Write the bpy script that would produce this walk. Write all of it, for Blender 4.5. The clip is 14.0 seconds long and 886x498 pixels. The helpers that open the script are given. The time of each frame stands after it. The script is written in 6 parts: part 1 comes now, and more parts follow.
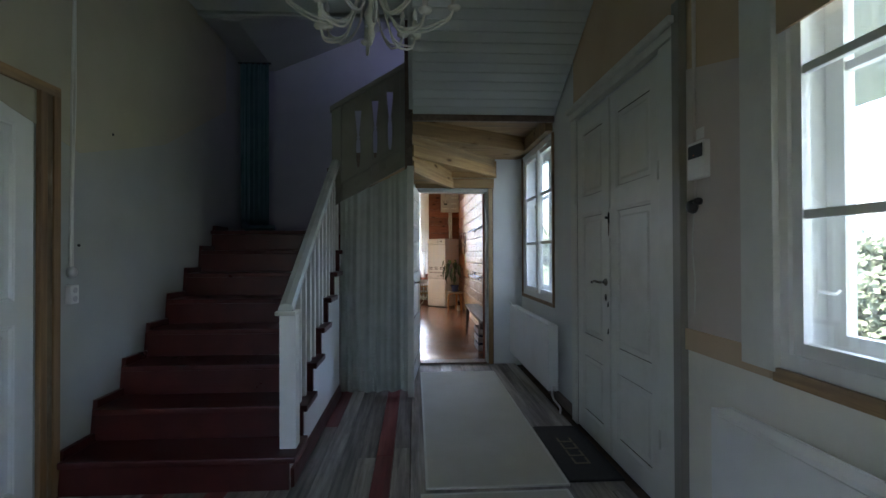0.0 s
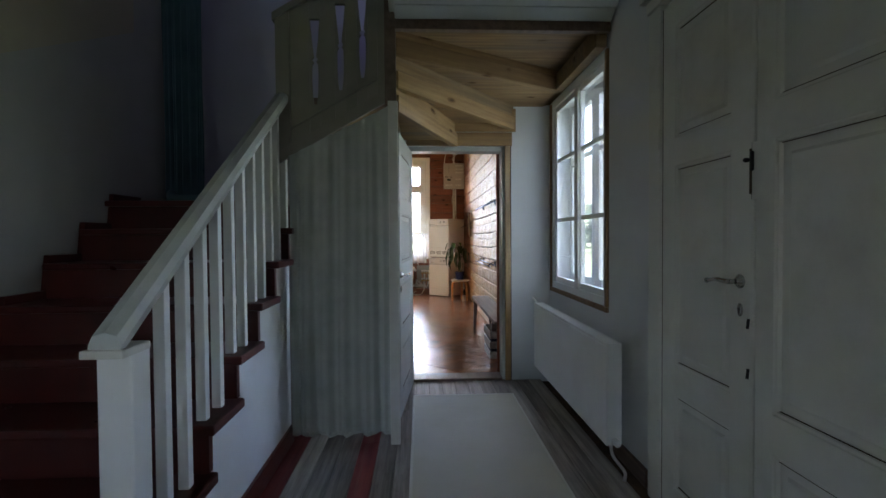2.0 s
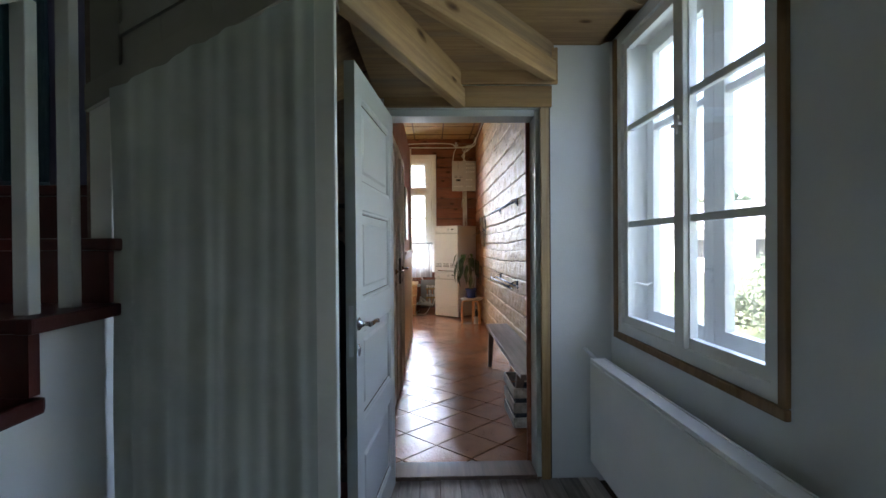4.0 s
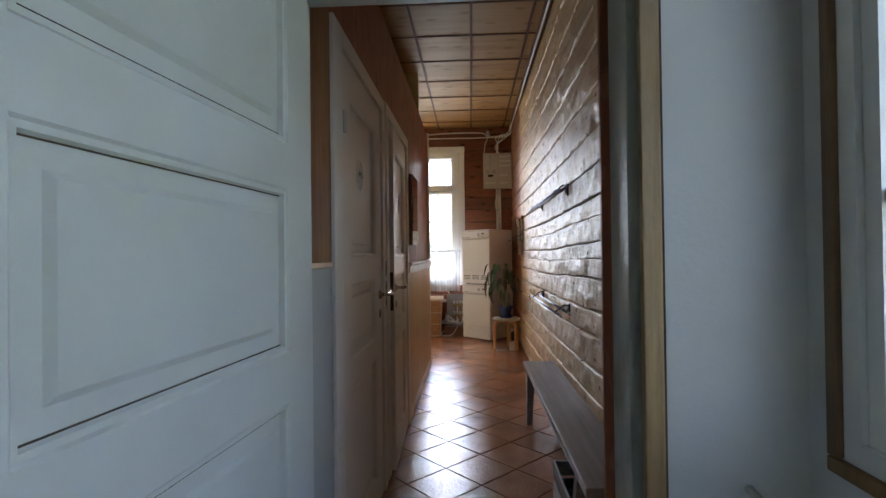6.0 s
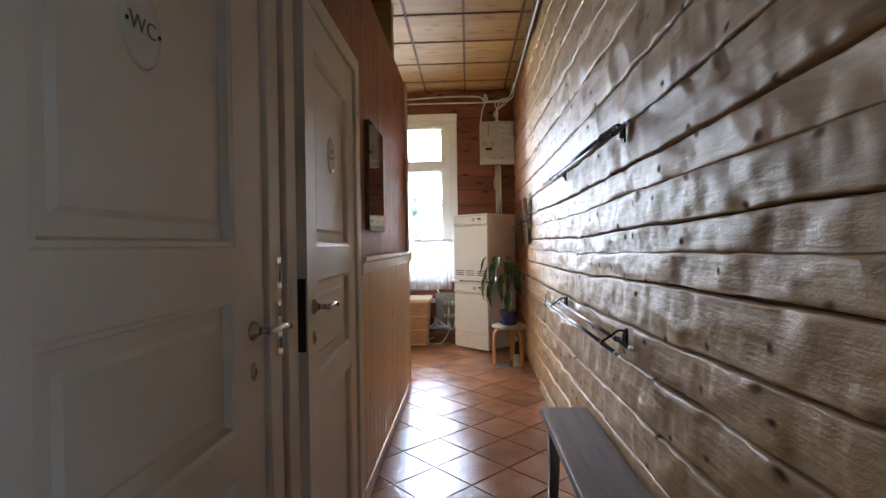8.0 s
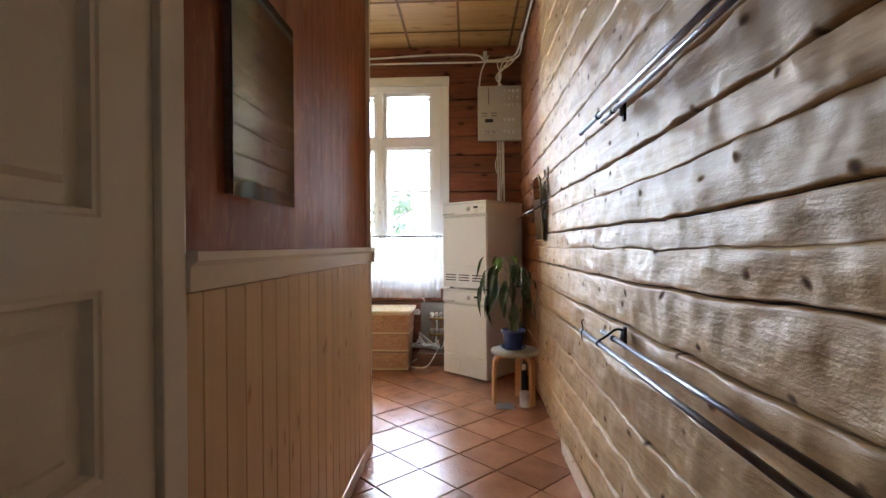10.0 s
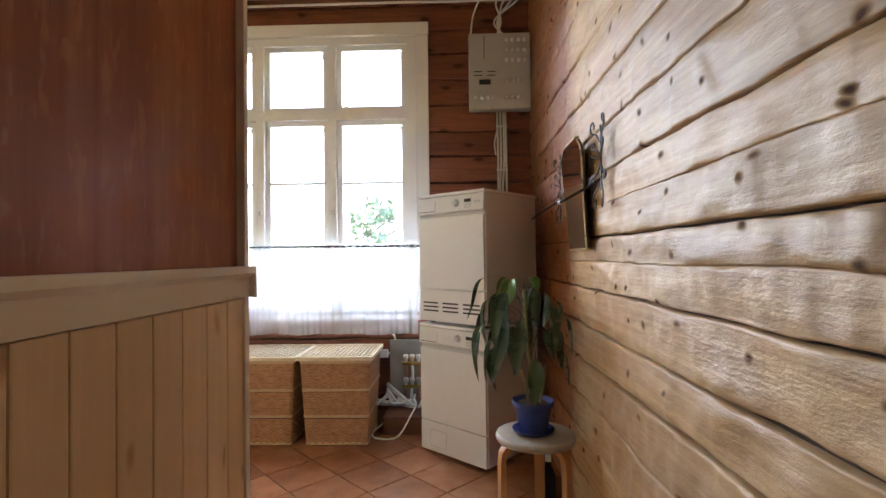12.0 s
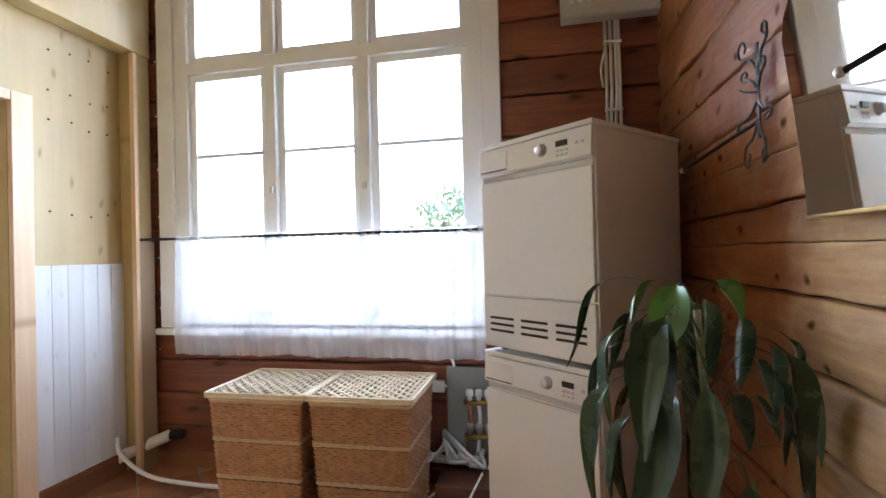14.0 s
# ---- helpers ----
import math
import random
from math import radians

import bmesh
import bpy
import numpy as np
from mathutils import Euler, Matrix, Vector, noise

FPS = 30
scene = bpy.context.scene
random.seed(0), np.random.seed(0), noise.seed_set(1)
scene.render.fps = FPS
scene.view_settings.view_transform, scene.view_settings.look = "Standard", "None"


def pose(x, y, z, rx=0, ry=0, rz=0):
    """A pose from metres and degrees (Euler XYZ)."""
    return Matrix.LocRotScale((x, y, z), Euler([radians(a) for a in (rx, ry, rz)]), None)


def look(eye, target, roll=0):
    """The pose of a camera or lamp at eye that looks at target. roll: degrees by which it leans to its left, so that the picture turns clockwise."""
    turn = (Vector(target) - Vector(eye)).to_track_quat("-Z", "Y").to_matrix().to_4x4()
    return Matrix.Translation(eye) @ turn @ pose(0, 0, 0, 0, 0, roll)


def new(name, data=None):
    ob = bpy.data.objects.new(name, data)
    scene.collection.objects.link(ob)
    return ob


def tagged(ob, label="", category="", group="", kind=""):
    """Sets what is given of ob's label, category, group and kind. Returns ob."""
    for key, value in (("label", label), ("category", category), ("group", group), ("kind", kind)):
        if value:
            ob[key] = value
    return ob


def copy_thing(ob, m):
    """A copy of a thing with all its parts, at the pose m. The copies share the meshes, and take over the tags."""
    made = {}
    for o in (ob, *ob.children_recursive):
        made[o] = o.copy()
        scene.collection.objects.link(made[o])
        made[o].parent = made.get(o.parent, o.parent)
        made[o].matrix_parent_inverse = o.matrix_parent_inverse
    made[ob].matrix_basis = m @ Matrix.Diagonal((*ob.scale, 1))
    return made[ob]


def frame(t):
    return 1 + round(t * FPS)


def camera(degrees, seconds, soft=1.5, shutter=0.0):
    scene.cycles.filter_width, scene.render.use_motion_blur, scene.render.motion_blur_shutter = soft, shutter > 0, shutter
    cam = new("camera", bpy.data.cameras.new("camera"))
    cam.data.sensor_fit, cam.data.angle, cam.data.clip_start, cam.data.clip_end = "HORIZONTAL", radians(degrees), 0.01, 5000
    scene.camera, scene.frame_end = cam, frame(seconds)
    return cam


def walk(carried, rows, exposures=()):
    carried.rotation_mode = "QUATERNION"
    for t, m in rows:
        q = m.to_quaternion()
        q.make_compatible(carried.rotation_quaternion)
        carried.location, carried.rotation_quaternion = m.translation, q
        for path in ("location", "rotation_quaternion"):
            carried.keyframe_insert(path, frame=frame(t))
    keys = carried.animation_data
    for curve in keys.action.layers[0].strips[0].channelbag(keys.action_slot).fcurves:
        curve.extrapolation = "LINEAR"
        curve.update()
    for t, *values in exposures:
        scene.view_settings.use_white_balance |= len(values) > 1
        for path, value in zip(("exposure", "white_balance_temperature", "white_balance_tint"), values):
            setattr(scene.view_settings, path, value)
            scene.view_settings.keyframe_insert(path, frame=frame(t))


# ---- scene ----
cam = camera(84.2, 14.0)
PATH = [
    (0, (0.05, 0.209, 1.364), (0.165, 2.205, 1.382), -0.2),
    (0.5, (0.058, 0.561, 1.367), (0.148, 2.558, 1.374), -0.5),
    (1, (0.082, 0.924, 1.346), (0.197, 2.921, 1.341), -0.6),
    (1.5, (0.123, 1.303, 1.339), (0.229, 3.3, 1.304), -0.7),
    (2, (0.175, 1.739, 1.335), (0.27, 3.736, 1.286), -0.4),
    (2.2, (0.203, 1.902, 1.339), (0.275, 3.9, 1.302), -0.3),
    (4.3, (0.362, 3.63, 1.378), (0.396, 5.629, 1.365), -0.5),
    (4.5, (0.39, 3.785, 1.382), (0.402, 5.785, 1.371), -0.4),
    (5, (0.434, 4.211, 1.377), (0.391, 6.21, 1.365), -0.9),
    (5.5, (0.476, 4.577, 1.366), (0.416, 6.576, 1.375), -0.6),
    (6, (0.525, 4.949, 1.364), (0.412, 6.946, 1.383), -0.7),
    (6.5, (0.538, 5.321, 1.364), (0.419, 7.317, 1.359), -0.8),
    (7, (0.564, 5.702, 1.362), (0.465, 7.699, 1.351), -0.7),
    (7.5, (0.555, 6.055, 1.353), (0.451, 8.052, 1.337), -0.6),
    (8, (0.567, 6.438, 1.356), (0.466, 8.435, 1.337), -0.8),
    (8.2, (0.585, 6.576, 1.361), (0.465, 8.573, 1.339), -0.8),
    (10.5, (0.634, 8.308, 1.298), (0.54, 10.306, 1.284), -0.3),
    (11, (0.627, 8.732, 1.311), (0.546, 10.73, 1.292), -0.3),
    (11.5, (0.636, 9.127, 1.315), (0.584, 11.126, 1.319), 0.0),
    (12, (0.643, 9.534, 1.315), (0.587, 11.533, 1.348), -0.7),
    (12.5, (0.662, 9.901, 1.311), (0.598, 11.9, 1.359), -0.9),
    (13, (0.687, 10.262, 1.309), (0.569, 12.258, 1.362), -1.0),
    (13.5, (0.668, 10.554, 1.295), (0.439, 12.54, 1.328), -1.0),
    (14, (0.642, 10.798, 1.284), (0.239, 12.757, 1.302), -1.4),
]
walk(cam, [(t, look(eye, target, roll)) for t, eye, target, roll in PATH], exposures=((0.0, 5.4, 5950, 15), (1.5, 5.35, 6200, 16), (2.0, 5.4, 6200, 16), (4.5, 5.45, 6050, 15), (5.5, 5.2, 6050, 15), (6.5, 5.2, 6100, 14), (7.0, 5.35, 5900, 13), (7.5, 5.75, 5700, 12), (8.0, 5.75, 5700, 12), (11.0, 5.6, 5800, 12), (12.5, 5.45, 5750, 13), (13.0, 5.4, 5600, 13), (14.0, 5.4, 5500, 13)))

# ---- world, sun, window light ----
world = bpy.data.worlds.new("sky")
scene.world = world
world.use_nodes = True
wn = world.node_tree.nodes
sky = wn.new("ShaderNodeTexSky")
sky.sky_type, sky.sun_disc = "NISHITA", False
sky.sun_elevation, sky.sun_rotation = radians(40), radians(270)
sky.air_density, sky.dust_density, sky.ozone_density = 1.0, 4.0, 1.0
wn["Background"].inputs[1].default_value = 0.075
world.node_tree.links.new(sky.outputs[0], wn["Background"].inputs[0])

sun_data = bpy.data.lights.new("sun", "SUN")
sun_data.energy, sun_data.angle, sun_data.color = 1.3, radians(12), (1.0, 0.97, 0.93)
sun = new("sun", sun_data)
sun.matrix_world = look((-24, 0, 20), (0, 0, 0))


def window_lamp(name, place, turn, width, height, watts, colour=(0.93, 0.97, 1.0)):
    """Sky light that enters through one opening."""
    data = bpy.data.lights.new(name, "AREA")
    data.shape, data.size, data.size_y, data.energy, data.color = "RECTANGLE", width, height, watts, colour
    ob = new(name, data)
    ob.matrix_world = pose(*place, *turn)
    return ob


window_lamp("laundry_window_light", (-0.645, 14.28, 2.2), (-66, 0, 0), 2.0, 2.6, 7.6, (0.90, 0.96, 1.0)).data.spread = radians(135)
window_lamp("porch_window_light", (1.59, 5.485, 1.70), (0, 90, 0), 1.55, 1.2, 0.215, (0.86, 0.94, 1.0))
window_lamp("hall_window_light", (1.59, 1.32, 1.78), (0, 90, 0), 1.55, 1.1, 0.27, (0.82, 0.93, 1.0))
# Added fill at an unseen rear opening; no window is known there.
window_lamp("rear_window_light", (-1.1, -1.74, 1.65), (90, 0, 0), 0.8, 1.1, 0.02, (0.82, 0.92, 1.0))
window_lamp("upstairs_window_light", (0.55, 4.88, 4.05), (90, 0, 0), 0.7, 0.5, 0.075, (0.58, 0.58, 1.0))

# ---- materials ----
def node(nt, kind, **inputs):
    n = nt.nodes.new(kind)
    for key, value in inputs.items():
        n.inputs[key.replace("_", " ")].default_value = value
    return n


def coords(nt, stretch, spread=7.0):
    tc, info = nt.nodes.new("ShaderNodeTexCoord"), nt.nodes.new("ShaderNodeObjectInfo")
    mul = nt.nodes.new("ShaderNodeMath")
    mul.operation, mul.inputs[1].default_value = "MULTIPLY", spread
    add = nt.nodes.new("ShaderNodeVectorMath")
    mp = nt.nodes.new("ShaderNodeMapping")
    mp.inputs["Scale"].default_value = stretch
    nt.links.new(info.outputs["Random"], mul.inputs[0])
    nt.links.new(tc.outputs["Object"], add.inputs[0])
    nt.links.new(mul.outputs[0], add.inputs[1])
    nt.links.new(add.outputs[0], mp.inputs[0])
    return mp.outputs[0], info.outputs["Random"], tc.outputs["Object"]


def noise_at(nt, vec, scale, detail=4.0, rough=0.55):
    n = node(nt, "ShaderNodeTexNoise", Scale=scale, Detail=detail, Roughness=rough)
    nt.links.new(vec, n.inputs["Vector"])
    return n.outputs["Fac"]


def ramp(nt, fac, lo, hi, a=(0, 0, 0, 1), b=(1, 1, 1, 1)):
    r = nt.nodes.new("ShaderNodeValToRGB")
    r.color_ramp.elements[0].position, r.color_ramp.elements[1].position = lo, hi
    r.color_ramp.elements[0].color, r.color_ramp.elements[1].color = a, b
    nt.links.new(fac, r.inputs[0])
    return r.outputs[0]


def mixed(nt, fac, a, b, mode="MIX"):
    m = nt.nodes.new("ShaderNodeMixRGB")
    m.blend_type = mode
    for k, v in ((0, fac), (1, a), (2, b)):
        if isinstance(v, (int, float)):
            m.inputs[k].default_value = v
        elif isinstance(v, tuple):
            m.inputs[k].default_value = (*v[:3], 1)
        else:
            nt.links.new(v, m.inputs[k])
    return m.outputs[0]


def bumped(nt, bsdf, height, strength, distance):
    b = node(nt, "ShaderNodeBump", Strength=strength, Distance=distance)
    nt.links.new(height, b.inputs["Height"])
    nt.links.new(b.outputs[0], bsdf.inputs["Normal"])


def surface(name, a, b, scale=3.0, stretch=(1, 1, 1), rough=0.5, vary=0.12, metal=0.0, bump=0.15, fine=90.0, stain=None, amount=0.5, tone=0.0, relief=0.004):
    m = bpy.data.materials.new(name)
    m.use_nodes = True
    nt = m.node_tree
    p = nt.nodes["Principled BSDF"]
    vec, rnd, _ = coords(nt, stretch)
    big = noise_at(nt, vec, scale, 5)
    col = mixed(nt, ramp(nt, big, 0.3, 0.7), a, b)
    if stain:
        blot = noise_at(nt, vec, scale * 0.4, 8, 0.65)
        m2 = nt.nodes.new("ShaderNodeMath")
        m2.operation, m2.inputs[1].default_value = "MULTIPLY", amount
        nt.links.new(ramp(nt, blot, 0.52, 0.7), m2.inputs[0])
        col = mixed(nt, m2.outputs[0], col, stain)
    if tone:
        hsv = nt.nodes.new("ShaderNodeHueSaturation")
        mr = node(nt, "ShaderNodeMapRange", To_Min=1 - tone, To_Max=1 + tone)
        nt.links.new(rnd, mr.inputs[0])
        nt.links.new(mr.outputs[0], hsv.inputs["Value"])
        nt.links.new(col, hsv.inputs["Color"])
        col = hsv.outputs[0]
    nt.links.new(col, p.inputs["Base Color"])
    grit = noise_at(nt, vec, fine, 3)
    mr = node(nt, "ShaderNodeMapRange", To_Min=max(0.02, rough - vary), To_Max=min(1, rough + vary))
    nt.links.new(big, mr.inputs[0])
    nt.links.new(mr.outputs[0], p.inputs["Roughness"])
    p.inputs["Metallic"].default_value = metal
    if bump:
        bumped(nt, p, mixed(nt, 0.35, grit, big), bump, relief)
    return m


def wood(name, light, dark, along="y", rough=0.4, knots=0.0, knot=(0.05, 0.022, 0.01), bump=0.3, grain=26.0, tone=0.12, stain=None, amount=0.5, edge=None, knot_size=0.1, flat="", rugged=0.0, fleck=None, relief=0.004, knot_run=0.42, shine=0.5):
    """Timber with grain along one axis, streaks, and knots at a given strength. edge: (axis, from, to, colour) of an older coat of stain."""
    m = bpy.data.materials.new(name)
    m.use_nodes = True
    nt = m.node_tree
    p = nt.nodes["Principled BSDF"]
    s = {"x": (0.05, 1, 1), "y": (1, 0.05, 1), "z": (1, 1, 0.05)}[along]
    vec, rnd, raw = coords(nt, s)
    lines = noise_at(nt, vec, grain, 6, 0.65)
    bands = noise_at(nt, vec, grain * 0.22, 3)
    col = mixed(nt, ramp(nt, lines, 0.32, 0.68), light, dark)
    col = mixed(nt, ramp(nt, bands, 0.45, 0.8, (0, 0, 0, 1), (0.55, 0.55, 0.55, 1)), col, dark)
    height = lines
    dull = []
    if knots:
        k = {"x": (knot_run, 1, 1), "y": (1, knot_run, 1), "z": (1, 1, knot_run)}[along]
        kv, _, _ = coords(nt, tuple(0.0 if "xyz"[i] == flat else k[i] for i in range(3)))
        warp = node(nt, "ShaderNodeTexNoise", Scale=6.0)
        nt.links.new(kv, warp.inputs["Vector"])
        addv = nt.nodes.new("ShaderNodeVectorMath")
        addv.operation = "MULTIPLY_ADD"
        addv.inputs[1].default_value = (0.08, 0.08, 0.08)
        nt.links.new(warp.outputs["Color"], addv.inputs[0])
        nt.links.new(kv, addv.inputs[2])
        vor = node(nt, "ShaderNodeTexVoronoi", Scale=5.2)
        if flat:
            vor.voronoi_dimensions = "2D"
            sp_, cb_ = nt.nodes.new("ShaderNodeSeparateXYZ"), nt.nodes.new("ShaderNodeCombineXYZ")
            nt.links.new(addv.outputs[0], sp_.inputs[0])
            for slot, ax in enumerate(q for q in "xyz" if q != flat):
                nt.links.new(sp_.outputs["xyz".index(ax)], cb_.inputs[slot])
            nt.links.new(cb_.outputs[0], vor.inputs["Vector"])
        else:
            nt.links.new(addv.outputs[0], vor.inputs["Vector"])
        spot = ramp(nt, vor.outputs["Distance"], knot_size * 0.45, knot_size * 1.6, (1, 1, 1, 1), (0, 0, 0, 1))
        halo = ramp(nt, vor.outputs["Distance"], knot_size, knot_size * 3.4, (1, 1, 1, 1), (0, 0, 0, 1))
        hm = nt.nodes.new("ShaderNodeMath")
        hm.operation, hm.inputs[1].default_value = "MULTIPLY", 0.45 * knots
        nt.links.new(halo, hm.inputs[0])
        col = mixed(nt, hm.outputs[0], col, dark)
        km = nt.nodes.new("ShaderNodeMath")
        km.operation, km.inputs[1].default_value = "MULTIPLY", knots
        nt.links.new(spot, km.inputs[0])
        col = mixed(nt, km.outputs[0], col, knot)
        dull.append(km.outputs[0])
        height = mixed(nt, 0.18, lines, halo, "ADD")
    if rugged:
        rv, _, _ = coords(nt, {"x": (0.45, 1, 1), "y": (1, 0.45, 1), "z": (1, 1, 0.45)}[along])
        chips = noise_at(nt, rv, 30.0, 5, 0.7)
        height = mixed(nt, rugged, height, chips)
        col = mixed(nt, ramp(nt, noise_at(nt, rv, 13.0, 7, 0.75), 0.52, 0.72, (0, 0, 0, 1), (0.6, 0.6, 0.6, 1)), col, dark)
    if fleck:
        fv, _, _ = coords(nt, {"x": (0.3, 1, 1), "y": (1, 0.3, 1), "z": (1, 1, 0.3)}[along])
        col = mixed(nt, ramp(nt, noise_at(nt, fv, 30.0, 3, 0.5), 0.57, 0.63, (0, 0, 0, 1), (0.7, 0.7, 0.7, 1)), col, fleck)
    if stain:
        blot = noise_at(nt, vec, 5.0, 7, 0.6)
        bm2 = nt.nodes.new("ShaderNodeMath")
        bm2.operation, bm2.inputs[1].default_value = "MULTIPLY", amount
        nt.links.new(ramp(nt, blot, 0.5, 0.72), bm2.inputs[0])
        col = mixed(nt, bm2.outputs[0], col, stain)
    if edge:
        axis, lo, hi, tint = edge
        sep = nt.nodes.new("ShaderNodeSeparateXYZ")
        nt.links.new(raw, sep.inputs[0])
        wob = noise_at(nt, raw, 3.0, 6, 0.7)
        ad = nt.nodes.new("ShaderNodeMath")
        ad.operation, ad.inputs[1].default_value = "MULTIPLY_ADD", 0.55
        nt.links.new(wob, ad.inputs[0])
        nt.links.new(sep.outputs["XYZ".index(axis.upper())], ad.inputs[2])
        mr = node(nt, "ShaderNodeMapRange", From_Min=lo + 0.27, From_Max=hi + 0.27)
        nt.links.new(ad.outputs[0], mr.inputs[0])
        col = mixed(nt, mr.outputs[0], col, mixed(nt, 1.0, col, tint, "MULTIPLY"))
    if tone:
        hsv = nt.nodes.new("ShaderNodeHueSaturation")
        mr = node(nt, "ShaderNodeMapRange", To_Min=1 - tone, To_Max=1 + tone)
        nt.links.new(rnd, mr.inputs[0])
        nt.links.new(mr.outputs[0], hsv.inputs["Value"])
        nt.links.new(col, hsv.inputs["Color"])
        col = hsv.outputs[0]
    nt.links.new(col, p.inputs["Base Color"])
    mr = node(nt, "ShaderNodeMapRange", To_Min=max(0.03, rough - 0.1), To_Max=min(1, rough + 0.12))
    nt.links.new(lines, mr.inputs[0])
    last = mr.outputs[0]
    for extra in dull:
        ad2 = nt.nodes.new("ShaderNodeMath")
        ad2.operation, ad2.use_clamp = "ADD", True
        nt.links.new(last, ad2.inputs[0])
        nt.links.new(extra, ad2.inputs[1])
        last = ad2.outputs[0]
    nt.links.new(last, p.inputs["Roughness"])
    p.inputs["Specular IOR Level"].default_value = shine
    bumped(nt, p, height, bump, relief)
    return m


def glass(name, tint=(1, 1, 1), rough=0.0):
    m = bpy.data.materials.new(name)
    m.use_nodes = True
    nt = m.node_tree
    out = nt.nodes["Material Output"]
    nt.nodes.remove(nt.nodes["Principled BSDF"])
    tr, gl, mx = nt.nodes.new("ShaderNodeBsdfTransparent"), node(nt, "ShaderNodeBsdfGlossy", Roughness=rough), nt.nodes.new("ShaderNodeMixShader")
    tr.inputs[0].default_value = (*tint, 1)
    lw = node(nt, "ShaderNodeLayerWeight", Blend=0.12)
    nt.links.new(lw.outputs["Facing"], mx.inputs[0])
    nt.links.new(tr.outputs[0], mx.inputs[1])
    nt.links.new(gl.outputs[0], mx.inputs[2])
    nt.links.new(mx.outputs[0], out.inputs[0])
    return m


def cloth(name, a, b, through_light=0.3, weave=300.0, rough=0.9, clear=0.0):
    """Woven stuff that lets some light through."""
    m = bpy.data.materials.new(name)
    m.use_nodes = True
    nt = m.node_tree
    out = nt.nodes["Material Output"]
    p = nt.nodes["Principled BSDF"]
    vec, _, _ = coords(nt, (1, 1, 1))
    col = mixed(nt, ramp(nt, noise_at(nt, vec, 5.0, 5), 0.35, 0.65), a, b)
    nt.links.new(col, p.inputs["Base Color"])
    p.inputs["Roughness"].default_value = rough
    bumped(nt, p, noise_at(nt, vec, weave, 2), 0.25, 0.002)
    tl = nt.nodes.new("ShaderNodeBsdfTranslucent")
    nt.links.new(col, tl.inputs[0])
    mx = node(nt, "ShaderNodeMixShader", Fac=through_light)
    nt.links.new(p.outputs[0], mx.inputs[1])
    nt.links.new(tl.outputs[0], mx.inputs[2])
    last = mx.outputs[0]
    if clear:
        tr = nt.nodes.new("ShaderNodeBsdfTransparent")
        m2 = node(nt, "ShaderNodeMixShader", Fac=clear)
        nt.links.new(last, m2.inputs[1])
        nt.links.new(tr.outputs[0], m2.inputs[2])
        last = m2.outputs[0]
    nt.links.new(last, out.inputs[0])
    return m


WHITE = surface("white_paint", (0.70, 0.70, 0.67), (0.76, 0.76, 0.73), 4, rough=0.42, stain=(0.55, 0.52, 0.46), amount=0.25, bump=0.08)
WINDOWWHITE = surface("window_gloss_white", (0.77, 0.77, 0.765), (0.81, 0.81, 0.805), 4, rough=0.35, stain=(0.66, 0.65, 0.62), amount=0.25, bump=0.06)
OLDWHITE = surface("old_white_paint", (0.58, 0.58, 0.52), (0.66, 0.655, 0.595), 5, rough=0.38, stain=(0.42, 0.39, 0.33), amount=0.4, bump=0.2)
GREENWHITE = surface("pale_green_white_paint", (0.41, 0.425, 0.40), (0.46, 0.475, 0.45), 4, rough=0.35, stain=(0.38, 0.39, 0.355), amount=0.25, bump=0.12)
CREAMDOOR = surface("cream_door_paint", (0.70, 0.66, 0.60), (0.74, 0.70, 0.64), 4, rough=0.4, vary=0.03, bump=0.03)
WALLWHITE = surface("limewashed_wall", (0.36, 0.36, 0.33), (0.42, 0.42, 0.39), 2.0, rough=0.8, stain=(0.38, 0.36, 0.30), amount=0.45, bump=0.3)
PORCHWHITE = surface("porch_wall_white", (0.58, 0.59, 0.58), (0.65, 0.66, 0.65), 2.0, rough=0.7, stain=(0.55, 0.54, 0.5), amount=0.35, bump=0.3)
TANWALL = surface("bare_wallboard", (0.48, 0.35, 0.22), (0.55, 0.42, 0.28), 2.0, rough=0.85, stain=(0.34, 0.24, 0.15), amount=0.5, bump=0.25)
GREYWALL = surface("pinkish_grey_wall_board", (0.52, 0.46, 0.41), (0.58, 0.52, 0.47), 2.0, rough=0.8, stain=(0.36, 0.30, 0.25), amount=0.5, bump=0.25)
PANELLOW = surface("cream_lower_board", (0.70, 0.67, 0.58), (0.76, 0.73, 0.64), 3.0, rough=0.6, stain=(0.52, 0.46, 0.37), amount=0.4, bump=0.12)
RED = surface("dark_red_paint", (0.05, 0.009, 0.007), (0.085, 0.015, 0.010), 5, rough=0.32, stain=(0.07, 0.02, 0.015), amount=0.6, bump=0.25)
REDPLANK = wood("worn_red_floor_paint", (0.23, 0.043, 0.036), (0.13, 0.024, 0.022), "y", rough=0.5, stain=(0.22, 0.17, 0.14), amount=0.8, rugged=0.5)
GREYPLANK = wood("worn_grey_floorboard", (0.42, 0.37, 0.32), (0.12, 0.105, 0.09), "y", rough=0.5, stain=(0.52, 0.46, 0.38), amount=0.7, tone=0.3, rugged=0.6)
PINE = wood("raw_pine", (0.40, 0.255, 0.11), (0.21, 0.12, 0.05), "x", rough=0.65, knots=0.95, knot_size=0.075, bump=0.6, stain=(0.12, 0.11, 0.095), amount=0.7, rugged=0.75, tone=0.25)
PINEZ = wood("raw_pine_upright", (0.28, 0.16, 0.065), (0.15, 0.08, 0.03), "z", rough=0.55, knots=0.5, stain=(0.14, 0.11, 0.09), amount=0.5, tone=0.15)
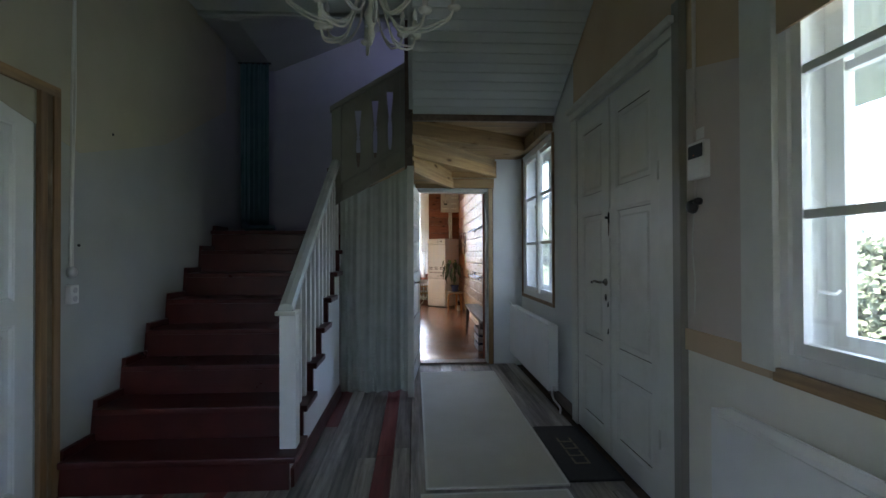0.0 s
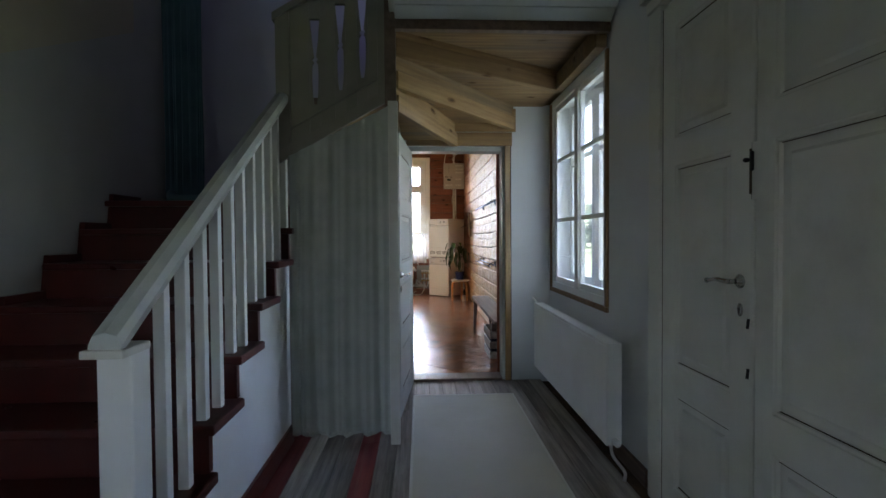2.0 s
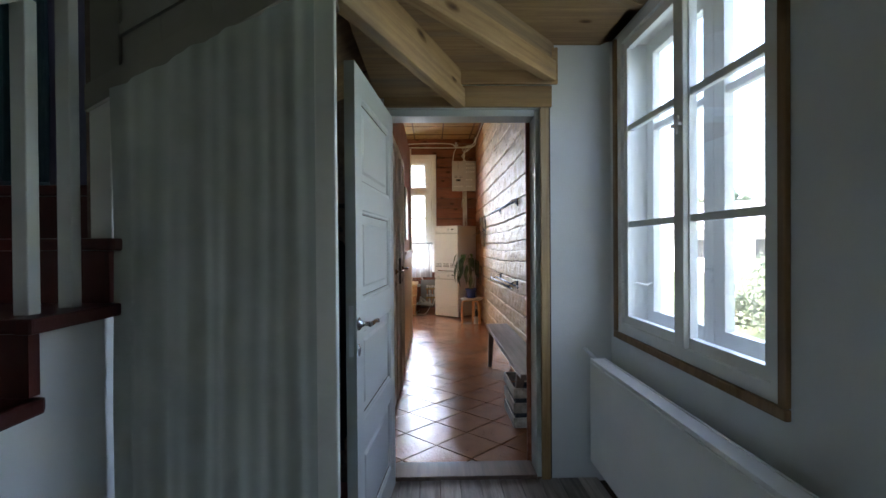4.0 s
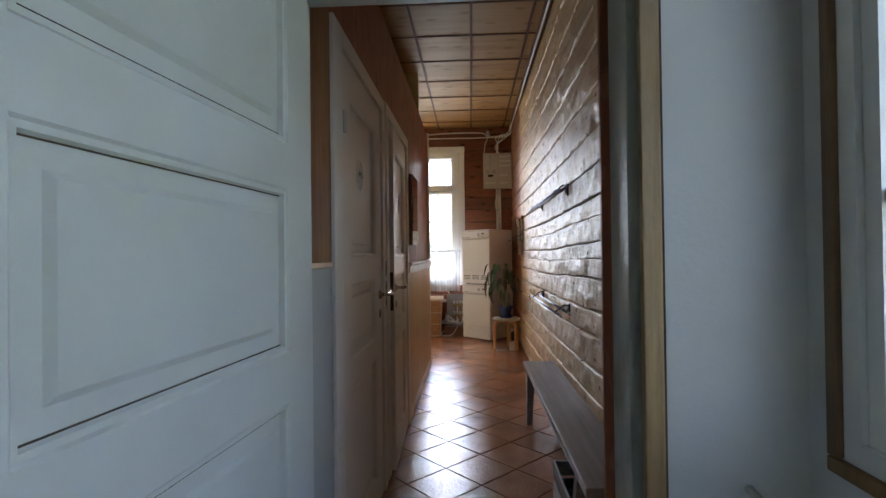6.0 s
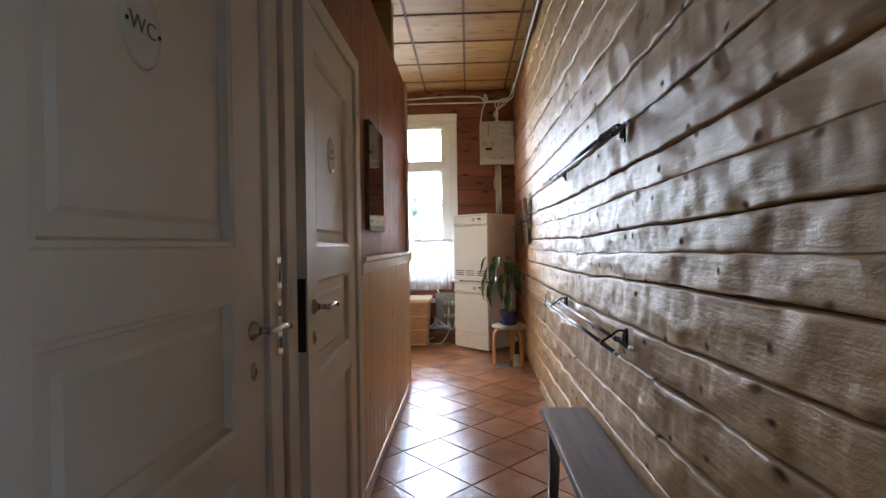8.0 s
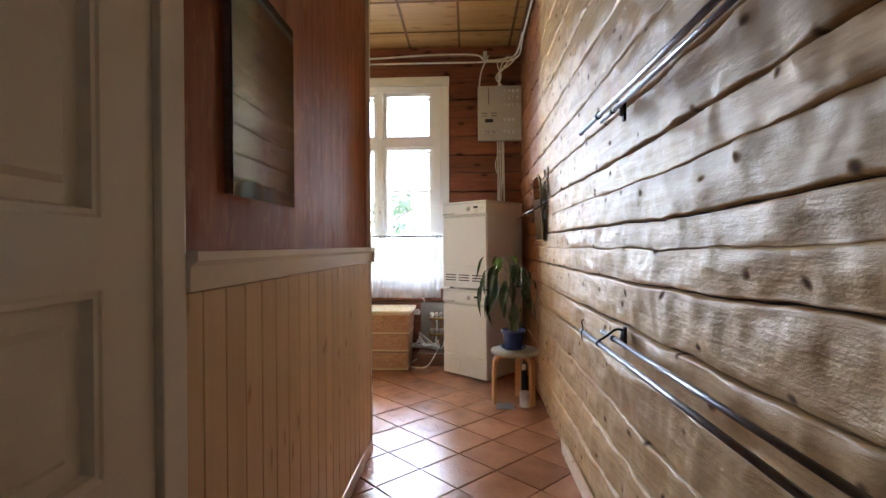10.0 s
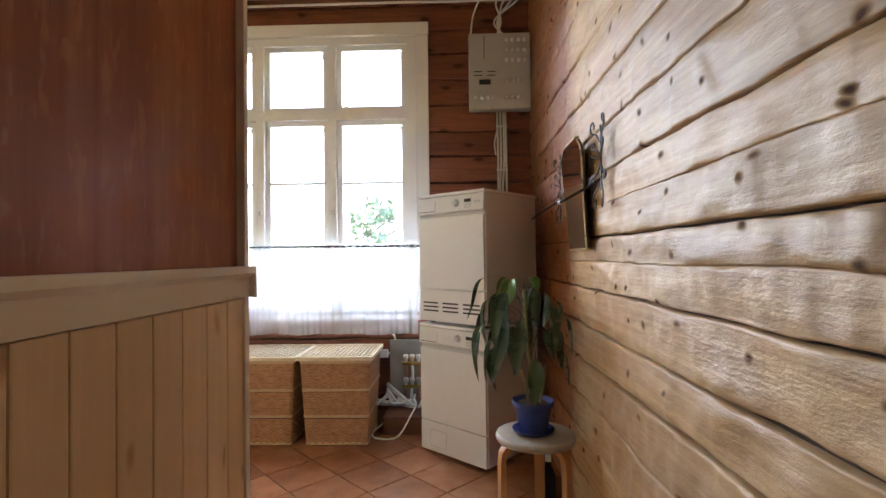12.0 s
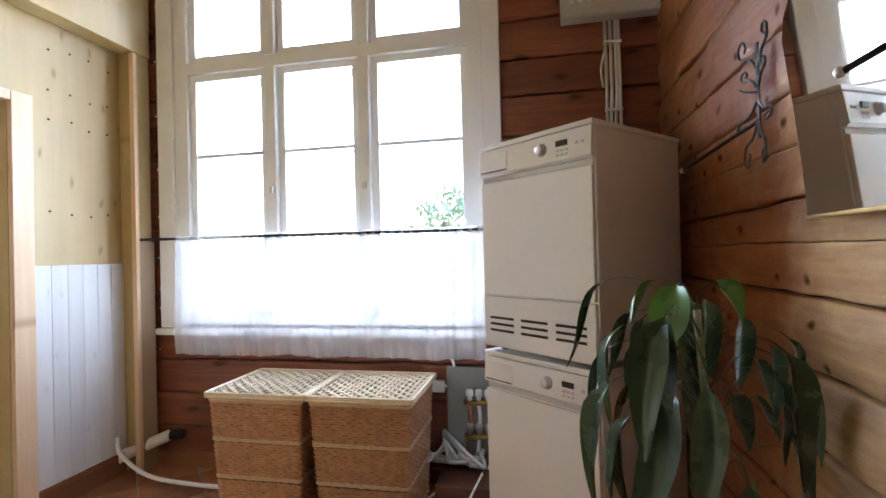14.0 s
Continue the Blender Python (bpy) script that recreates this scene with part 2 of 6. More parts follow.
LOG = wood("varnished_log", (0.63, 0.42, 0.185), (0.43, 0.255, 0.10), "y", rough=0.47, shine=0.36, knots=1.0, bump=1.0, grain=48, tone=0.12, stain=(0.44, 0.30, 0.17), amount=0.5, flat="x", edge=("y", 12.0, 12.25, (0.50, 0.28, 0.18)), knot_size=0.05, rugged=0.65, knot=(0.07, 0.03, 0.014), relief=0.007, knot_run=0.7)
WORNPINE = wood("weathered_yellow_pine", (0.44, 0.28, 0.10), (0.19, 0.10, 0.035), "z", rough=0.6, knots=0.4, bump=0.8, stain=(0.50, 0.45, 0.36), amount=0.45, rugged=0.6, relief=0.006)
WORNJAMB = surface("chipped_grey_green_paint", (0.34, 0.36, 0.32), (0.44, 0.46, 0.42), 6, (1, 1, 0.4), rough=0.4, stain=(0.07, 0.065, 0.05), amount=0.75, bump=0.5)
LOGRED = wood("red_brown_stained_log", (0.28, 0.092, 0.040), (0.14, 0.040, 0.018), "x", rough=0.36, knots=0.9, bump=0.6, grain=50, tone=0.16, stain=(0.09, 0.03, 0.016), amount=0.4, knot_size=0.08, flat="y")
CHINK = surface("dark_oakum", (0.035, 0.023, 0.013), (0.10, 0.062, 0.032), 12, rough=0.95, bump=0.4)
REDPLY = wood("red_stained_plywood", (0.31, 0.088, 0.032), (0.20, 0.050, 0.018), "z", rough=0.46, knots=0.25, bump=0.3, grain=24, rugged=0.3, fleck=(0.38, 0.135, 0.055), tone=0.0, knot=(0.30, 0.12, 0.05), stain=(0.42, 0.16, 0.075), amount=0.7, flat="x")
WAINSCOT = wood("pine_wainscot", (0.72, 0.52, 0.335), (0.63, 0.44, 0.265), "z", flat="x", rough=0.35, knots=0.5, bump=0.1, tone=0.07, knot=(0.30, 0.15, 0.07), knot_size=0.05)
WAINWHITE = wood("white_glazed_wainscot", (0.66, 0.66, 0.66), (0.60, 0.59, 0.58), "z", flat="x", rough=0.5, knots=0.4, bump=0.1, tone=0.04, knot=(0.5, 0.46, 0.40), knot_size=0.05)
RAILWOOD = surface("pale_rail_paint", (0.70, 0.61, 0.53), (0.74, 0.66, 0.58), 4, (1, 0.2, 1), rough=0.3, bump=0.05)
PLY = wood("birch_plywood", (0.50, 0.385, 0.19), (0.44, 0.32, 0.14), "z", flat="x", rough=0.5, knots=0.5, bump=0.06, grain=9, tone=0.04, knot=(0.24, 0.13, 0.06), knot_size=0.05)
CEILBOARD = wood("varnished_ceiling_board", (0.40, 0.225, 0.07), (0.29, 0.145, 0.042), "x", rough=0.6, shine=0.2, knots=0.3, bump=0.1, flat="z", grain=8, tone=0.1)
BATTEN = wood("dark_ceiling_batten", (0.15, 0.065, 0.022), (0.09, 0.038, 0.014), "x", rough=0.7, shine=0.2, bump=0.1)
TILE = surface("terracotta_tile", (0.24, 0.092, 0.042), (0.35, 0.155, 0.076), 5.0, rough=0.15, vary=0.06, stain=(0.43, 0.21, 0.10), amount=0.45, tone=0.14, bump=0.9, fine=48, relief=0.006)
GROUT = surface("tile_grout", (0.20, 0.14, 0.10), (0.28, 0.21, 0.16), 8, rough=0.8, bump=0.3)
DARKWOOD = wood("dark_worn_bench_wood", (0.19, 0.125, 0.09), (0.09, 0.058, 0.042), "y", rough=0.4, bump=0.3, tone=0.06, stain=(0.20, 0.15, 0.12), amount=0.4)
BIRCH = wood("bent_birch", (0.58, 0.30, 0.11), (0.48, 0.23, 0.08), "z", rough=0.35, bump=0.1, tone=0.05)
STOOLTOP = surface("grey_stool_top", (0.33, 0.29, 0.23), (0.42, 0.37, 0.30), 9, rough=0.55, stain=(0.24, 0.2, 0.15), amount=0.5, bump=0.15)
ENAMEL = surface("white_enamel", (0.78, 0.77, 0.77), (0.81, 0.80, 0.80), 1.5, rough=0.25, vary=0.03, bump=0.0)
ENAMELGREY = surface("grey_plastic", (0.50, 0.49, 0.49), (0.54, 0.53, 0.52), 3, rough=0.4, bump=0.0)
FUSEGREY = surface("fuse_box_plastic", (0.46, 0.44, 0.41), (0.51, 0.49, 0.45), 4, rough=0.4, stain=(0.47, 0.43, 0.38), amount=0.3, bump=0.05)
FADEDINK = surface("faded_grey_ink", (0.10, 0.10, 0.11), (0.16, 0.16, 0.17), 20, rough=0.5, bump=0.0)
DARK = surface("dark_slot", (0.012, 0.012, 0.013), (0.02, 0.02, 0.02), 5, rough=0.6, bump=0.0)
BLACKIRON = surface("black_wrought_iron", (0.02, 0.02, 0.021), (0.035, 0.034, 0.034), 20, rough=0.45, metal=0.6, bump=0.2)
WORNIRON = surface("worn_grey_iron", (0.06, 0.055, 0.05), (0.13, 0.12, 0.11), 30, rough=0.5, metal=0.5, bump=0.3)
RODSTEEL = surface("dull_grey_steel_tube", (0.20, 0.21, 0.24), (0.28, 0.29, 0.32), 4, rough=0.32, vary=0.05, metal=1.0, bump=0.0)
CHROME = surface("polished_chrome", (0.42, 0.42, 0.42), (0.50, 0.50, 0.50), 4, rough=0.12, vary=0.03, metal=1.0, bump=0.0)
PORCELAIN = surface("white_porcelain", (0.66, 0.66, 0.65), (0.70, 0.70, 0.69), 4, rough=0.1, vary=0.02, bump=0.0)
STEEL = surface("brushed_steel", (0.58, 0.58, 0.59), (0.66, 0.66, 0.67), 3, rough=0.3, vary=0.04, metal=1.0, bump=0.0)
BRASS = surface("brass", (0.36, 0.25, 0.09), (0.44, 0.31, 0.12), 12, rough=0.35, metal=1.0, bump=0.05)
COPPER = surface("copper_pipe", (0.45, 0.20, 0.11), (0.52, 0.25, 0.14), 12, rough=0.4, metal=1.0, bump=0.05)
PLASTIC = surface("white_plastic", (0.70, 0.69, 0.66), (0.75, 0.74, 0.70), 5, rough=0.45, bump=0.03)
WICKER = surface("honey_wicker", (0.42, 0.20, 0.095), (0.62, 0.34, 0.185), 30, rough=0.5, tone=0.15, bump=0.3, fine=200)
WICKERPALE = surface("pale_wicker_lid", (0.66, 0.55, 0.38), (0.80, 0.70, 0.54), 30, rough=0.5, tone=0.12, bump=0.3, fine=200)
WICKERROPE = surface("pale_braided_cane", (0.62, 0.44, 0.25), (0.72, 0.55, 0.35), 40, rough=0.55, bump=0.5, fine=150)
BLUEPOT = surface("blue_glazed_pot", (0.045, 0.062, 0.20), (0.062, 0.085, 0.26), 6, rough=0.22, bump=0.05)
SOIL = surface("potting_soil", (0.03, 0.02, 0.013), (0.06, 0.04, 0.025), 40, rough=0.95, bump=0.8)
LEAF = surface("glossy_dark_leaf", (0.026, 0.06, 0.030), (0.05, 0.10, 0.045), 9, rough=0.28, tone=0.3, bump=0.08)
LEAFLIGHT = surface("young_green_leaf", (0.07, 0.17, 0.03), (0.11, 0.24, 0.05), 9, rough=0.3, bump=0.08)
STEM = surface("plant_stem", (0.16, 0.17, 0.07), (0.24, 0.22, 0.11), 20, rough=0.6, bump=0.3)
DIMMIRROR = surface("dim_tinted_mirror", (0.13, 0.16, 0.17), (0.18, 0.21, 0.22), 6, rough=0.05, vary=0.01, metal=1.0, bump=0.0)
MIRROR = surface("mirror_silver", (0.82, 0.84, 0.84), (0.84, 0.86, 0.86), 2, rough=0.02, vary=0.01, metal=1.0, bump=0.0)
GLASS = glass("window_glass")
LACE = cloth("white_sheer_cotton", (0.72, 0.72, 0.72), (0.78, 0.78, 0.78), 0.20, clear=0.58)
CANVAS = cloth("greenish_white_curtain", (0.38, 0.40, 0.355), (0.45, 0.47, 0.42), 0.12)
BLUECLOTH = cloth("dark_teal_curtain", (0.05, 0.115, 0.15), (0.075, 0.15, 0.19), 0.05, rough=0.6)
RUG = surface("cream_woven_rug", (0.52, 0.50, 0.41), (0.58, 0.56, 0.47), 2.5, rough=0.95, stain=(0.44, 0.41, 0.32), amount=0.4, bump=0.6, fine=350)
RUGEDGE = surface("pale_rug_binding", (0.60, 0.59, 0.52), (0.66, 0.65, 0.58), 6, rough=0.9, bump=0.5, fine=300)
MAT = surface("black_coir_mat", (0.012, 0.012, 0.011), (0.025, 0.024, 0.022), 30, rough=1.0, bump=1.0, fine=400)
MATTEXT = surface("brown_mat_lettering", (0.10, 0.085, 0.05), (0.13, 0.11, 0.07), 30, rough=1.0, bump=0.8, fine=400)
CEILWHITE = surface("grey_white_beadboard", (0.52, 0.54, 0.52), (0.58, 0.60, 0.58), 3, (0.2, 1, 1), rough=0.45, stain=(0.42, 0.42, 0.39), amount=0.35, tone=0.04, bump=0.1)
GREYPANEL = surface("grey_green_panel_paint", (0.21, 0.195, 0.16), (0.26, 0.24, 0.20), 4, rough=0.4, stain=(0.15, 0.14, 0.11), amount=0.4, bump=0.15)
BLUEWALL = surface("lilac_plaster", (0.42, 0.41, 0.50), (0.48, 0.47, 0.57), 2.0, rough=0.8, bump=0.2)
TAPE = surface("old_caulk_and_paint", (0.55, 0.5, 0.4), (0.3, 0.22, 0.13), 14, rough=0.8, bump=0.6)
JACKET = surface("dark_blue_jacket", (0.012, 0.016, 0.028), (0.02, 0.026, 0.04), 8, rough=0.8, bump=0.4)
GRASS = surface("lawn", (0.075, 0.10, 0.04), (0.11, 0.14, 0.06), 1.5, rough=0.9, bump=0.6, fine=30)
FOLIAGE = surface("tree_foliage", (0.10, 0.13, 0.07), (0.15, 0.18, 0.10), 2.0, rough=0.7, tone=0.25, bump=0.0)
BARK = surface("bark", (0.12, 0.10, 0.08), (0.2, 0.17, 0.14), 8, (1, 1, 0.3), rough=0.9, bump=0.8)
FARWHITE = surface("white_house_boards", (0.75, 0.75, 0.73), (0.8, 0.8, 0.78), 2, rough=0.6, bump=0.1)
FARROOF = surface("grey_sheet_roof", (0.25, 0.26, 0.27), (0.32, 0.33, 0.34), 3, rough=0.5, bump=0.1)

# ---- building helpers ----
I4 = Matrix.Identity(4)


def mesh_of(bm, mat, smooth=False):
    me = bpy.data.meshes.new("mesh")
    bmesh.ops.recalc_face_normals(bm, faces=bm.faces)
    bm.to_mesh(me)
    bm.free()
    if mat:
        me.materials.append(mat)
    if smooth:
        me.polygons.foreach_set("use_smooth", [True] * len(me.polygons))
    return me


def part(name, bm, material, parent, label="", smooth=False, at=None):
    """Links a bmesh (or a mesh to share) as one mesh object under a thing or part."""
    me = bm if isinstance(bm, bpy.types.Mesh) else mesh_of(bm, material, smooth)
    ob = new(name, me)
    ob.parent = parent
    if at is not None:
        ob.matrix_basis = at
    return tagged(ob, label)


def thing(name, label, category, m=I4, group="", kind=""):
    ob = new(name)
    ob.empty_display_size = 0.05
    ob.matrix_basis = m
    return tagged(ob, label, category, group, kind)


def solid(name, bm, material, label, category, m=I4, group="", kind="", smooth=False):
    ob = new(name, mesh_of(bm, material, smooth))
    ob.matrix_basis = m
    return tagged(ob, label, category, group, kind)


def setting(name, bm, material, label="", category="", smooth=False):
    return solid(name, bm, material, label, category, kind="structure", smooth=smooth)


def box(bm, x0, y0, z0, x1, y1, z1, bevel=0.0, m=None):
    x0, x1, y0, y1, z0, z1 = min(x0, x1), max(x0, x1), min(y0, y1), max(y0, y1), min(z0, z1), max(z0, z1)
    vs = [bm.verts.new((x, y, z)) for x in (x0, x1) for y in (y0, y1) for z in (z0, z1)]
    fs = [bm.faces.new([vs[i] for i in q]) for q in ((0, 1, 3, 2), (4, 6, 7, 5), (0, 4, 5, 1), (2, 3, 7, 6), (0, 2, 6, 4), (1, 5, 7, 3))]
    if bevel:
        es = list({e for f in fs for e in f.edges})
        r = bmesh.ops.bevel(bm, geom=es, offset=bevel, segments=2, profile=0.6, affect="EDGES")
        vs = list({v for f in r["faces"] for v in f.verts} | {v for v in vs if v.is_valid})
    if m is not None:
        bmesh.ops.transform(bm, matrix=m, verts=vs)
    return bm


def boxed(*a, bevel=0.0, m=None):
    return box(bmesh.new(), *a, bevel=bevel, m=m)


def prism(bm, outline, y0, y1, m=None):
    """An outline in x and z, drawn out from y0 to y1."""
    a = [bm.verts.new((x, y0, z)) for x, z in outline]
    b = [bm.verts.new((x, y1, z)) for x, z in outline]
    n = len(a)
    bm.faces.new(a), bm.faces.new(b[::-1])
    for i in range(n):
        bm.faces.new((a[i], b[i], b[(i + 1) % n], a[(i + 1) % n]))
    if m is not None:
        bmesh.ops.transform(bm, matrix=m, verts=a + b)
    return bm


def flat_prism(bm, outline, z0, z1):
    """An outline in x and y, drawn out from z0 to z1."""
    a = [bm.verts.new((x, y, z0)) for x, y in outline]
    b = [bm.verts.new((x, y, z1)) for x, y in outline]
    n = len(a)
    bm.faces.new(a), bm.faces.new(b[::-1])
    for i in range(n):
        bm.faces.new((a[i], b[i], b[(i + 1) % n], a[(i + 1) % n]))
    return bm


def lathe(bm, profile, segs=24, m=None):
    """Radius and height pairs, turned round z."""
    rings = []
    for r, z in profile:
        rings.append([bm.verts.new((max(r, 1e-4) * math.cos(2 * math.pi * i / segs), max(r, 1e-4) * math.sin(2 * math.pi * i / segs), z)) for i in range(segs)])
    for a, b in zip(rings, rings[1:]):
        for i in range(segs):
            bm.faces.new((a[i], a[(i + 1) % segs], b[(i + 1) % segs], b[i]))
    bm.faces.new(rings[0][::-1]), bm.faces.new(rings[-1])
    if m is not None:
        bmesh.ops.transform(bm, matrix=m, verts=[v for r in rings for v in r])
    return bm


def tube(bm, pts, r, segs=8, taper=None):
    """A round bar along a line of points."""
    pts = [Vector(p) for p in pts]
    rings, side = [], None
    for i, p in enumerate(pts):
        d = (pts[min(i + 1, len(pts) - 1)] - pts[max(i - 1, 0)]).normalized()
        if side is None:
            side = d.orthogonal().normalized()
        side = (side - d * side.dot(d)).normalized()
        up = d.cross(side)
        rr = r if taper is None else r + (taper - r) * i / (len(pts) - 1)
        rings.append([bm.verts.new(p + rr * (math.cos(2 * math.pi * k / segs) * side + math.sin(2 * math.pi * k / segs) * up)) for k in range(segs)])
    for a, b in zip(rings, rings[1:]):
        for k in range(segs):
            bm.faces.new((a[k], a[(k + 1) % segs], b[(k + 1) % segs], b[k]))
    bm.faces.new(rings[0][::-1]), bm.faces.new(rings[-1])
    return bm


def arc(cx, cy, r, a0, a1, n=10):
    return [(cx + r * math.cos(radians(a0 + (a1 - a0) * i / n)), cy + r * math.sin(radians(a0 + (a1 - a0) * i / n))) for i in range(n + 1)]


def curved(ctrl, n=8):
    """Points of a smooth curve through the given ones."""
    p = [Vector(c) for c in ctrl]
    p = [2 * p[0] - p[1]] + p + [2 * p[-1] - p[-2]]
    out = []
    for i in range(1, len(p) - 2):
        for k in range(n):
            t = k / n
            out.append(0.5 * (2 * p[i] + (p[i + 1] - p[i - 1]) * t + (2 * p[i - 1] - 5 * p[i] + 4 * p[i + 1] - p[i + 2]) * t * t + (3 * p[i] - p[i - 1] - 3 * p[i + 1] + p[i + 2]) * t**3))
    return out + [p[-2]]


def wall_with_holes(bm, axis, face, back, a0, a1, z0, z1, holes=()):
    """A wall across x ("x": its face lies at x = face, it runs along y) or y, with openings (from, to, bottom, top)."""
    cuts = sorted({a0, a1, *[h[0] for h in holes], *[h[1] for h in holes]})
    for lo, hi in zip(cuts, cuts[1:]):
        spans, inside = [(z0, z1)], [h for h in holes if h[0] <= lo and h[1] >= hi]
        for h in inside:
            spans = [s for u, v in spans for s in ((u, min(v, h[2])), (max(u, h[3]), v)) if s[1] - s[0] > 1e-4]
        for u, v in spans:
            if axis == "x":
                box(bm, face, lo, u, back, hi, v)
            else:
                box(bm, lo, face, u, hi, back, v)
    bmesh.ops.remove_doubles(bm, verts=bm.verts, dist=1e-5)
    return bm


def log_wall(name, label, axis, face, back, a0, a1, joints, material, ins, hole=None, lumps=0.008, hewn=0.0, slope=0.0, checks=()):
    """Hewn logs one above another with uneven seams (checks: those that are only drying cracks); ins is the way into the room (+1 or -1). hole: (from, to, bottom, top)."""
    top = thing(name, label, "wall", kind="structure")

    def seam(k, a):
        return joints[k] + slope * max(0.0, 9.5 - a) + 0.016 * noise.noise((a * 0.55, k * 3.1, face)) + 0.007 * noise.noise((a * 3.0, k * 5.7, 2.0)) + 0.003 * noise.noise((a * 11.0, k * 4.1, 5.0))

    def one(k, lo, hi, trim):
        n = max(4, int((hi - lo) / (0.018 if hewn else 0.03)))
        bm = bmesh.new()
        steps = (0, 0.012, 0.03, 0.06, 0.12, 0.2, 0.3, 0.4, 0.5, 0.6, 0.7, 0.8, 0.88, 0.94, 0.97, 0.988, 1)
        grid = []
        for i in range(n + 1):
            a = lo + (hi - lo) * i / n
            wide = 0.003 + 0.016 * max(0.0, noise.noise((a * 0.9, k * 2.3, face + 3)) + 0.5 * noise.noise((a * 4.0, k * 2.3, 1)))
            if k in checks:
                wide = 0.004 * max(0.0, 0.25 + noise.noise((a * 1.1, k * 2.3, 8.0)) + 0.4 * noise.noise((a * 5.0, k, 1)))
            b, t = seam(k, a) + wide, seam(k + 1, a) - (0.0 if k + 1 in checks else 0.003)
            if trim:
                b, t = max(b, trim[0]), min(t, trim[1])
            col = []
            for f in steps:
                z = b + (t - b) * f
                edge = min(f, 1 - f)
                d = -(0.004 if (k if f < 0.5 else k + 1) in checks else 0.013) * max(0.0, 1 - edge / 0.032) ** 2 + lumps * noise.noise((a * 5.5, z * 5.0, k * 7.7)) + 0.5 * lumps * noise.noise((a * 14, z * 11, k * 3.3)) - 1.1 * lumps * abs(noise.noise((a * 4.2 + 0.6 * z, z * 1.6, k * 9.1)))
                if hewn:
                    near = noise.voronoi((a * 5.2 + 0.5 * noise.noise((a * 3, z * 3, k)), z * 8.5 + 1.7 * k, k * 13.3))[0]
                    d += 0.0025 * (1 - (2 * f - 1) ** 2) + 1.15 * hewn * (min(near[0], 0.9) ** 2 * 2.0 - 0.5) * min(1.0, edge / 0.08)
                    d += 0.45 * hewn * noise.noise((a * 26, z * 24, k * 2.1))
                w = face + ins * d
                col.append(bm.verts.new((w, a, z) if axis == "x" else (a, w, z)))
            w = face - ins * 0.07
            col.append(bm.verts.new((w, a, t) if axis == "x" else (a, w, t)))
            col.insert(0, bm.verts.new((w, a, b) if axis == "x" else (a, w, b)))
            grid.append(col)
        for c, d in zip(grid, grid[1:]):
            for j in range(len(c) - 1):
                bm.faces.new((c[j], d[j], d[j + 1], c[j + 1]))
        part("log", bm, material, top, smooth=True)

    for k in range(len(joints) - 1):
        if hole and joints[k + 1] > hole[2] + 0.03 and joints[k] < hole[3] - 0.03:
            one(k, a0, hole[0], None), one(k, hole[1], a1, None)
        elif hole and joints[k] < hole[2] < joints[k + 1] + 0.03:
            one(k, a0, a1, (0, hole[2]))
        else:
            one(k, a0, a1, None)
    bm = bmesh.new()
    h = [(hole[0], hole[1], hole[2], hole[3])] if hole else []
    wall_with_holes(bm, axis, face - ins * 0.03, back, a0, a1, joints[0] - 0.02, joints[-1] + 0.02, h)
    part("oakum", bm, CHINK, top, "dark chinking between logs")
    return top


def panel_leaf(parent, w, h, panels, material, thick=0.042, stile=0.115, name="leaf", both=True, deep=0.016, gaps=False):
    """A framed leaf, x from 0 to w, its front at y = 0 and its back at y = thick; panels: (x0, x1, z0, z1)."""
    bm = bmesh.new()
    wall_with_holes(bm, "y", 0, thick, 0, w, 0, h, panels)
    leaf = part(name, bm, material, parent)
    for x0, x1, z0, z1 in panels:
        pb = bmesh.new()
        for face, ins in ((0.0, 1), (thick, -1)) if both else ((0.0, 1),):
            rings = []
            for off, dep in ((0.0, 0.0), (0.005, 0.004), (0.014, 0.005), (0.020, deep), (0.052, deep), (0.064, deep - 0.008)):
                y = face + ins * dep
                rings.append([pb.verts.new(c) for c in ((x0 + off, y, z0 + off), (x1 - off, y, z0 + off), (x1 - off, y, z1 - off), (x0 + off, y, z1 - off))])
            for a, b in zip(rings, rings[1:]):
                for i in range(4):
                    pb.faces.new((a[i], a[(i + 1) % 4], b[(i + 1) % 4], b[i]))
            pb.faces.new(rings[-1])
        part("panel", pb, material, leaf)
        if gaps:
            gb = bmesh.new()
            box(gb, x0 + 0.02, deep - 0.006, z0 + 0.018, x1 - 0.02, deep + 0.001, z0 + 0.0198), box(gb, x0 + 0.02, deep - 0.006, z1 - 0.0198, x1 - 0.02, deep + 0.001, z1 - 0.018)
            if both:
                box(gb, x0 + 0.02, thick - deep - 0.001, z0 + 0.018, x1 - 0.02, thick - deep + 0.004, z0 + 0.0198), box(gb, x0 + 0.02, thick - deep - 0.001, z1 - 0.0198, x1 - 0.02, thick - deep + 0.004, z1 - 0.018)
            part("shrinkage_gap", gb, CHINK, leaf, "dark open joint along the panel edge")
    return leaf


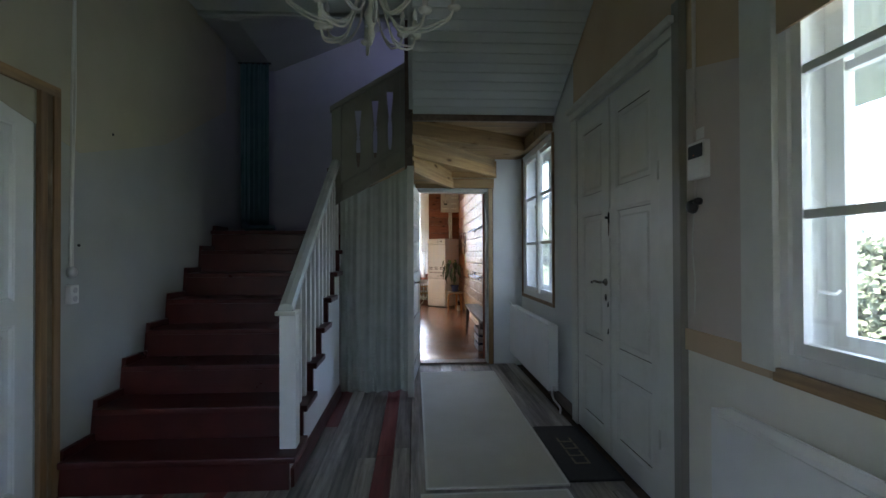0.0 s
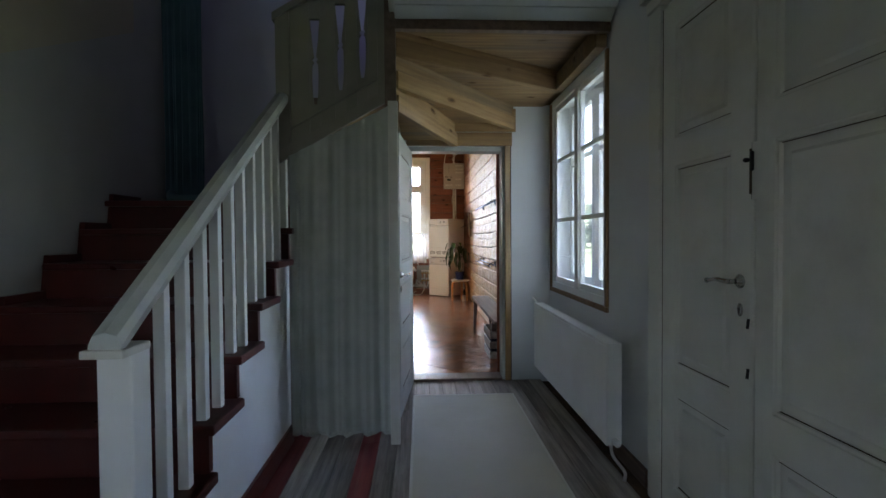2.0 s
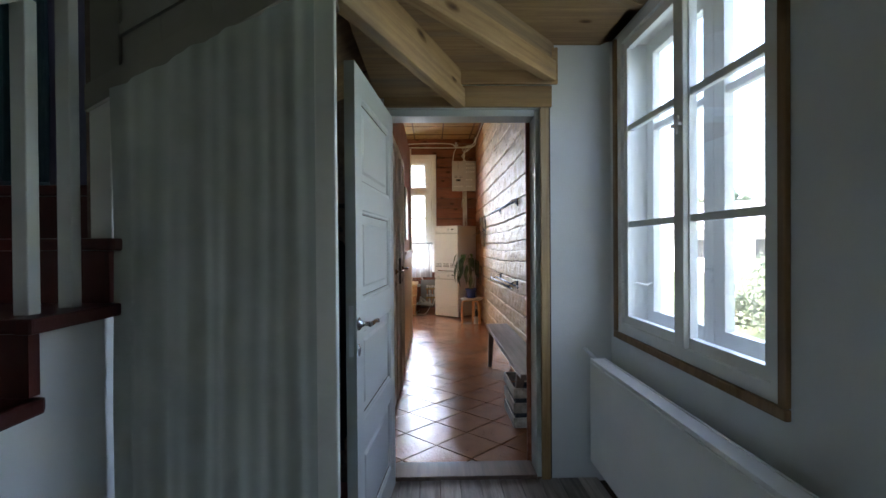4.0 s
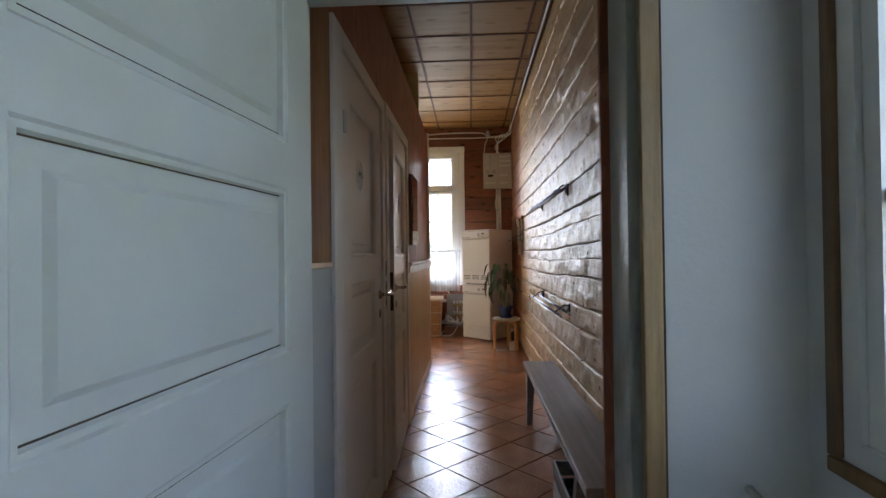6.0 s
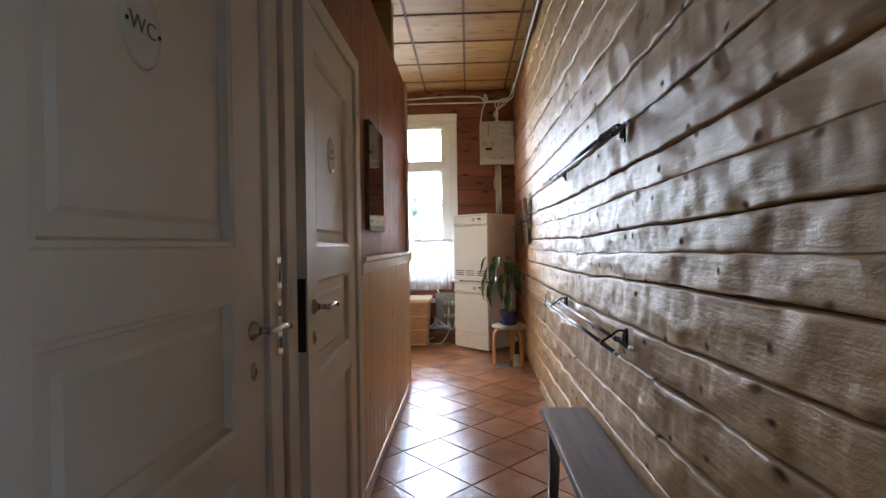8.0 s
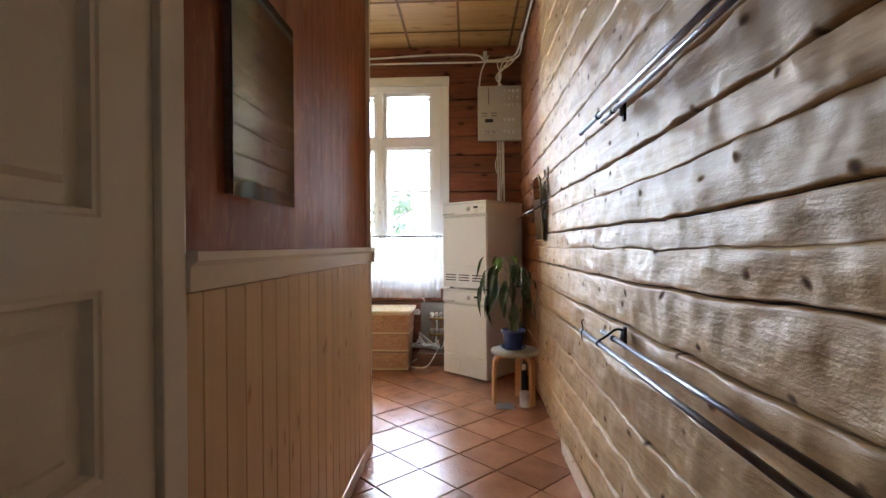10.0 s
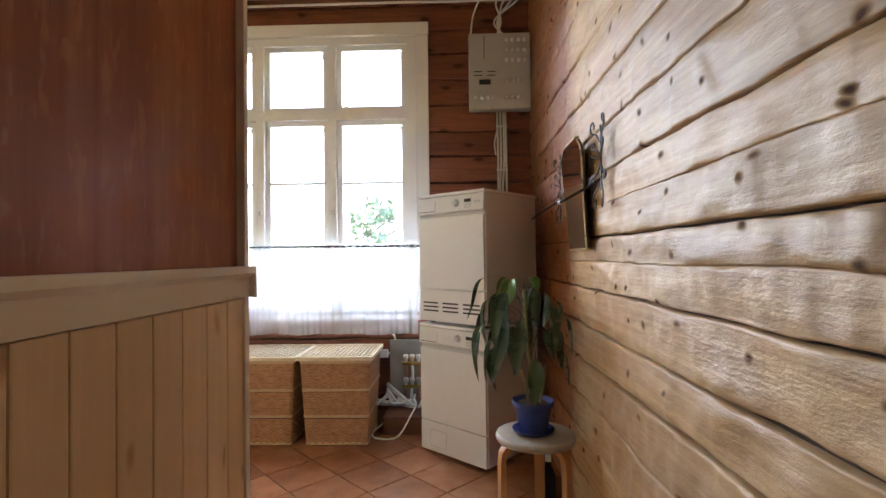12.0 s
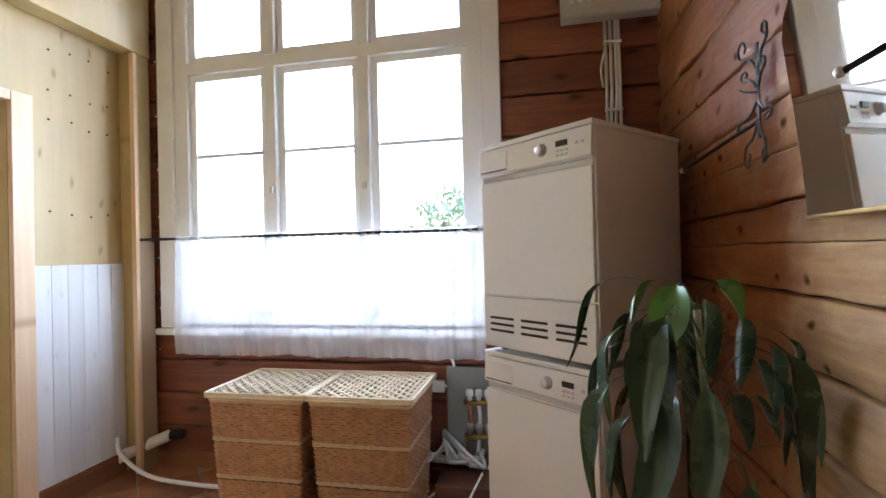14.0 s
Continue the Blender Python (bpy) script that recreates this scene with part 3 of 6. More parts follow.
def lever(parent, m, material=CHROME, length=0.12, side=1, keyhole=True):
    """A lever handle on a stepped round rose, with an oval key plate below it."""
    flat_on = Matrix.Rotation(radians(90), 4, "X")
    part("rose", lathe(bmesh.new(), [(0.026, 0.0), (0.027, 0.004), (0.022, 0.007), (0.021, 0.010), (0.014, 0.013), (0.012, 0.02)], 22, flat_on), material, parent, "stepped round metal rose", smooth=True, at=m)
    bm = bmesh.new()
    tube(bm, [(0, -0.018, 0), (0, -0.046, 0)], 0.0095, 12)
    tube(bm, curved([(-0.008 * side, -0.05, 0), (0.018 * side, -0.054, 0.001), (0.05 * side, -0.057, 0.004), (0.085 * side, -0.055, 0.0), (length * side, -0.05, -0.006)], 6), 0.0105, 12, 0.0065)
    lathe(bm, [(0.004, 0), (0.0095, 0.004), (0.0105, 0.010), (0.006, 0.016), (0.002, 0.018)], 12, pose(length * side, -0.05, -0.006) @ Matrix.Rotation(radians(90 * side), 4, "Y"))
    h = part("handle", bm, material, parent, "metal lever handle with a rounded end", smooth=True, at=m)
    if keyhole:
        oval = Matrix.Diagonal((0.8, 1.25, 1, 1))
        part("key_plate", lathe(bmesh.new(), [(0.019, 0.0), (0.020, 0.003), (0.015, 0.006), (0.002, 0.006)], 20, flat_on @ oval), material, parent, "oval metal key plate", smooth=True, at=m @ pose(0, 0, -0.105))
        kh = boxed(-0.002, -0.0075, -0.012, 0.002, -0.0055, 0.0)
        lathe(kh, [(0.004, 0.0055), (0.004, 0.0075)], 10, flat_on @ pose(0, 0.004, 0))
        part("keyhole", kh, DARK, parent, "dark keyhole", at=m @ pose(0, 0, -0.105))
    return h


def pane_window(top, cols, rows, z_bars, material, depth0, depth1, bar=0.032, sash=0.045):
    """Sashes in x and z: cols are (x0, x1) of each sash, rows (z0, z1); z_bars: heights of thin bars."""
    for x0, x1 in cols:
        for z0, z1 in rows:
            bm = bmesh.new()
            wall_with_holes(bm, "y", depth0, depth1, x0, x1, z0, z1, [(x0 + sash, x1 - sash, z0 + sash, z1 - sash)])
            s = part("sash", bm, material, top)
            cuts = [z0 + sash] + [z for z in z_bars if z0 < z < z1] + [z1 - sash]
            for z in cuts[1:-1]:
                part("glazing_bar", boxed(x0 + sash, depth0 + 0.004, z - bar / 2, x1 - sash, depth1 - 0.004, z + bar / 2, bevel=0.004), material, s)
            for u, v in zip(cuts, cuts[1:]):
                ym = (depth0 + depth1) / 2
                g = part("pane", boxed(x0 + sash - 0.003, ym - 0.0015, u - 0.003, x1 - sash + 0.003, ym + 0.0015, v + 0.003), GLASS, s, "clear window pane")
                g.visible_shadow = False

# ---- structure: hall ----
RX, LX, CZ = 1.38, -1.98, 3.65
wall_right = setting("wall_right", wall_with_holes(bmesh.new(), "x", RX, RX + 0.22, -1.6, 6.5, -0.1, 4.6,
                     [(0.71, 1.93, 0.95, 2.62), (2.66, 4.06, 0.0, 2.42), (4.84, 6.13, 0.88, 2.52), (3.2, 4.2, 3.86, 4.36)]), PORCHWHITE, "whitewashed outer wall of the hall")
# wall coverings by the front door
setting("wallboard_upper", boxed(RX - 0.012, -1.5, 2.16, RX - 0.002, 2.505, 3.64), TANWALL, "bare brown wallboard above the hall window")
cov = bmesh.new()
prism(cov, [(2.06, 1.0), (2.505, 1.0), (2.505, 2.25), (2.06, 2.14)], RX - 0.016, RX - 0.003, Matrix(((0, 1, 0, 0), (1, 0, 0, 0), (0, 0, 1, 0), (0, 0, 0, 1))))
setting("wallboard_middle", cov, GREYWALL, "pinkish grey board with an uneven top edge")
setting("wallboard_lower", boxed(RX - 0.014, -1.5, 0.05, RX - 0.003, 2.505, 0.90), PANELLOW, "cream lower wall board")
for y0, y1 in ((-1.5, 0.66), (1.94, 2.505)):
    setting("dado_board", boxed(RX - 0.03, y0, 0.90, RX - 0.004, y1, 1.0, bevel=0.003), TANWALL, "bare brown horizontal board")
prism_swap = Matrix(((0, 1, 0, 0), (1, 0, 0, 0), (0, 0, 1, 0), (0, 0, 0, 1)))
gable = prism(bmesh.new(), [(2.46, 2.56), (4.2, 2.56), (4.2, 2.98), (3.0, 3.62), (2.46, 3.62)], RX - 0.012, RX - 0.002, prism_swap)
setting("wallboard_over_door", gable, TANWALL, "bare brown wallboard above the double door")
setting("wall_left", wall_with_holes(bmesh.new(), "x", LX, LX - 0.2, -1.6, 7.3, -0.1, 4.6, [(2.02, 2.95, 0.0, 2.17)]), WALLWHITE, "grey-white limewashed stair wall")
tan_left = prism(bmesh.new(), [(-1.5, 2.3), (2.0, 2.3), (3.3, 1.98), (4.3, 2.25), (5.6, 2.9), (5.6, 3.64), (-1.5, 3.64)], LX + 0.0025, LX + 0.006, prism_swap)
setting("wall_left_upper_coat", tan_left, surface("ochre_wall_paint", (0.40, 0.36, 0.26), (0.46, 0.42, 0.31), 2, rough=0.8, stain=(0.45, 0.42, 0.34), amount=0.5, bump=0.25), "faded ochre upper coat of paint")
# Unseen end wall; its opening is made up to let the fill in.
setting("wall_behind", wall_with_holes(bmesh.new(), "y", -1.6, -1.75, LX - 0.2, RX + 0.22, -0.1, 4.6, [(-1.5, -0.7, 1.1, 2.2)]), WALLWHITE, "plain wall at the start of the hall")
setting("wall_stairwell", boxed(LX - 0.2, 6.30, -0.1, -0.003, 6.42, 4.6), BLUEWALL, "lilac-grey stairwell wall")
setting("ceiling_hall", boxed(LX - 0.2, -1.75, CZ, RX + 0.22, 5.0, CZ + 0.1), CEILWHITE, "dark painted board ceiling")
setting("ceiling_stairwell", boxed(LX - 0.2, 5.0, 4.45, RX + 0.22, 6.5, 4.6), CEILWHITE, "stairwell ceiling")
# Added unseen lid that stops sky and sun spilling into the stairwell.
setting("attic_roof", boxed(LX - 0.2, -1.75, 4.46, RX + 0.22, 4.99, 4.6), CEILWHITE, "added unseen lid blocking sky light above the hall ceiling")
setting("ceiling_step", wall_with_holes(bmesh.new(), "y", 5.0, 4.9, LX - 0.2, RX + 0.22, CZ - 0.02, 4.45, [(0.15, 0.95, 3.78, 4.35)]), CEILWHITE, "board above the edge of the hall ceiling")
setting("ceiling_upper_flight", prism(bmesh.new(), [(LX + 0.001, 3.63), (-1.64, 3.60), (0.3, 4.40), (0.3, 4.445), (-1.64, 3.66), (LX + 0.001, 3.69)], 5.001, 6.298), CEILWHITE, "grey board ceiling rising over the upper stairs")
setting("ceiling_edge_batten", boxed(LX + 0.001, 4.90, CZ - 0.035, -0.06, 4.94, CZ - 0.001, bevel=0.004), CEILWHITE, "thin batten along the ceiling edge")
setting("wall_upper_flight", boxed(0.0, 6.27, 2.3, RX, 6.45, 4.6), BLUEWALL, "wall behind the upper flight")

# sloping beadboard soffit under the upper flight
sof = thing("soffit", "grey-white beadboard soffit sloping under the upper stairs", "soffit", kind="structure")
s0, s1 = Vector((0, 4.75, 2.655)), Vector((0, 2.93, 3.648))
run = (s1 - s0)
boards = 21
tilt = math.atan2(run.z, -run.y)
board = boxed(0.035, -0.0475, 0, 1.368, 0.0475, 0.022, bevel=0.006)
board_mesh = mesh_of(board, CEILWHITE)
for i in range(boards):
    c = s0 + run * ((i + 0.5) / boards)
    part("soffit_board", board_mesh, CEILWHITE, sof, at=Matrix.Translation(c) @ Matrix.Rotation(-tilt, 4, "X"))
setting("soffit_back", prism(bmesh.new(), [(4.75, 2.70), (2.93, 3.69), (2.93, 3.75), (4.75, 3.75)], 0.0, 1.378, prism_swap), CEILWHITE, "filling above the soffit")
setting("soffit_end", boxed(0.035, 4.752, 2.60, 1.368, 4.80, 2.70, bevel=0.004), DARKWOOD, "dark lower edge of the soffit")

# rear wall of the porch with its doorway
setting("wall_porch_rear", wall_with_holes(bmesh.new(), "y", 6.25, 6.42, 0.0, RX, -0.1, 2.62, [(0.01, 0.985, -0.1, 2.165)]), PORCHWHITE, "white plastered wall beside the doorway")
fr = thing("doorway_frame", "raw pine frame round the open doorway", "door frame", kind="structure")
part("jamb", boxed(0.938, 6.262, 0.0, 0.983, 6.42, 2.162, bevel=0.004), WORNJAMB, fr, "chipped grey-green painted jamb")
part("jamb", boxed(0.012, 6.262, 0.0, 0.042, 6.42, 2.162, bevel=0.004), GREENWHITE, fr, "grey-white painted jamb")
part("lintel", boxed(0.043, 6.262, 2.122, 0.937, 6.42, 2.162, bevel=0.004), GREENWHITE, fr, "grey-white painted lintel")
part("casing", boxed(0.962, 6.222, 0.0, 1.012, 6.249, 2.165, bevel=0.005), WORNPINE, fr, "weathered raw pine casing")
part("gap_filling", boxed(1.0125, 6.238, 0.0, 1.022, 6.2495, 2.165), CHINK, fr, "dark open joint beside the casing")
part("casing", boxed(0.06, 6.222, 2.167, 1.03, 6.249, 2.29, bevel=0.005), PINE, fr, "raw pine head board")
part("casing", boxed(0.918, 6.442, 0.0, 1.03, 6.462, 2.2, bevel=0.004), REDPLY, fr, "brown stained casing on the corridor side")
part("threshold", boxed(0.043, 6.24, -0.01, 0.937, 6.44, 0.022, bevel=0.006), DARKWOOD, fr, "worn dark threshold")

# underside of the winding upper stairs
wind = thing("winder_stairs", "raw pine underside of the winding upper stairs", "stairs", kind="structure")
post_xy = Vector((0.02, 5.0))


def ray_end(ang):
    d = Vector((math.cos(radians(ang)), math.sin(radians(ang))))
    k = min((1.37 - post_xy.x) / max(d.x, 1e-6), (6.245 - post_xy.y) / max(d.y, 1e-6))
    return post_xy + d * k


angles, levels = (-12, 30.5, 50.5, 68.6, 90), (2.69, 2.53, 2.37, 2.22)
for k in range(4):
    a, b = angles[k], angles[k + 1]
    pts = [tuple(post_xy)] + [tuple(ray_end(a + (b - a) * i / 6)) for i in range(7)]
    pts = [(x, max(y, 4.81)) for x, y in pts]
    z = levels[k]
    part("tread", flat_prism(bmesh.new(), pts, z, z + 0.04), PINE, wind)
for ang, zb, zt in ((30.5, 2.523, 2.69), (50.5, 2.309, 2.53), (68.6, 2.157, 2.36)):
    e = ray_end(ang)
    length = (e - post_xy).length
    part("riser_beam", boxed(0, -0.03, zb + 0.002, length - 0.02, 0.03, zb + 0.115, bevel=0.006), PINE, wind, at=pose(post_xy.x, post_xy.y, 0, 0, 0, ang))
    part("riser", boxed(0, -0.012, zb + 0.116, length - 0.02, 0.012, zt + 0.12), PINE, wind, at=pose(post_xy.x, post_xy.y, 0, 0, 0, ang))
part("head_board", boxed(0.47, 6.20, 2.292, 1.06, 6.222, 2.50, bevel=0.004), PINE, wind)
part("wall_plate", boxed(1.30, 4.82, 2.53, 1.372, 6.2, 2.66, bevel=0.006), PINE, wind)
setting("post_upper", boxed(-0.045, 4.96, 2.14, 0.03, 5.03, 4.4, bevel=0.006), DARKWOOD, "dark brown corner post of the upper stairs")
setting("post_lower", boxed(-0.02, 4.872, 0.0, 0.042, 4.91, 2.2, bevel=0.006), OLDWHITE, "painted corner post of the closet under the stairs")

# floors
setting("floor_base", boxed(LX - 0.2, -1.75, -0.12, RX + 0.22, 6.3, -0.022), CHINK, "dark subfloor")
setting("floor_corridor_base", boxed(LX - 0.3, 6.3, -0.12, RX + 0.3, 13.9, -0.006), GROUT, "grouted tile bed")

# ---- structure: corridor and laundry ----
CH = 3.55
j_right = [-0.02, 0.235, 0.44, 0.62, 0.815, 0.98, 1.165, 1.285, 1.39, 1.535, 1.657, 1.84, 2.045, 2.28, 2.51, 2.75, 2.99, 3.25, 3.54]
log_wall("wall_log_right", "varnished hewn pine log wall with dark seams", "x", 1.25, 1.5, 6.44, 13.74, j_right, LOG, -1, hewn=0.008, slope=0.022, checks=(7, 9))
j_back = [-0.02, 0.23, 0.44, 0.66, 0.87, 1.07, 1.28, 1.48, 1.70, 1.91, 2.13, 2.335, 2.545, 2.76, 2.96, 3.17, 3.37, 3.55]
log_wall("wall_log_back", "red-brown stained log wall round the window", "y", 13.5, 13.75, -2.0, 1.45, j_back, LOGRED, -1, hole=(-1.62, 0.33, 0.88, 3.12), lumps=0.007)
setting("wall_corridor_left", wall_with_holes(bmesh.new(), "x", 0.0, -0.09, 6.43, 10.95, -0.02, 2.84, [(6.88, 7.76, -0.02, 2.2), (7.98, 8.85, -0.02, 2.22)]), REDPLY, "red-brown stained plywood partition")
setting("ceiling_corridor", boxed(-2.1, 6.42, CH + 0.012, 1.6, 13.8, CH + 0.12), BATTEN, "dark ceiling base")
setting("wall_laundry_left", wall_with_holes(bmesh.new(), "x", -1.9, -2.1, 6.42, 13.8, -0.1, CH, [(11.75, 12.7, -0.1, 2.08)]), PLY, "birch plywood wall of the laundry")
setting("wall_laundry_front", boxed(-1.9, 10.82, -0.1, -0.09, 10.95, CH), PLY, "plywood wall behind the partition")
setting("wall_corridor_front", boxed(0.0, 6.421, 2.16, 1.5, 6.44, CH + 0.02), REDPLY, "wall above the doorway")
cb = bmesh.new()
for i in range(-3, 3):
    for j in range(12):
        x0, y0 = 0.555 * i, 6.0 + 0.64 * j
        box(cb, x0 + 0.012, max(y0 + 0.012, 6.47), CH - 0.004, min(x0 + 0.543, 1.24), min(y0 + 0.628, 13.48), CH + 0.011)
setting("ceiling_panels", cb, CEILBOARD, "square varnished ceiling panels with dark joints", "ceiling")
tb = bmesh.new()
for i in range(-2, 3):
    box(tb, 0.555 * i - 0.012, 6.47, CH - 0.018, 0.555 * i + 0.012, 13.48, CH - 0.005)
for j in range(1, 12):
    box(tb, -1.88, 6.0 + 0.64 * j - 0.009, CH - 0.012, 1.24, 6.0 + 0.64 * j + 0.009, CH - 0.0045)
setting("ceiling_battens", tb, BATTEN, "dark ceiling battens", "ceiling")
setting("cornice", boxed(1.19, 6.47, 3.46, 1.243, 13.44, 3.53, bevel=0.006), BATTEN, "brown ceiling moulding")
setting("cornice", boxed(-1.9, 13.42, 3.44, 1.19, 13.49, 3.53, bevel=0.006), LOGRED, "brown ceiling moulding")

# ---- windows ----
def right_window(name, y0, y1, z0, z1, label, bars, split):
    """A double casement in the right-hand wall; local x runs along -y."""
    top = thing(name, label, "window", pose(RX, y1, 0, 0, 0, -90), kind="structure")
    w = y1 - y0
    bm = bmesh.new()
    wall_with_holes(bm, "y", -0.004, 0.2, 0, w, z0, z1, [(0.05, w - 0.05, z0 + 0.05, z1 - 0.05)])
    part("window_frame", bm, WHITE, top, "white painted frame")
    mid = split if split else w / 2
    part("mullion", boxed(mid - 0.04, -0.012, z0 + 0.05, mid + 0.04, 0.045, z1 - 0.05, bevel=0.006), OLDWHITE, top)
    pane_window(top, [(0.052, mid - 0.002), (mid + 0.002, w - 0.052)], [(z0 + 0.052, z1 - 0.052)], bars, WHITE, 0.012, 0.045)
    pane_window(top, [(0.052, mid - 0.002), (mid + 0.002, w - 0.052)], [(z0 + 0.052, z1 - 0.052)], [bars[-1]], WHITE, 0.14, 0.18, sash=0.075)
    part("window_sill", boxed(0.05, 0.0, z0 + 0.045, w - 0.05, 0.19, z0 + 0.052), WHITE, top)
    hb = boxed(mid - 0.03, -0.03, 1.86, mid + 0.035, -0.012, 1.875, bevel=0.004)
    box(hb, mid - 0.012, -0.02, 1.83, mid + 0.012, -0.012, 1.905)
    part("latch", hb, PLASTIC, top, "white turning latch")
    for xx in (0.11, w - 0.11):
        part("stay", tube(bmesh.new(), [(xx, 0.05, z0 + 0.28), (xx + 0.02, 0.10, z0 + 0.27), (xx, 0.135, z0 + 0.28)], 0.006, 8), PLASTIC, top, "small white window stay")
    return top


win2 = right_window("window_2", 4.84, 6.13, 0.88, 2.52, "white two-casement porch window in a raw frame", [1.475, 1.995], 0.69)
for nm, a in (("trim", (-0.035, -0.02, 0.842, 1.325, 0.0, 0.878)), ("trim", (-0.035, -0.02, 0.88, -0.001, 0.0, 2.52)), ("trim", (1.291, -0.02, 0.88, 1.325, 0.0, 2.52))):
    part(nm, boxed(*a, bevel=0.005), PINEZ, win2, "bare brown window moulding")
win1 = right_window("window_1", 0.71, 1.93, 0.95, 2.62, "white casement window beside the front door", [1.495, 2.0], 0)
part("casing", boxed(-0.165, -0.032, 0.93, 0.012, -0.0045, 2.75, bevel=0.004), OLDWHITE, win1, "wide white casing board")
part("casing", boxed(-0.005, -0.026, 0.895, 1.265, -0.0045, 0.946, bevel=0.004), PINE, win1, "bare window board")

# laundry window
lw = thing("window_3", "tall white nine-pane window of the laundry", "window", pose(0, 13.5, 0), kind="structure")
wf = bmesh.new()
cols = [(-1.52, -0.955), (-0.955, -0.36), (-0.36, 0.24)]
wall_with_holes(wf, "y", -0.012, 0.2, -1.62, 0.33, 0.88, 3.12, [(-1.53, 0.25, 0.93, 2.445), (-1.53, 0.25, 2.515, 3.06)])
part("window_frame", wf, WINDOWWHITE, lw, "white painted frame")
for xm in (-0.955, -0.36):
    part("mullion", boxed(xm - 0.035, -0.02, 0.93, xm + 0.035, 0.06, 2.446, bevel=0.006), WINDOWWHITE, lw)
    part("mullion", boxed(xm - 0.035, -0.02, 2.514, xm + 0.035, 0.06, 3.06, bevel=0.006), WINDOWWHITE, lw)
inner = [(-1.529, -0.991), (-0.919, -0.396), (-0.324, 0.249)]
pane_window(lw, inner, [(0.931, 2.444), (2.516, 3.059)], [1.93, 1.42], WINDOWWHITE, 0.015, 0.05, bar=0.022, sash=0.042)
pane_window(lw, inner, [(0.931, 2.444), (2.516, 3.059)], [1.93], WINDOWWHITE, 0.14, 0.175, bar=0.022, sash=0.06)
for a in ((-1.735, -0.03, 0.86, -1.622, 0.012, 3.12), (0.332, -0.03, 0.86, 0.43, 0.012, 3.12)):
    part("casing", boxed(*a, bevel=0.006), WINDOWWHITE, lw)
part("casing", boxed(-1.74, -0.034, 3.122, 0.435, 0.012, 3.225, bevel=0.008), WINDOWWHITE, lw)
part("window_sill", boxed(-1.76, -0.055, 0.815, 0.45, 0.0, 0.858, bevel=0.012), WINDOWWHITE, lw)
for xm in (-0.95, -0.36):
    part("latch", boxed(xm - 0.012, -0.035, 1.67, xm + 0.012, -0.02, 1.71, bevel=0.004), STEEL, lw)

# ---- doors ----
# open leaf of the doorway
d1 = thing("door_1", "pale green-white panelled door standing open into the porch", "door", pose(0.07, 6.19, 0.015, 0, 0, -95.3), kind="structure")
panel_leaf(d1, 0.87, 2.08, [(0.115, 0.755, z0, z1) for z0, z1 in ((0.14, 0.52), (0.63, 1.01), (1.125, 1.505), (1.61, 1.97))], GREENWHITE, gaps=True)
lever(d1, pose(0.84, 0.042, 1.045, 0, 0, 180), side=1)
part("lock_plate", boxed(0.8702, 0.012, 0.92, 0.873, 0.03, 1.12), STEEL, d1, "steel lock plate")

# front double door
d2 = thing("door_2", "old white panelled double front door with a moulded frame", "door", pose(RX, 4.17, 0, 0, 0, -90), kind="structure")
cs = bmesh.new()
box(cs, -0.01, -0.045, 0.0, 0.11, -0.002, 2.44, bevel=0.008), box(cs, 1.442, -0.045, 0.0, 1.59, -0.002, 2.44, bevel=0.008)
part("door_frame", cs, OLDWHITE, d2, "white moulded casing")
hd = bmesh.new()
box(hd, -0.03, -0.05, 2.445, 1.60, -0.002, 2.50, bevel=0.006), box(hd, -0.05, -0.08, 2.502, 1.62, -0.002, 2.54, bevel=0.008)
part("cornice", hd, OLDWHITE, d2, "projecting white head moulding")
part("casing", boxed(1.592, -0.05, 0.0, 1.662, -0.001, 2.6, bevel=0.004), GREYPANEL, d2, "dingy grey-brown edge board")
for x0, w, side in ((0.112, 0.631, 1), (0.747, 0.693, -1)):
    leaf = panel_leaf(d2, w, 2.39, [(0.11, w - 0.11, z0, z1) for z0, z1 in ((0.13, 0.58), (0.71, 1.635), (1.76, 2.27))], OLDWHITE, thick=0.05, gaps=True)
    leaf.matrix_basis = pose(x0, -0.03, 0.02)
lever(d2, pose(0.69, -0.03, 1.165), side=-1)
part("joint", boxed(0.7435, -0.029, 0.03, 0.7465, 0.01, 2.40), CHINK, d2, "dark gap between the two leaves")
part("cover_strip", boxed(0.755, -0.04, 0.03, 0.773, -0.0305, 1.46, bevel=0.003), OLDWHITE, d2, "narrow white cover strip")
part("cover_strip", boxed(0.755, -0.04, 1.66, 0.773, -0.0305, 2.40, bevel=0.003), OLDWHITE, d2, "narrow white cover strip")
part("hinge_gap", boxed(0.1105, -0.0315, 0.02, 0.1135, 0.0, 2.41), CHINK, d2, "dark gap on the hinge side")
part("torn_edge", boxed(0.737, -0.0335, 1.48, 0.745, -0.0295, 1.64, bevel=0.001), CHINK, d2, "chipped dark edge")
bolt = boxed(0.749, -0.042, 1.56, 0.761, -0.031, 1.63, bevel=0.004)
lathe(bolt, [(0.006, 0), (0.009, 0.012), (0.006, 0.02)], 14, pose(0.739, -0.035, 1.60, 90))
part("lock_box", bolt, BLACKIRON, d2, "dark iron night lock")
for z in (0.33, 1.75, 2.05):
    part("hinge", tube(bmesh.new(), [(0.105, -0.045, z), (0.105, -0.045, z + 0.1)], 0.008, 8), OLDWHITE, d2)
    part("hinge", tube(bmesh.new(), [(1.443, -0.045, z), (1.443, -0.045, z + 0.1)], 0.009, 8), OLDWHITE, d2)
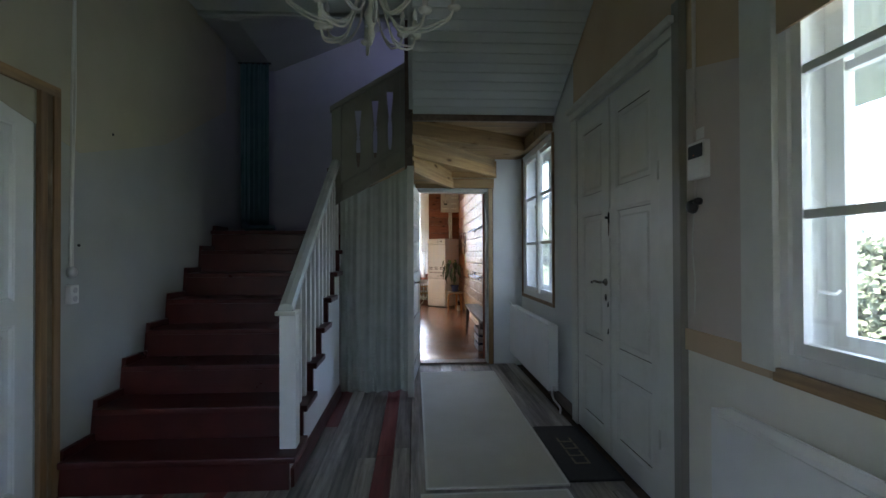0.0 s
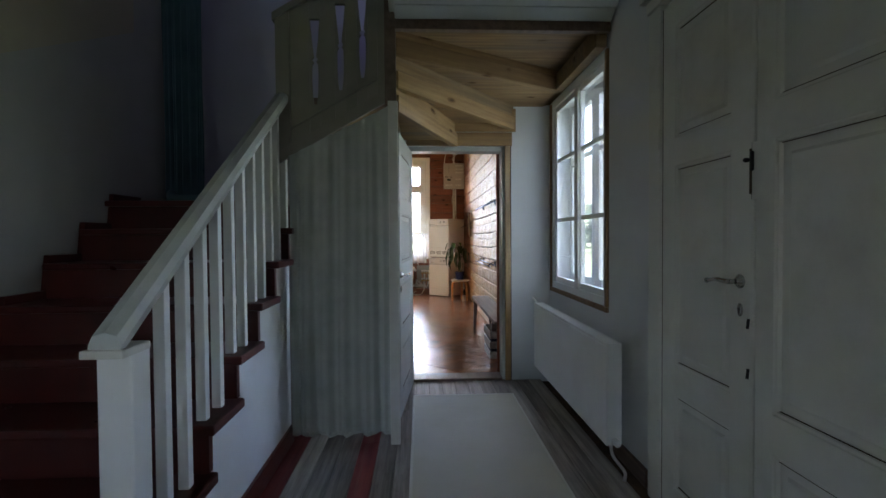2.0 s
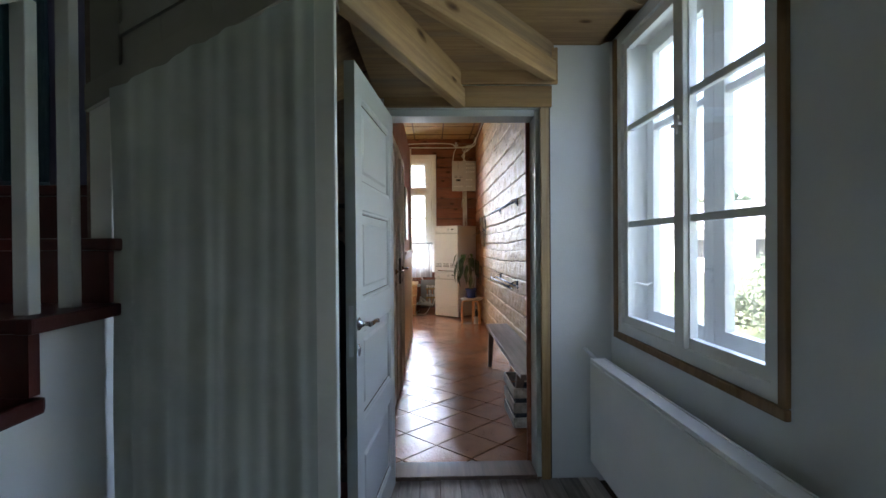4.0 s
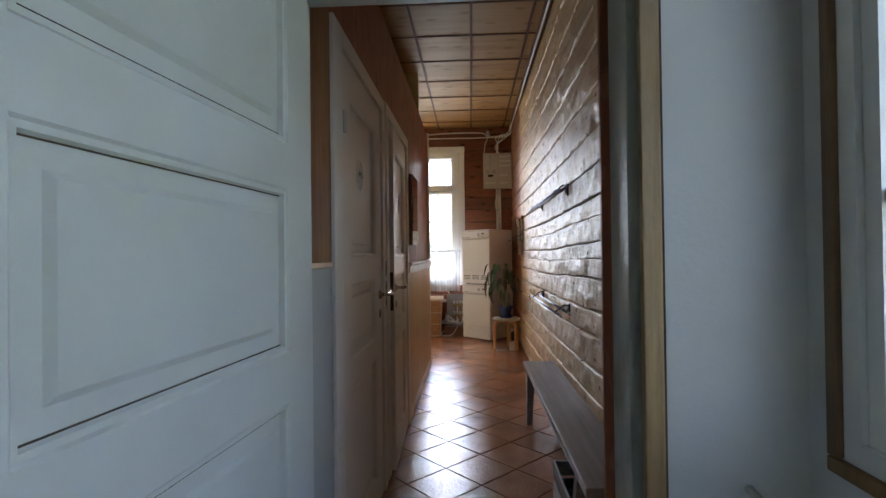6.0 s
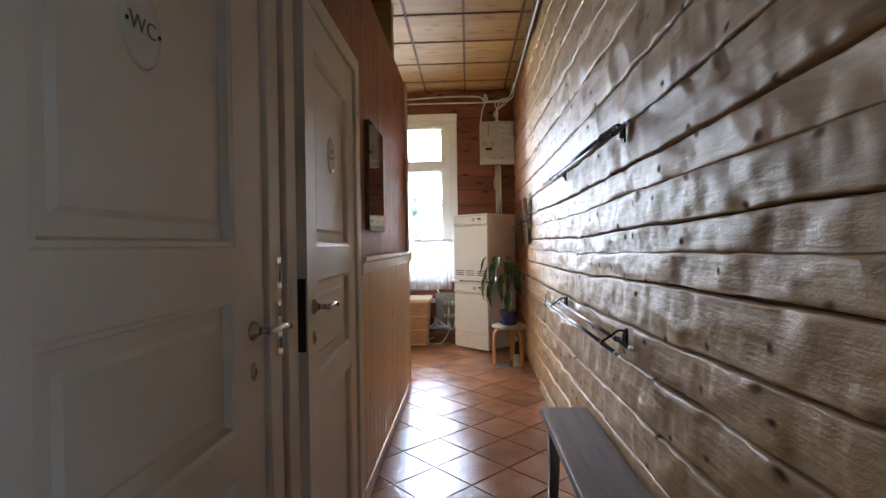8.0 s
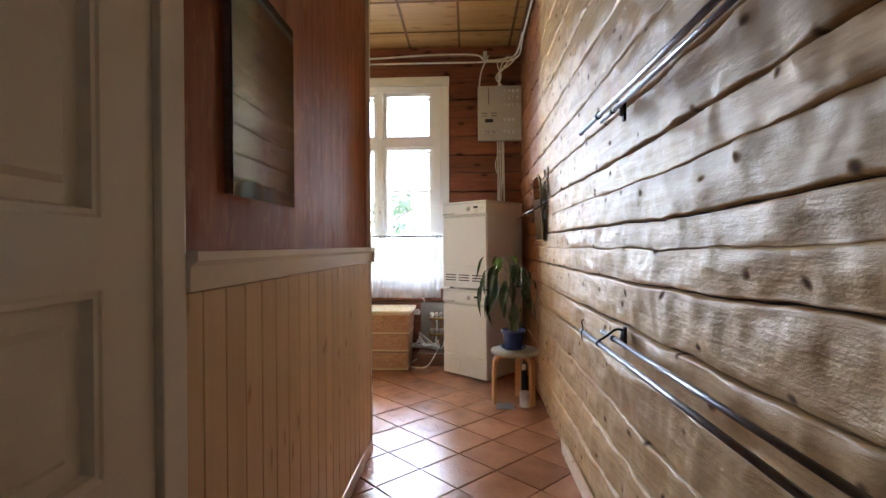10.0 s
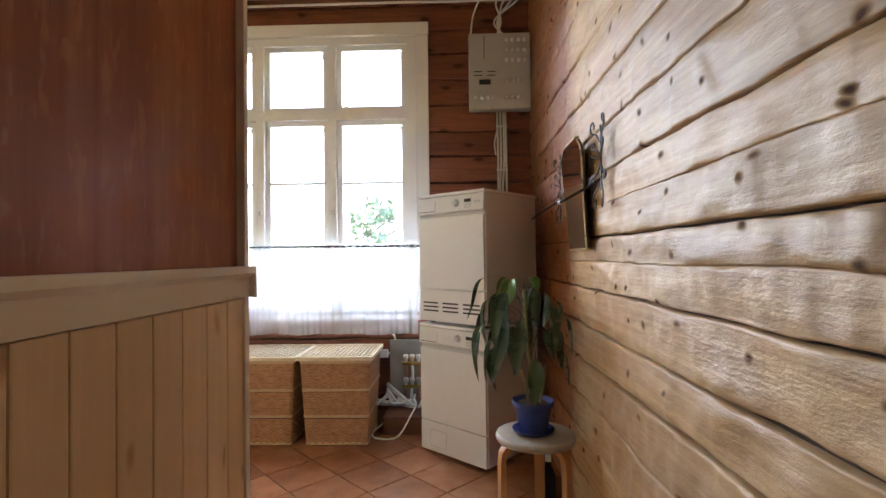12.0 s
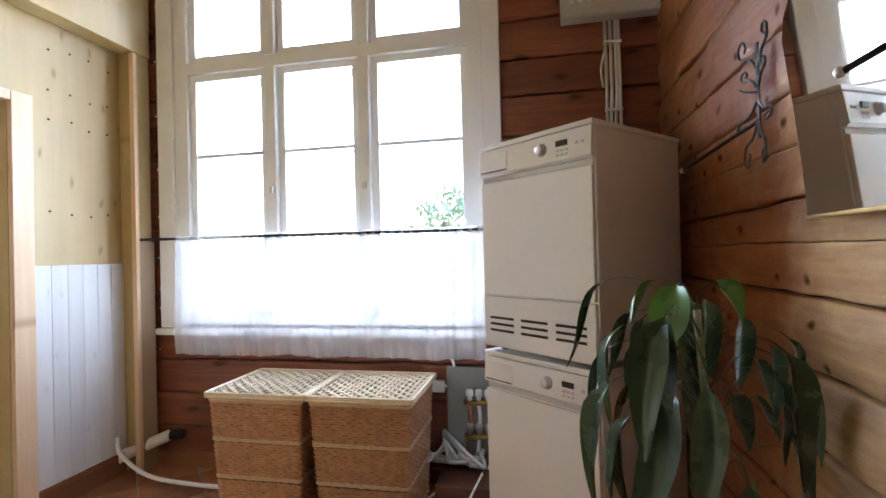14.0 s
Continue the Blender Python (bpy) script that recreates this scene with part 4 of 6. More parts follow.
for z in (0.82, 1.0):
    part("latch_pin", tube(bmesh.new(), [(0.743, -0.04, z), (0.743, -0.036, z + 0.035)], 0.005, 8), BLACKIRON, d2)
setting("outer_door_back", boxed(RX + 0.06, 2.5, -0.02, RX + 0.10, 4.1, 2.5), DARKWOOD, "outer storm door behind the double door")

# corridor doors, both in the left wall
def corridor_door(name, y0, y1, ztop, label, wide=0.085):
    top = thing(name, label, "door", pose(0.0, y0, 0, 0, 0, 90), kind="structure")
    w = y1 - y0
    fb = bmesh.new()
    for a in ((-wide, -0.022, 0.0, 0.0, 0.0, ztop + 0.075), (w, -0.022, 0.0, w + 0.085, 0.0, ztop + 0.075), (0.0, -0.022, ztop, w, 0.0, ztop + 0.075)):
        box(fb, *a, bevel=0.006)
    part("door_frame", fb, CREAMDOOR, top, "cream painted casing")
    jb = bmesh.new()
    for a in ((0.001, -0.004, 0.0, 0.03, 0.09, ztop), (w - 0.03, -0.004, 0.0, w - 0.001, 0.09, ztop), (0.03, -0.004, ztop - 0.03, w - 0.03, 0.09, ztop)):
        box(jb, *a)
    part("door_lining", jb, CREAMDOOR, top)
    return top, w


d3, w3 = corridor_door("door_3", 6.88, 7.76, 2.2, "cream panelled corridor door, closed", 0.13)
leaf3 = panel_leaf(d3, w3 - 0.066, 2.155, [(0.12, w3 - 0.21, z0, z1) for z0, z1 in ((0.14, 0.80), (0.90, 1.225), (1.345, 2.03))], CREAMDOOR, thick=0.06, deep=0.024)
leaf3.matrix_basis = pose(0.033, -0.012, 0.01)
lever(d3, pose(w3 - 0.09, -0.012, 1.14), side=1)
part("hinge", tube(bmesh.new(), [(0.03, -0.02, 1.86), (0.03, -0.02, 1.95)], 0.009, 8), STEEL, d3)
d4, w4 = corridor_door("door_4", 7.98, 8.85, 2.22, "cream panelled corridor door, slightly ajar")
swing = pose(w4 - 0.034, -0.012, 0.01) @ pose(0, 0, 0, 0, 0, 2.2) @ pose(-(w4 - 0.066), 0, 0)
leaf4 = panel_leaf(d4, w4 - 0.066, 2.17, [(0.12, w4 - 0.19, z0, z1) for z0, z1 in ((0.14, 0.80), (0.90, 1.225), (1.345, 2.03))], CREAMDOOR, thick=0.06, deep=0.024)
leaf4.matrix_basis = swing
lever(d4, swing @ pose(0.065, 0, 1.14), side=1)
part("lock_plate", boxed(-0.004, 0.006, 1.0, -0.0005, 0.034, 1.24), DARK, d4, "dark lock plate on the edge", at=swing)
for z0, z1 in ((1.235, 1.325), (1.135, 1.205), (1.045, 1.115)):
    sp_ = part("strike_plate", boxed(w3 + 0.045, -0.0255, z0, w3 + 0.077, -0.0225, z1, bevel=0.0012), CHROME, d3, "steel strike plate on the frame")
    part("strike_hole", boxed(w3 + 0.054, -0.0262, z0 + 0.02, w3 + 0.069, -0.0254, z1 - 0.018), DARK, sp_, "dark bolt hole")
for d, m in ((d3, pose(0.40, 0.003, 1.745)), (d4, swing @ pose(0.41, 0.015, 1.715))):
    pl = bmesh.new()
    lathe(pl, [(0.062, 0.0), (0.064, 0.004), (0.058, 0.009), (0.042, 0.0075), (0.002, 0.0075)], 28, Matrix.Rotation(radians(90), 4, "X") @ Matrix.Diagonal((0.85, 1.15, 1, 1)))
    part("door_plaque", pl, PORCELAIN, d, "oval white porcelain plaque", smooth=True, at=m @ pose(0, 0.005, 0))
    for sx_ in (-0.044, 0.044):
        part("screw", lathe(bmesh.new(), [(0.004, 0.0), (0.004, 0.002), (0.001, 0.003)], 8, pose(sx_, -0.0035, 0, 90)), DARK, d, at=m)
    if d is d3:
        text = bpy.data.curves.new("lettering", "FONT")
        text.body, text.size, text.align_x, text.align_y, text.extrude = "WC", 0.042, "CENTER", "CENTER", 0.0006
        holder = new("lettering_curve", text)
        letters = bpy.data.meshes.new_from_object(holder)
        bpy.data.objects.remove(holder)
        letters.materials.clear()
        letters.materials.append(FADEDINK)
        part("lettering", letters, FADEDINK, d, "grey letters WC", at=m @ pose(0, -0.0035, 0.002, 90))
    else:
        lt = bmesh.new()
        for zz, hw in ((0.016, 0.018), (-0.012, 0.022)):
            box(lt, -hw, -0.0045, zz - 0.005, hw, -0.003, zz + 0.005)
        part("plaque_mark", lt, FADEDINK, d, "faint grey printed mark", at=m)

# hall door on the left
d5 = thing("door_5", "white boarded door in a stripped raw frame", "door", pose(LX, 2.02, 0, 0, 0, 90), kind="structure")
panel_leaf(d5, 0.92, 2.15, [(0.12, 0.8, 0.14, 1.0), (0.12, 0.8, 1.12, 2.03)], WHITE).matrix_basis = pose(0.004, 0.0, 0.008)
for a in ((0.935, -0.03, 0.0, 0.985, -0.001, 2.25), (1.045, -0.02, 0.0, 1.10, -0.001, 2.30)):
    part("casing", boxed(*a, bevel=0.004), PINEZ, d5, "stripped raw pine frame")
part("casing", boxed(-0.1, -0.02, 2.25, 1.10, -0.001, 2.31, bevel=0.004), PINE, d5, "stripped raw pine head")
part("gap_filling", boxed(0.986, -0.012, 0.0, 1.044, -0.001, 2.249), surface("crumbled_filling", (0.10, 0.07, 0.04), (0.22, 0.15, 0.08), 12, (1, 1, 0.3), rough=0.9, stain=(0.5, 0.46, 0.38), amount=0.7, bump=0.8), d5, "crumbling filling in the open joint")
# laundry door, far end
d6 = thing("door_6", "white door in a pine frame off the laundry", "door", pose(-1.9, 11.75, 0, 0, 0, 90), kind="structure")
panel_leaf(d6, 0.93, 2.06, [(0.12, 0.81, 0.14, 0.9), (0.12, 0.81, 1.02, 1.94)], WHITE).matrix_basis = pose(0.008, 0.09, 0.01)
part("casing", boxed(0.952, -0.03, 0.0, 1.055, -0.001, 2.13, bevel=0.004), WAINSCOT, d6, "pine frame")
part("casing", boxed(-0.1, -0.03, 2.08, 0.95, -0.001, 2.13, bevel=0.004), WAINSCOT, d6, "pine frame")

# ---- stairs in the hall ----
st = thing("stairs", "dark red painted wooden stairs with worn treads", "stairs", kind="structure")
RISE, GO, Y0, XL, XR = 0.2, 0.305, 3.10, LX + 0.001, -0.68
tread_mesh = mesh_of(boxed(XL + 0.03, -0.03, -0.038, XR + 0.04, GO + 0.02, 0.0, bevel=0.01), RED)
riser_mesh = mesh_of(boxed(XL + 0.03, 0.0, 0.0, XR, 0.02, RISE - 0.038), RED)
for n in range(8):
    y, z = Y0 + GO * n, RISE * n
    part("riser", riser_mesh, RED, st, at=pose(0, y, z))
    if n < 7:
        part("tread", tread_mesh, RED, st, at=pose(0, y, z + RISE))
part("landing", boxed(XL, Y0 + GO * 7 - 0.03, 1.56, XR - 0.13, 6.29, 1.6, bevel=0.01), RED, st)
wl = []
for n in range(7):
    wl += [(Y0 + GO * n, RISE * n + 0.04), (Y0 + GO * n + 0.03, RISE * (n + 1) + 0.045), (Y0 + GO * (n + 1), RISE * (n + 1) + 0.045)]
wl += [(Y0 + GO * 7 + 0.03, 1.65), (5.6, 1.65), (5.6, 1.5), (Y0 + GO * 7, 1.3), (Y0, -0.02)]
part("wall_string", prism(bmesh.new(), wl, XL, XL + 0.03, prism_swap), RED, st, "dark red stepped skirting on the wall")
sp = [(Y0 - 0.0, 0.0)]
for n in range(7):
    sp += [(Y0 + GO * n + 0.025, RISE * n + (0.16 if n == 0 else 0.0)), (Y0 + GO * n + 0.025, RISE * (n + 1) - 0.042), (Y0 + GO * (n + 1) + 0.02, RISE * (n + 1) - 0.042)]
sp += [(4.99, 1.2), (4.99, 0.0)]
part("outer_string", prism(bmesh.new(), [(Y0 + 0.02, 0.0)] + sp[1:], XR - 0.03, XR, prism_swap), WHITE, st, "white boarded side of the stairs")
part("baseboard", boxed(XR, Y0 + 0.03, 0.0, XR + 0.022, 4.98, 0.11, bevel=0.006), RED, st, "dark red baseboard")
for n in range(1, 7):
    part("nosing_return", boxed(XR, Y0 + GO * n - 0.03, RISE * (n + 1) - 0.04, XR + 0.045, Y0 + GO * (n + 1) + 0.01, RISE * (n + 1), bevel=0.008), RED, st)
    part("riser_end", boxed(XR, Y0 + GO * n, RISE * n, XR + 0.012, Y0 + GO * n + 0.035, RISE * (n + 1) - 0.04), RED, st)
bl = thing("banister", "white painted stair banister with a worn silvery handrail", "banister", kind="structure")
NX, NY = -0.71, 3.24
part("newel_post", boxed(NX - 0.05, NY - 0.05, 0.2, NX + 0.05, NY + 0.05, 1.02, bevel=0.007), WHITE, bl)
rise_dir = Vector((0, 1.79, 1.165)).normalized()
rail = bmesh.new()
prof = [(-0.042, -0.03), (0.042, -0.03), (0.046, 0.0), (0.034, 0.028), (0.0, 0.038), (-0.034, 0.028), (-0.046, 0.0)]
a = [rail.verts.new((NX + u, NY - 0.09, 1.02 + v + 0.015)) for u, v in prof]
b = [rail.verts.new((NX + u, 4.99, 2.25 + v)) for u, v in prof]
for i in range(7):
    rail.faces.new((a[i], a[(i + 1) % 7], b[(i + 1) % 7], b[i]))
rail.faces.new(a[::-1]), rail.faces.new(b)
part("handrail", rail, surface("worn_silver_paint", (0.48, 0.50, 0.47), (0.57, 0.59, 0.56), 8, rough=0.2, stain=(0.28, 0.27, 0.23), amount=0.4, bump=0.2), bl, "worn grey glossy handrail")
part("newel_cap", boxed(NX - 0.062, NY - 0.105, 1.0, NX + 0.058, NY + 0.04, 1.025, bevel=0.006), OLDWHITE, bl)
for n in range(1, 6):
    for k in (0.05, 0.2):
        yy = Y0 + GO * n + k
        z1 = 1.02 + (yy - NY + 0.09) * (1.23 / 1.86) - 0.02
        part("baluster", boxed(NX - 0.020, yy - 0.020, RISE * (n + 1), NX + 0.020, yy + 0.020, z1, bevel=0.004), WHITE, bl)

# panelled balustrade of the upper flight
up = thing("upper_balustrade", "grey-green boarded balustrade with three cut-out slots", "balustrade", kind="structure")


def top_z(x):
    return 2.77 + (x + 0.745) * 0.61


def low_z(x):
    return 1.86 + (x + 0.745) * 0.57


xs = [-0.745, -0.655, -0.53, -0.46, -0.366, -0.296, -0.223, -0.153, -0.09, -0.045]
for u, v in zip(xs, xs[1:]):
    mid = (u + v) / 2
    slot = any(abs(mid - c) < 0.01 for c in (-0.495, -0.331, -0.188))
    if not slot:
        proud = 0.014 if mid < -0.655 or mid > -0.09 else 0.0
        part("board", prism(bmesh.new(), [(u + 0.001, low_z(u)), (v - 0.001, low_z(v)), (v - 0.001, top_z(v)), (u + 0.001, top_z(u))], 4.986 - proud, 5.012), GREYPANEL, up)
    else:
        z0, z1 = low_z(mid) + 0.20, top_z(mid) - 0.17
        prof = [(0.0, 0.006), (0.12, 0.011), (0.30, 0.013), (0.47, 0.012), (0.50, 0.005), (0.53, 0.013), (0.56, 0.005), (0.75, 0.012), (1.0, 0.019)]
        for s in (-1, 1):
            edge = [(mid + s * 1.7 * h, z0 + f * (z1 - z0)) for f, h in prof]
            e = u if s < 0 else v
            part("slot_board", prism(bmesh.new(), edge + [(e, z1), (e, z0)], 4.987, 5.011), GREYPANEL, up)
        part("board", prism(bmesh.new(), [(u, low_z(u)), (v, low_z(v)), (v, z0), (u, z0)], 4.987, 5.011), GREYPANEL, up)
        part("board", prism(bmesh.new(), [(u, z1), (v, z1), (v, top_z(v)), (u, top_z(u))], 4.987, 5.011), GREYPANEL, up)
part("top_rail", prism(bmesh.new(), [(-0.76, top_z(-0.76) - 0.03), (-0.045, top_z(-0.045) - 0.03), (-0.045, top_z(-0.045) + 0.02), (-0.76, top_z(-0.76) + 0.02)], 4.96, 5.03), GREYPANEL, up)
part("rail", prism(bmesh.new(), [(-0.655, low_z(-0.655) + 0.13), (-0.09, low_z(-0.09) + 0.13), (-0.09, low_z(-0.09) + 0.165), (-0.655, low_z(-0.655) + 0.165)], 4.972, 4.986), GREYPANEL, up)
part("bottom_rail", prism(bmesh.new(), [(-0.76, low_z(-0.76) - 0.05), (-0.045, low_z(-0.045) - 0.05), (-0.045, low_z(-0.045) + 0.03), (-0.76, low_z(-0.76) + 0.03)], 4.965, 4.986), GREYPANEL, up)
part("stile", boxed(-0.76, 4.985, 0.0, -0.69, 5.03, 1.85, bevel=0.005), OLDWHITE, up, "painted upright beside the closet curtain")
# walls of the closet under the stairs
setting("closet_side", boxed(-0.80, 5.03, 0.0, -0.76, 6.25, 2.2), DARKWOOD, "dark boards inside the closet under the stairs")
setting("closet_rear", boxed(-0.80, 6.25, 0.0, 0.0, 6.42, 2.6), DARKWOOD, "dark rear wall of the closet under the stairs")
setting("closet_top", prism(bmesh.new(), [(-0.76, 1.95), (0.0, 2.30), (0.0, 2.34), (-0.76, 1.99)], 5.031, 6.245), PINE, "raw boards under the upper flight")

# curtains
def drape(x0, x1, z0, z1, y, folds, deep, seed, ztop=None, n=150, rows=18, thick=0.0, flare=1.0):
    """A hanging cloth in x and z with folds in y; ztop(x): its upper edge."""
    bm = bmesh.new()
    grid = []
    for j in range(rows + 1):
        f = j / rows
        row = []
        for i in range(n + 1):
            s = i / n
            x = x0 + (x1 - x0) * s
            hi = ztop(x) if ztop else z1
            z = hi + (z0 + 0.012 * noise.noise((s * 9, seed, 4)) - hi) * f
            ph = s * folds * 2 * math.pi + 1.3 * noise.noise((s * 4, seed, f * 0.7))
            d = deep * (0.35 + 0.65 * f * flare) * (math.sin(ph) + 0.5 * math.sin(2.3 * ph + seed)) + 0.02 * noise.noise((s * 3, f * 2, seed))
            row.append(bm.verts.new((x + 0.2 * d, y + d, z)))
        grid.append(row)
    for a, b in zip(grid, grid[1:]):
        for i in range(n):
            bm.faces.new((a[i], a[i + 1], b[i + 1], b[i]))
    return bm


cl = thing("closet_curtain", "greenish-white cotton curtain hanging before the closet", "curtain")
part("cloth", drape(-0.66, 0.01, 0.055, 2.2, 4.93, 5, 0.018, 3.0, lambda x: 1.86 + (x + 0.66) * 0.5), CANVAS, cl, smooth=True)
part("hem", drape(-0.64, 0.012, 0.05, 0.075, 4.925, 5, 0.0195, 3.0, rows=3), CANVAS, cl, smooth=True)
bc = thing("stair_curtain", "dark teal curtain hanging bunched on the landing", "curtain")
part("cloth", drape(-1.95, -1.62, 1.66, 3.56, 5.95, 5, 0.045, 8.0, flare=0.5), BLUECLOTH, bc, smooth=True)
part("curtain_rod", tube(bmesh.new(), [(-1.97, 5.95, 3.56), (-1.6, 5.95, 3.56)], 0.012, 8), BLACKIRON, bc)
tail = bmesh.new()
tube(tail, curved([(-1.88, 5.93, 1.70), (-1.80, 5.80, 1.655), (-1.66, 5.74, 1.65), (-1.52, 5.82, 1.66)], 6), 0.045, 10, 0.03)
part("gathered_hem", tail, BLUECLOTH, bc, smooth=True)

# hall floor coverings
rg = thing("rug", "long cream woven runner with a pale binding", "rug", pose(0, 0, 0), "rugs in the hall")
part("woven_surface", boxed(0.125, 3.055, 0.001, 0.94, 5.805, 0.011, bevel=0.003), RUG, rg)
bd = bmesh.new()
for q in ((0.11, 3.04, 0.001, 0.127, 5.82, 0.013), (0.938, 3.04, 0.001, 0.955, 5.82, 0.013), (0.127, 3.04, 0.001, 0.938, 3.057, 0.013), (0.127, 5.803, 0.001, 0.938, 5.82, 0.013)):
    box(bd, *q, bevel=0.003)
part("binding", bd, RUGEDGE, rg, "pale sewn binding")
copy_thing(rg, pose(0.03, -2.84, 0, 0, 0, 0.6))
dm = thing("door_mat", "black coir door mat with faint brown lettering", "mat")
part("coir_surface", boxed(0.965, 3.08, 0.001, 1.30, 3.99, 0.016, bevel=0.004), MAT, dm)
lt = bmesh.new()
for k, (u, v) in enumerate(((3.42, 3.52), (3.54, 3.64), (3.66, 3.74), (3.30, 3.40))):
    box(lt, 1.07, u, 0.0162, 1.085, v, 0.0172), box(lt, 1.16, u, 0.0162, 1.175, v, 0.0172), box(lt, 1.085, u, 0.0162, 1.16, u + 0.02, 0.0172)
part("lettering", lt, MATTEXT, dm, "worn brown letters that cannot be read")

# ---- things: hall and porch ----
def radiator(m, length, height, label):
    top = thing("radiator", label, "radiator", m, "panel radiators")
    bm = bmesh.new()
    box(bm, 0, 0.05, 0, length, 0.065, height - 0.02, bevel=0.006), box(bm, 0, 0.0, 0, length, 0.015, height - 0.02, bevel=0.006)
    part("panel", bm, WHITE, top)
    part("side_cover", boxed(-0.003, 0.002, 0.004, 0.0, 0.085, height, bevel=0.001), WHITE, top)
    part("side_cover", boxed(length, 0.002, 0.004, length + 0.003, 0.085, height, bevel=0.001), WHITE, top)
    gr = bmesh.new()
    box(gr, 0, 0.002, height - 0.018, length, 0.012, height, bevel=0.003), box(gr, 0, 0.075, height - 0.018, length, 0.085, height, bevel=0.003)
    box(gr, 0, 0.012, height - 0.01, length, 0.075, height - 0.004)
    part("top_grille", gr, WHITE, top)
    for x in (0.25, length - 0.25):
        part("bracket", boxed(x - 0.015, 0.066, 0.05, x + 0.015, 0.155, height - 0.06), OLDWHITE, top)
    pp = tube(bmesh.new(), curved([(length - 0.04, 0.04, 0.0), (length - 0.03, 0.05, -0.07), (length + 0.03, 0.09, -0.13), (length + 0.03, 0.09, -0.18)], 5), 0.009, 8)
    part("pipe", pp, PLASTIC, top, smooth=True)
    vb = lathe(bmesh.new(), [(0.016, 0), (0.02, 0.01), (0.02, 0.045), (0.014, 0.055)], 14, pose(length + 0.003, 0.045, 0.03, 0, 90))
    part("valve", vb, PLASTIC, top, smooth=True)
    return top


radiator(pose(1.19, 6.06, 0.18, 0, 0, -90), 1.70, 0.565, "white panel radiator below the porch window")
radiator(pose(1.20, 2.06, 0.19, 0, 0, -90), 1.40, 0.57, "white panel radiator below the hall window")
setting("baseboard_right", boxed(RX - 0.025, 4.24, 0.0, RX - 0.001, 6.24, 0.09, bevel=0.005), DARKWOOD, "dark baseboard of the porch")
setting("wall_pipe", tube(bmesh.new(), [(1.22, 6.235, 0.76), (1.22, 6.15, 0.75), (1.24, 6.09, 0.72)], 0.011, 10), PORCHWHITE, "white painted heating pipe", smooth=True)

al = thing("alarm_panel", "white alarm control panel with a dark display", "control panel", pose(RX - 0.02, 2.44, 1.70, 0, 0, -90))
part("housing", boxed(0, -0.03, 0, 0.135, 0.0, 0.17, bevel=0.006), PLASTIC, al)
part("display", boxed(0.012, -0.033, 0.095, 0.123, -0.0305, 0.155), DARK, al, "dark display")
part("lamp", boxed(0.055, -0.0345, 0.106, 0.06, -0.0332, 0.111), surface("orange_indicator", (0.6, 0.15, 0.02), (0.6, 0.2, 0.03), 5, bump=0), al, "small orange indicator")
nt_ = boxed(0.03, -0.003, 0.185, 0.09, -0.001, 0.235)
part("note", nt_, PLASTIC, al, "small paper note")
sk = thing("door_buzzer", "black round wall switch beside the double door", "switch", pose(RX - 0.015, 2.44, 1.58, 0, 0, -90))
part("knob", lathe(bmesh.new(), [(0.032, 0), (0.034, 0.012), (0.026, 0.03), (0.012, 0.034)], 20, pose(0, 0, 0, 90)), BLACKIRON, sk, smooth=True)
part("knob", lathe(bmesh.new(), [(0.016, 0), (0.018, 0.012), (0.014, 0.03), (0.006, 0.034)], 16, pose(0.05, 0, 0.02, 90)), BLACKIRON, sk, smooth=True)
part("cord", tube(bmesh.new(), curved([(0, -0.005, -0.03), (-0.012, -0.006, -0.2), (0.006, -0.005, -0.36), (0.0, -0.006, -0.5)], 6), 0.003, 6), OLDWHITE, sk, "thin pale cord")
wc = thing("wall_cable", "grey painted cable running up beside the double door", "cable")
part("wire", tube(bmesh.new(), [(RX - 0.02, 2.43, 1.62), (RX - 0.02, 2.43, 2.4), (RX - 0.02, 2.415, 3.6)], 0.009, 8), GREYWALL, wc)

so = thing("wall_socket", "white surface-mounted socket with junction box", "socket", pose(LX, 3.215, 1.13, 0, 0, 90))
part("plate", boxed(-0.035, -0.035, -0.055, 0.035, 0.0, 0.055, bevel=0.006), PLASTIC, so)
for z in (0.025, -0.025):
    part("outlet", lathe(bmesh.new(), [(0.017, 0.0), (0.018, 0.002), (0.014, 0.003), (0.013, 0.0005)], 18, pose(0, -0.035, z, 90)), ENAMELGREY, so)
part("junction_box", lathe(bmesh.new(), [(0.03, 0), (0.03, 0.025), (0.024, 0.034), (0.002, 0.036)], 20, pose(0, 0, 0.13, 90)), PLASTIC, so, smooth=True)
lc = thing("wall_cable", "pair of white painted cables on the stair wall", "cable")
for dy, wob in ((0.0, 0.006), (0.018, -0.004)):
    part("wire", tube(bmesh.new(), curved([(LX + 0.01, 3.21 + dy, 1.27), (LX + 0.01, 3.215 + dy + wob, 1.8), (LX + 0.01, 3.225 + dy - wob, 2.3), (LX + 0.01, 3.23 + dy + wob, 2.9), (LX + 0.01, 3.235 + dy, 3.64)], 5), 0.007, 8), OLDWHITE, lc, smooth=True)
for yy, zz in ((3.62, 2.17), (3.29, 1.42), (2.7, 2.2)):
    nl = thing("wall_plug", "small dark plug hole in the stair wall", "wall plug", pose(LX + 0.006, yy, zz))
    part("plug", lathe(bmesh.new(), [(0.008, -0.005), (0.009, 0.004), (0.002, 0.005)], 10, pose(0, 0, 0, 0, 90)), DARK, nl)

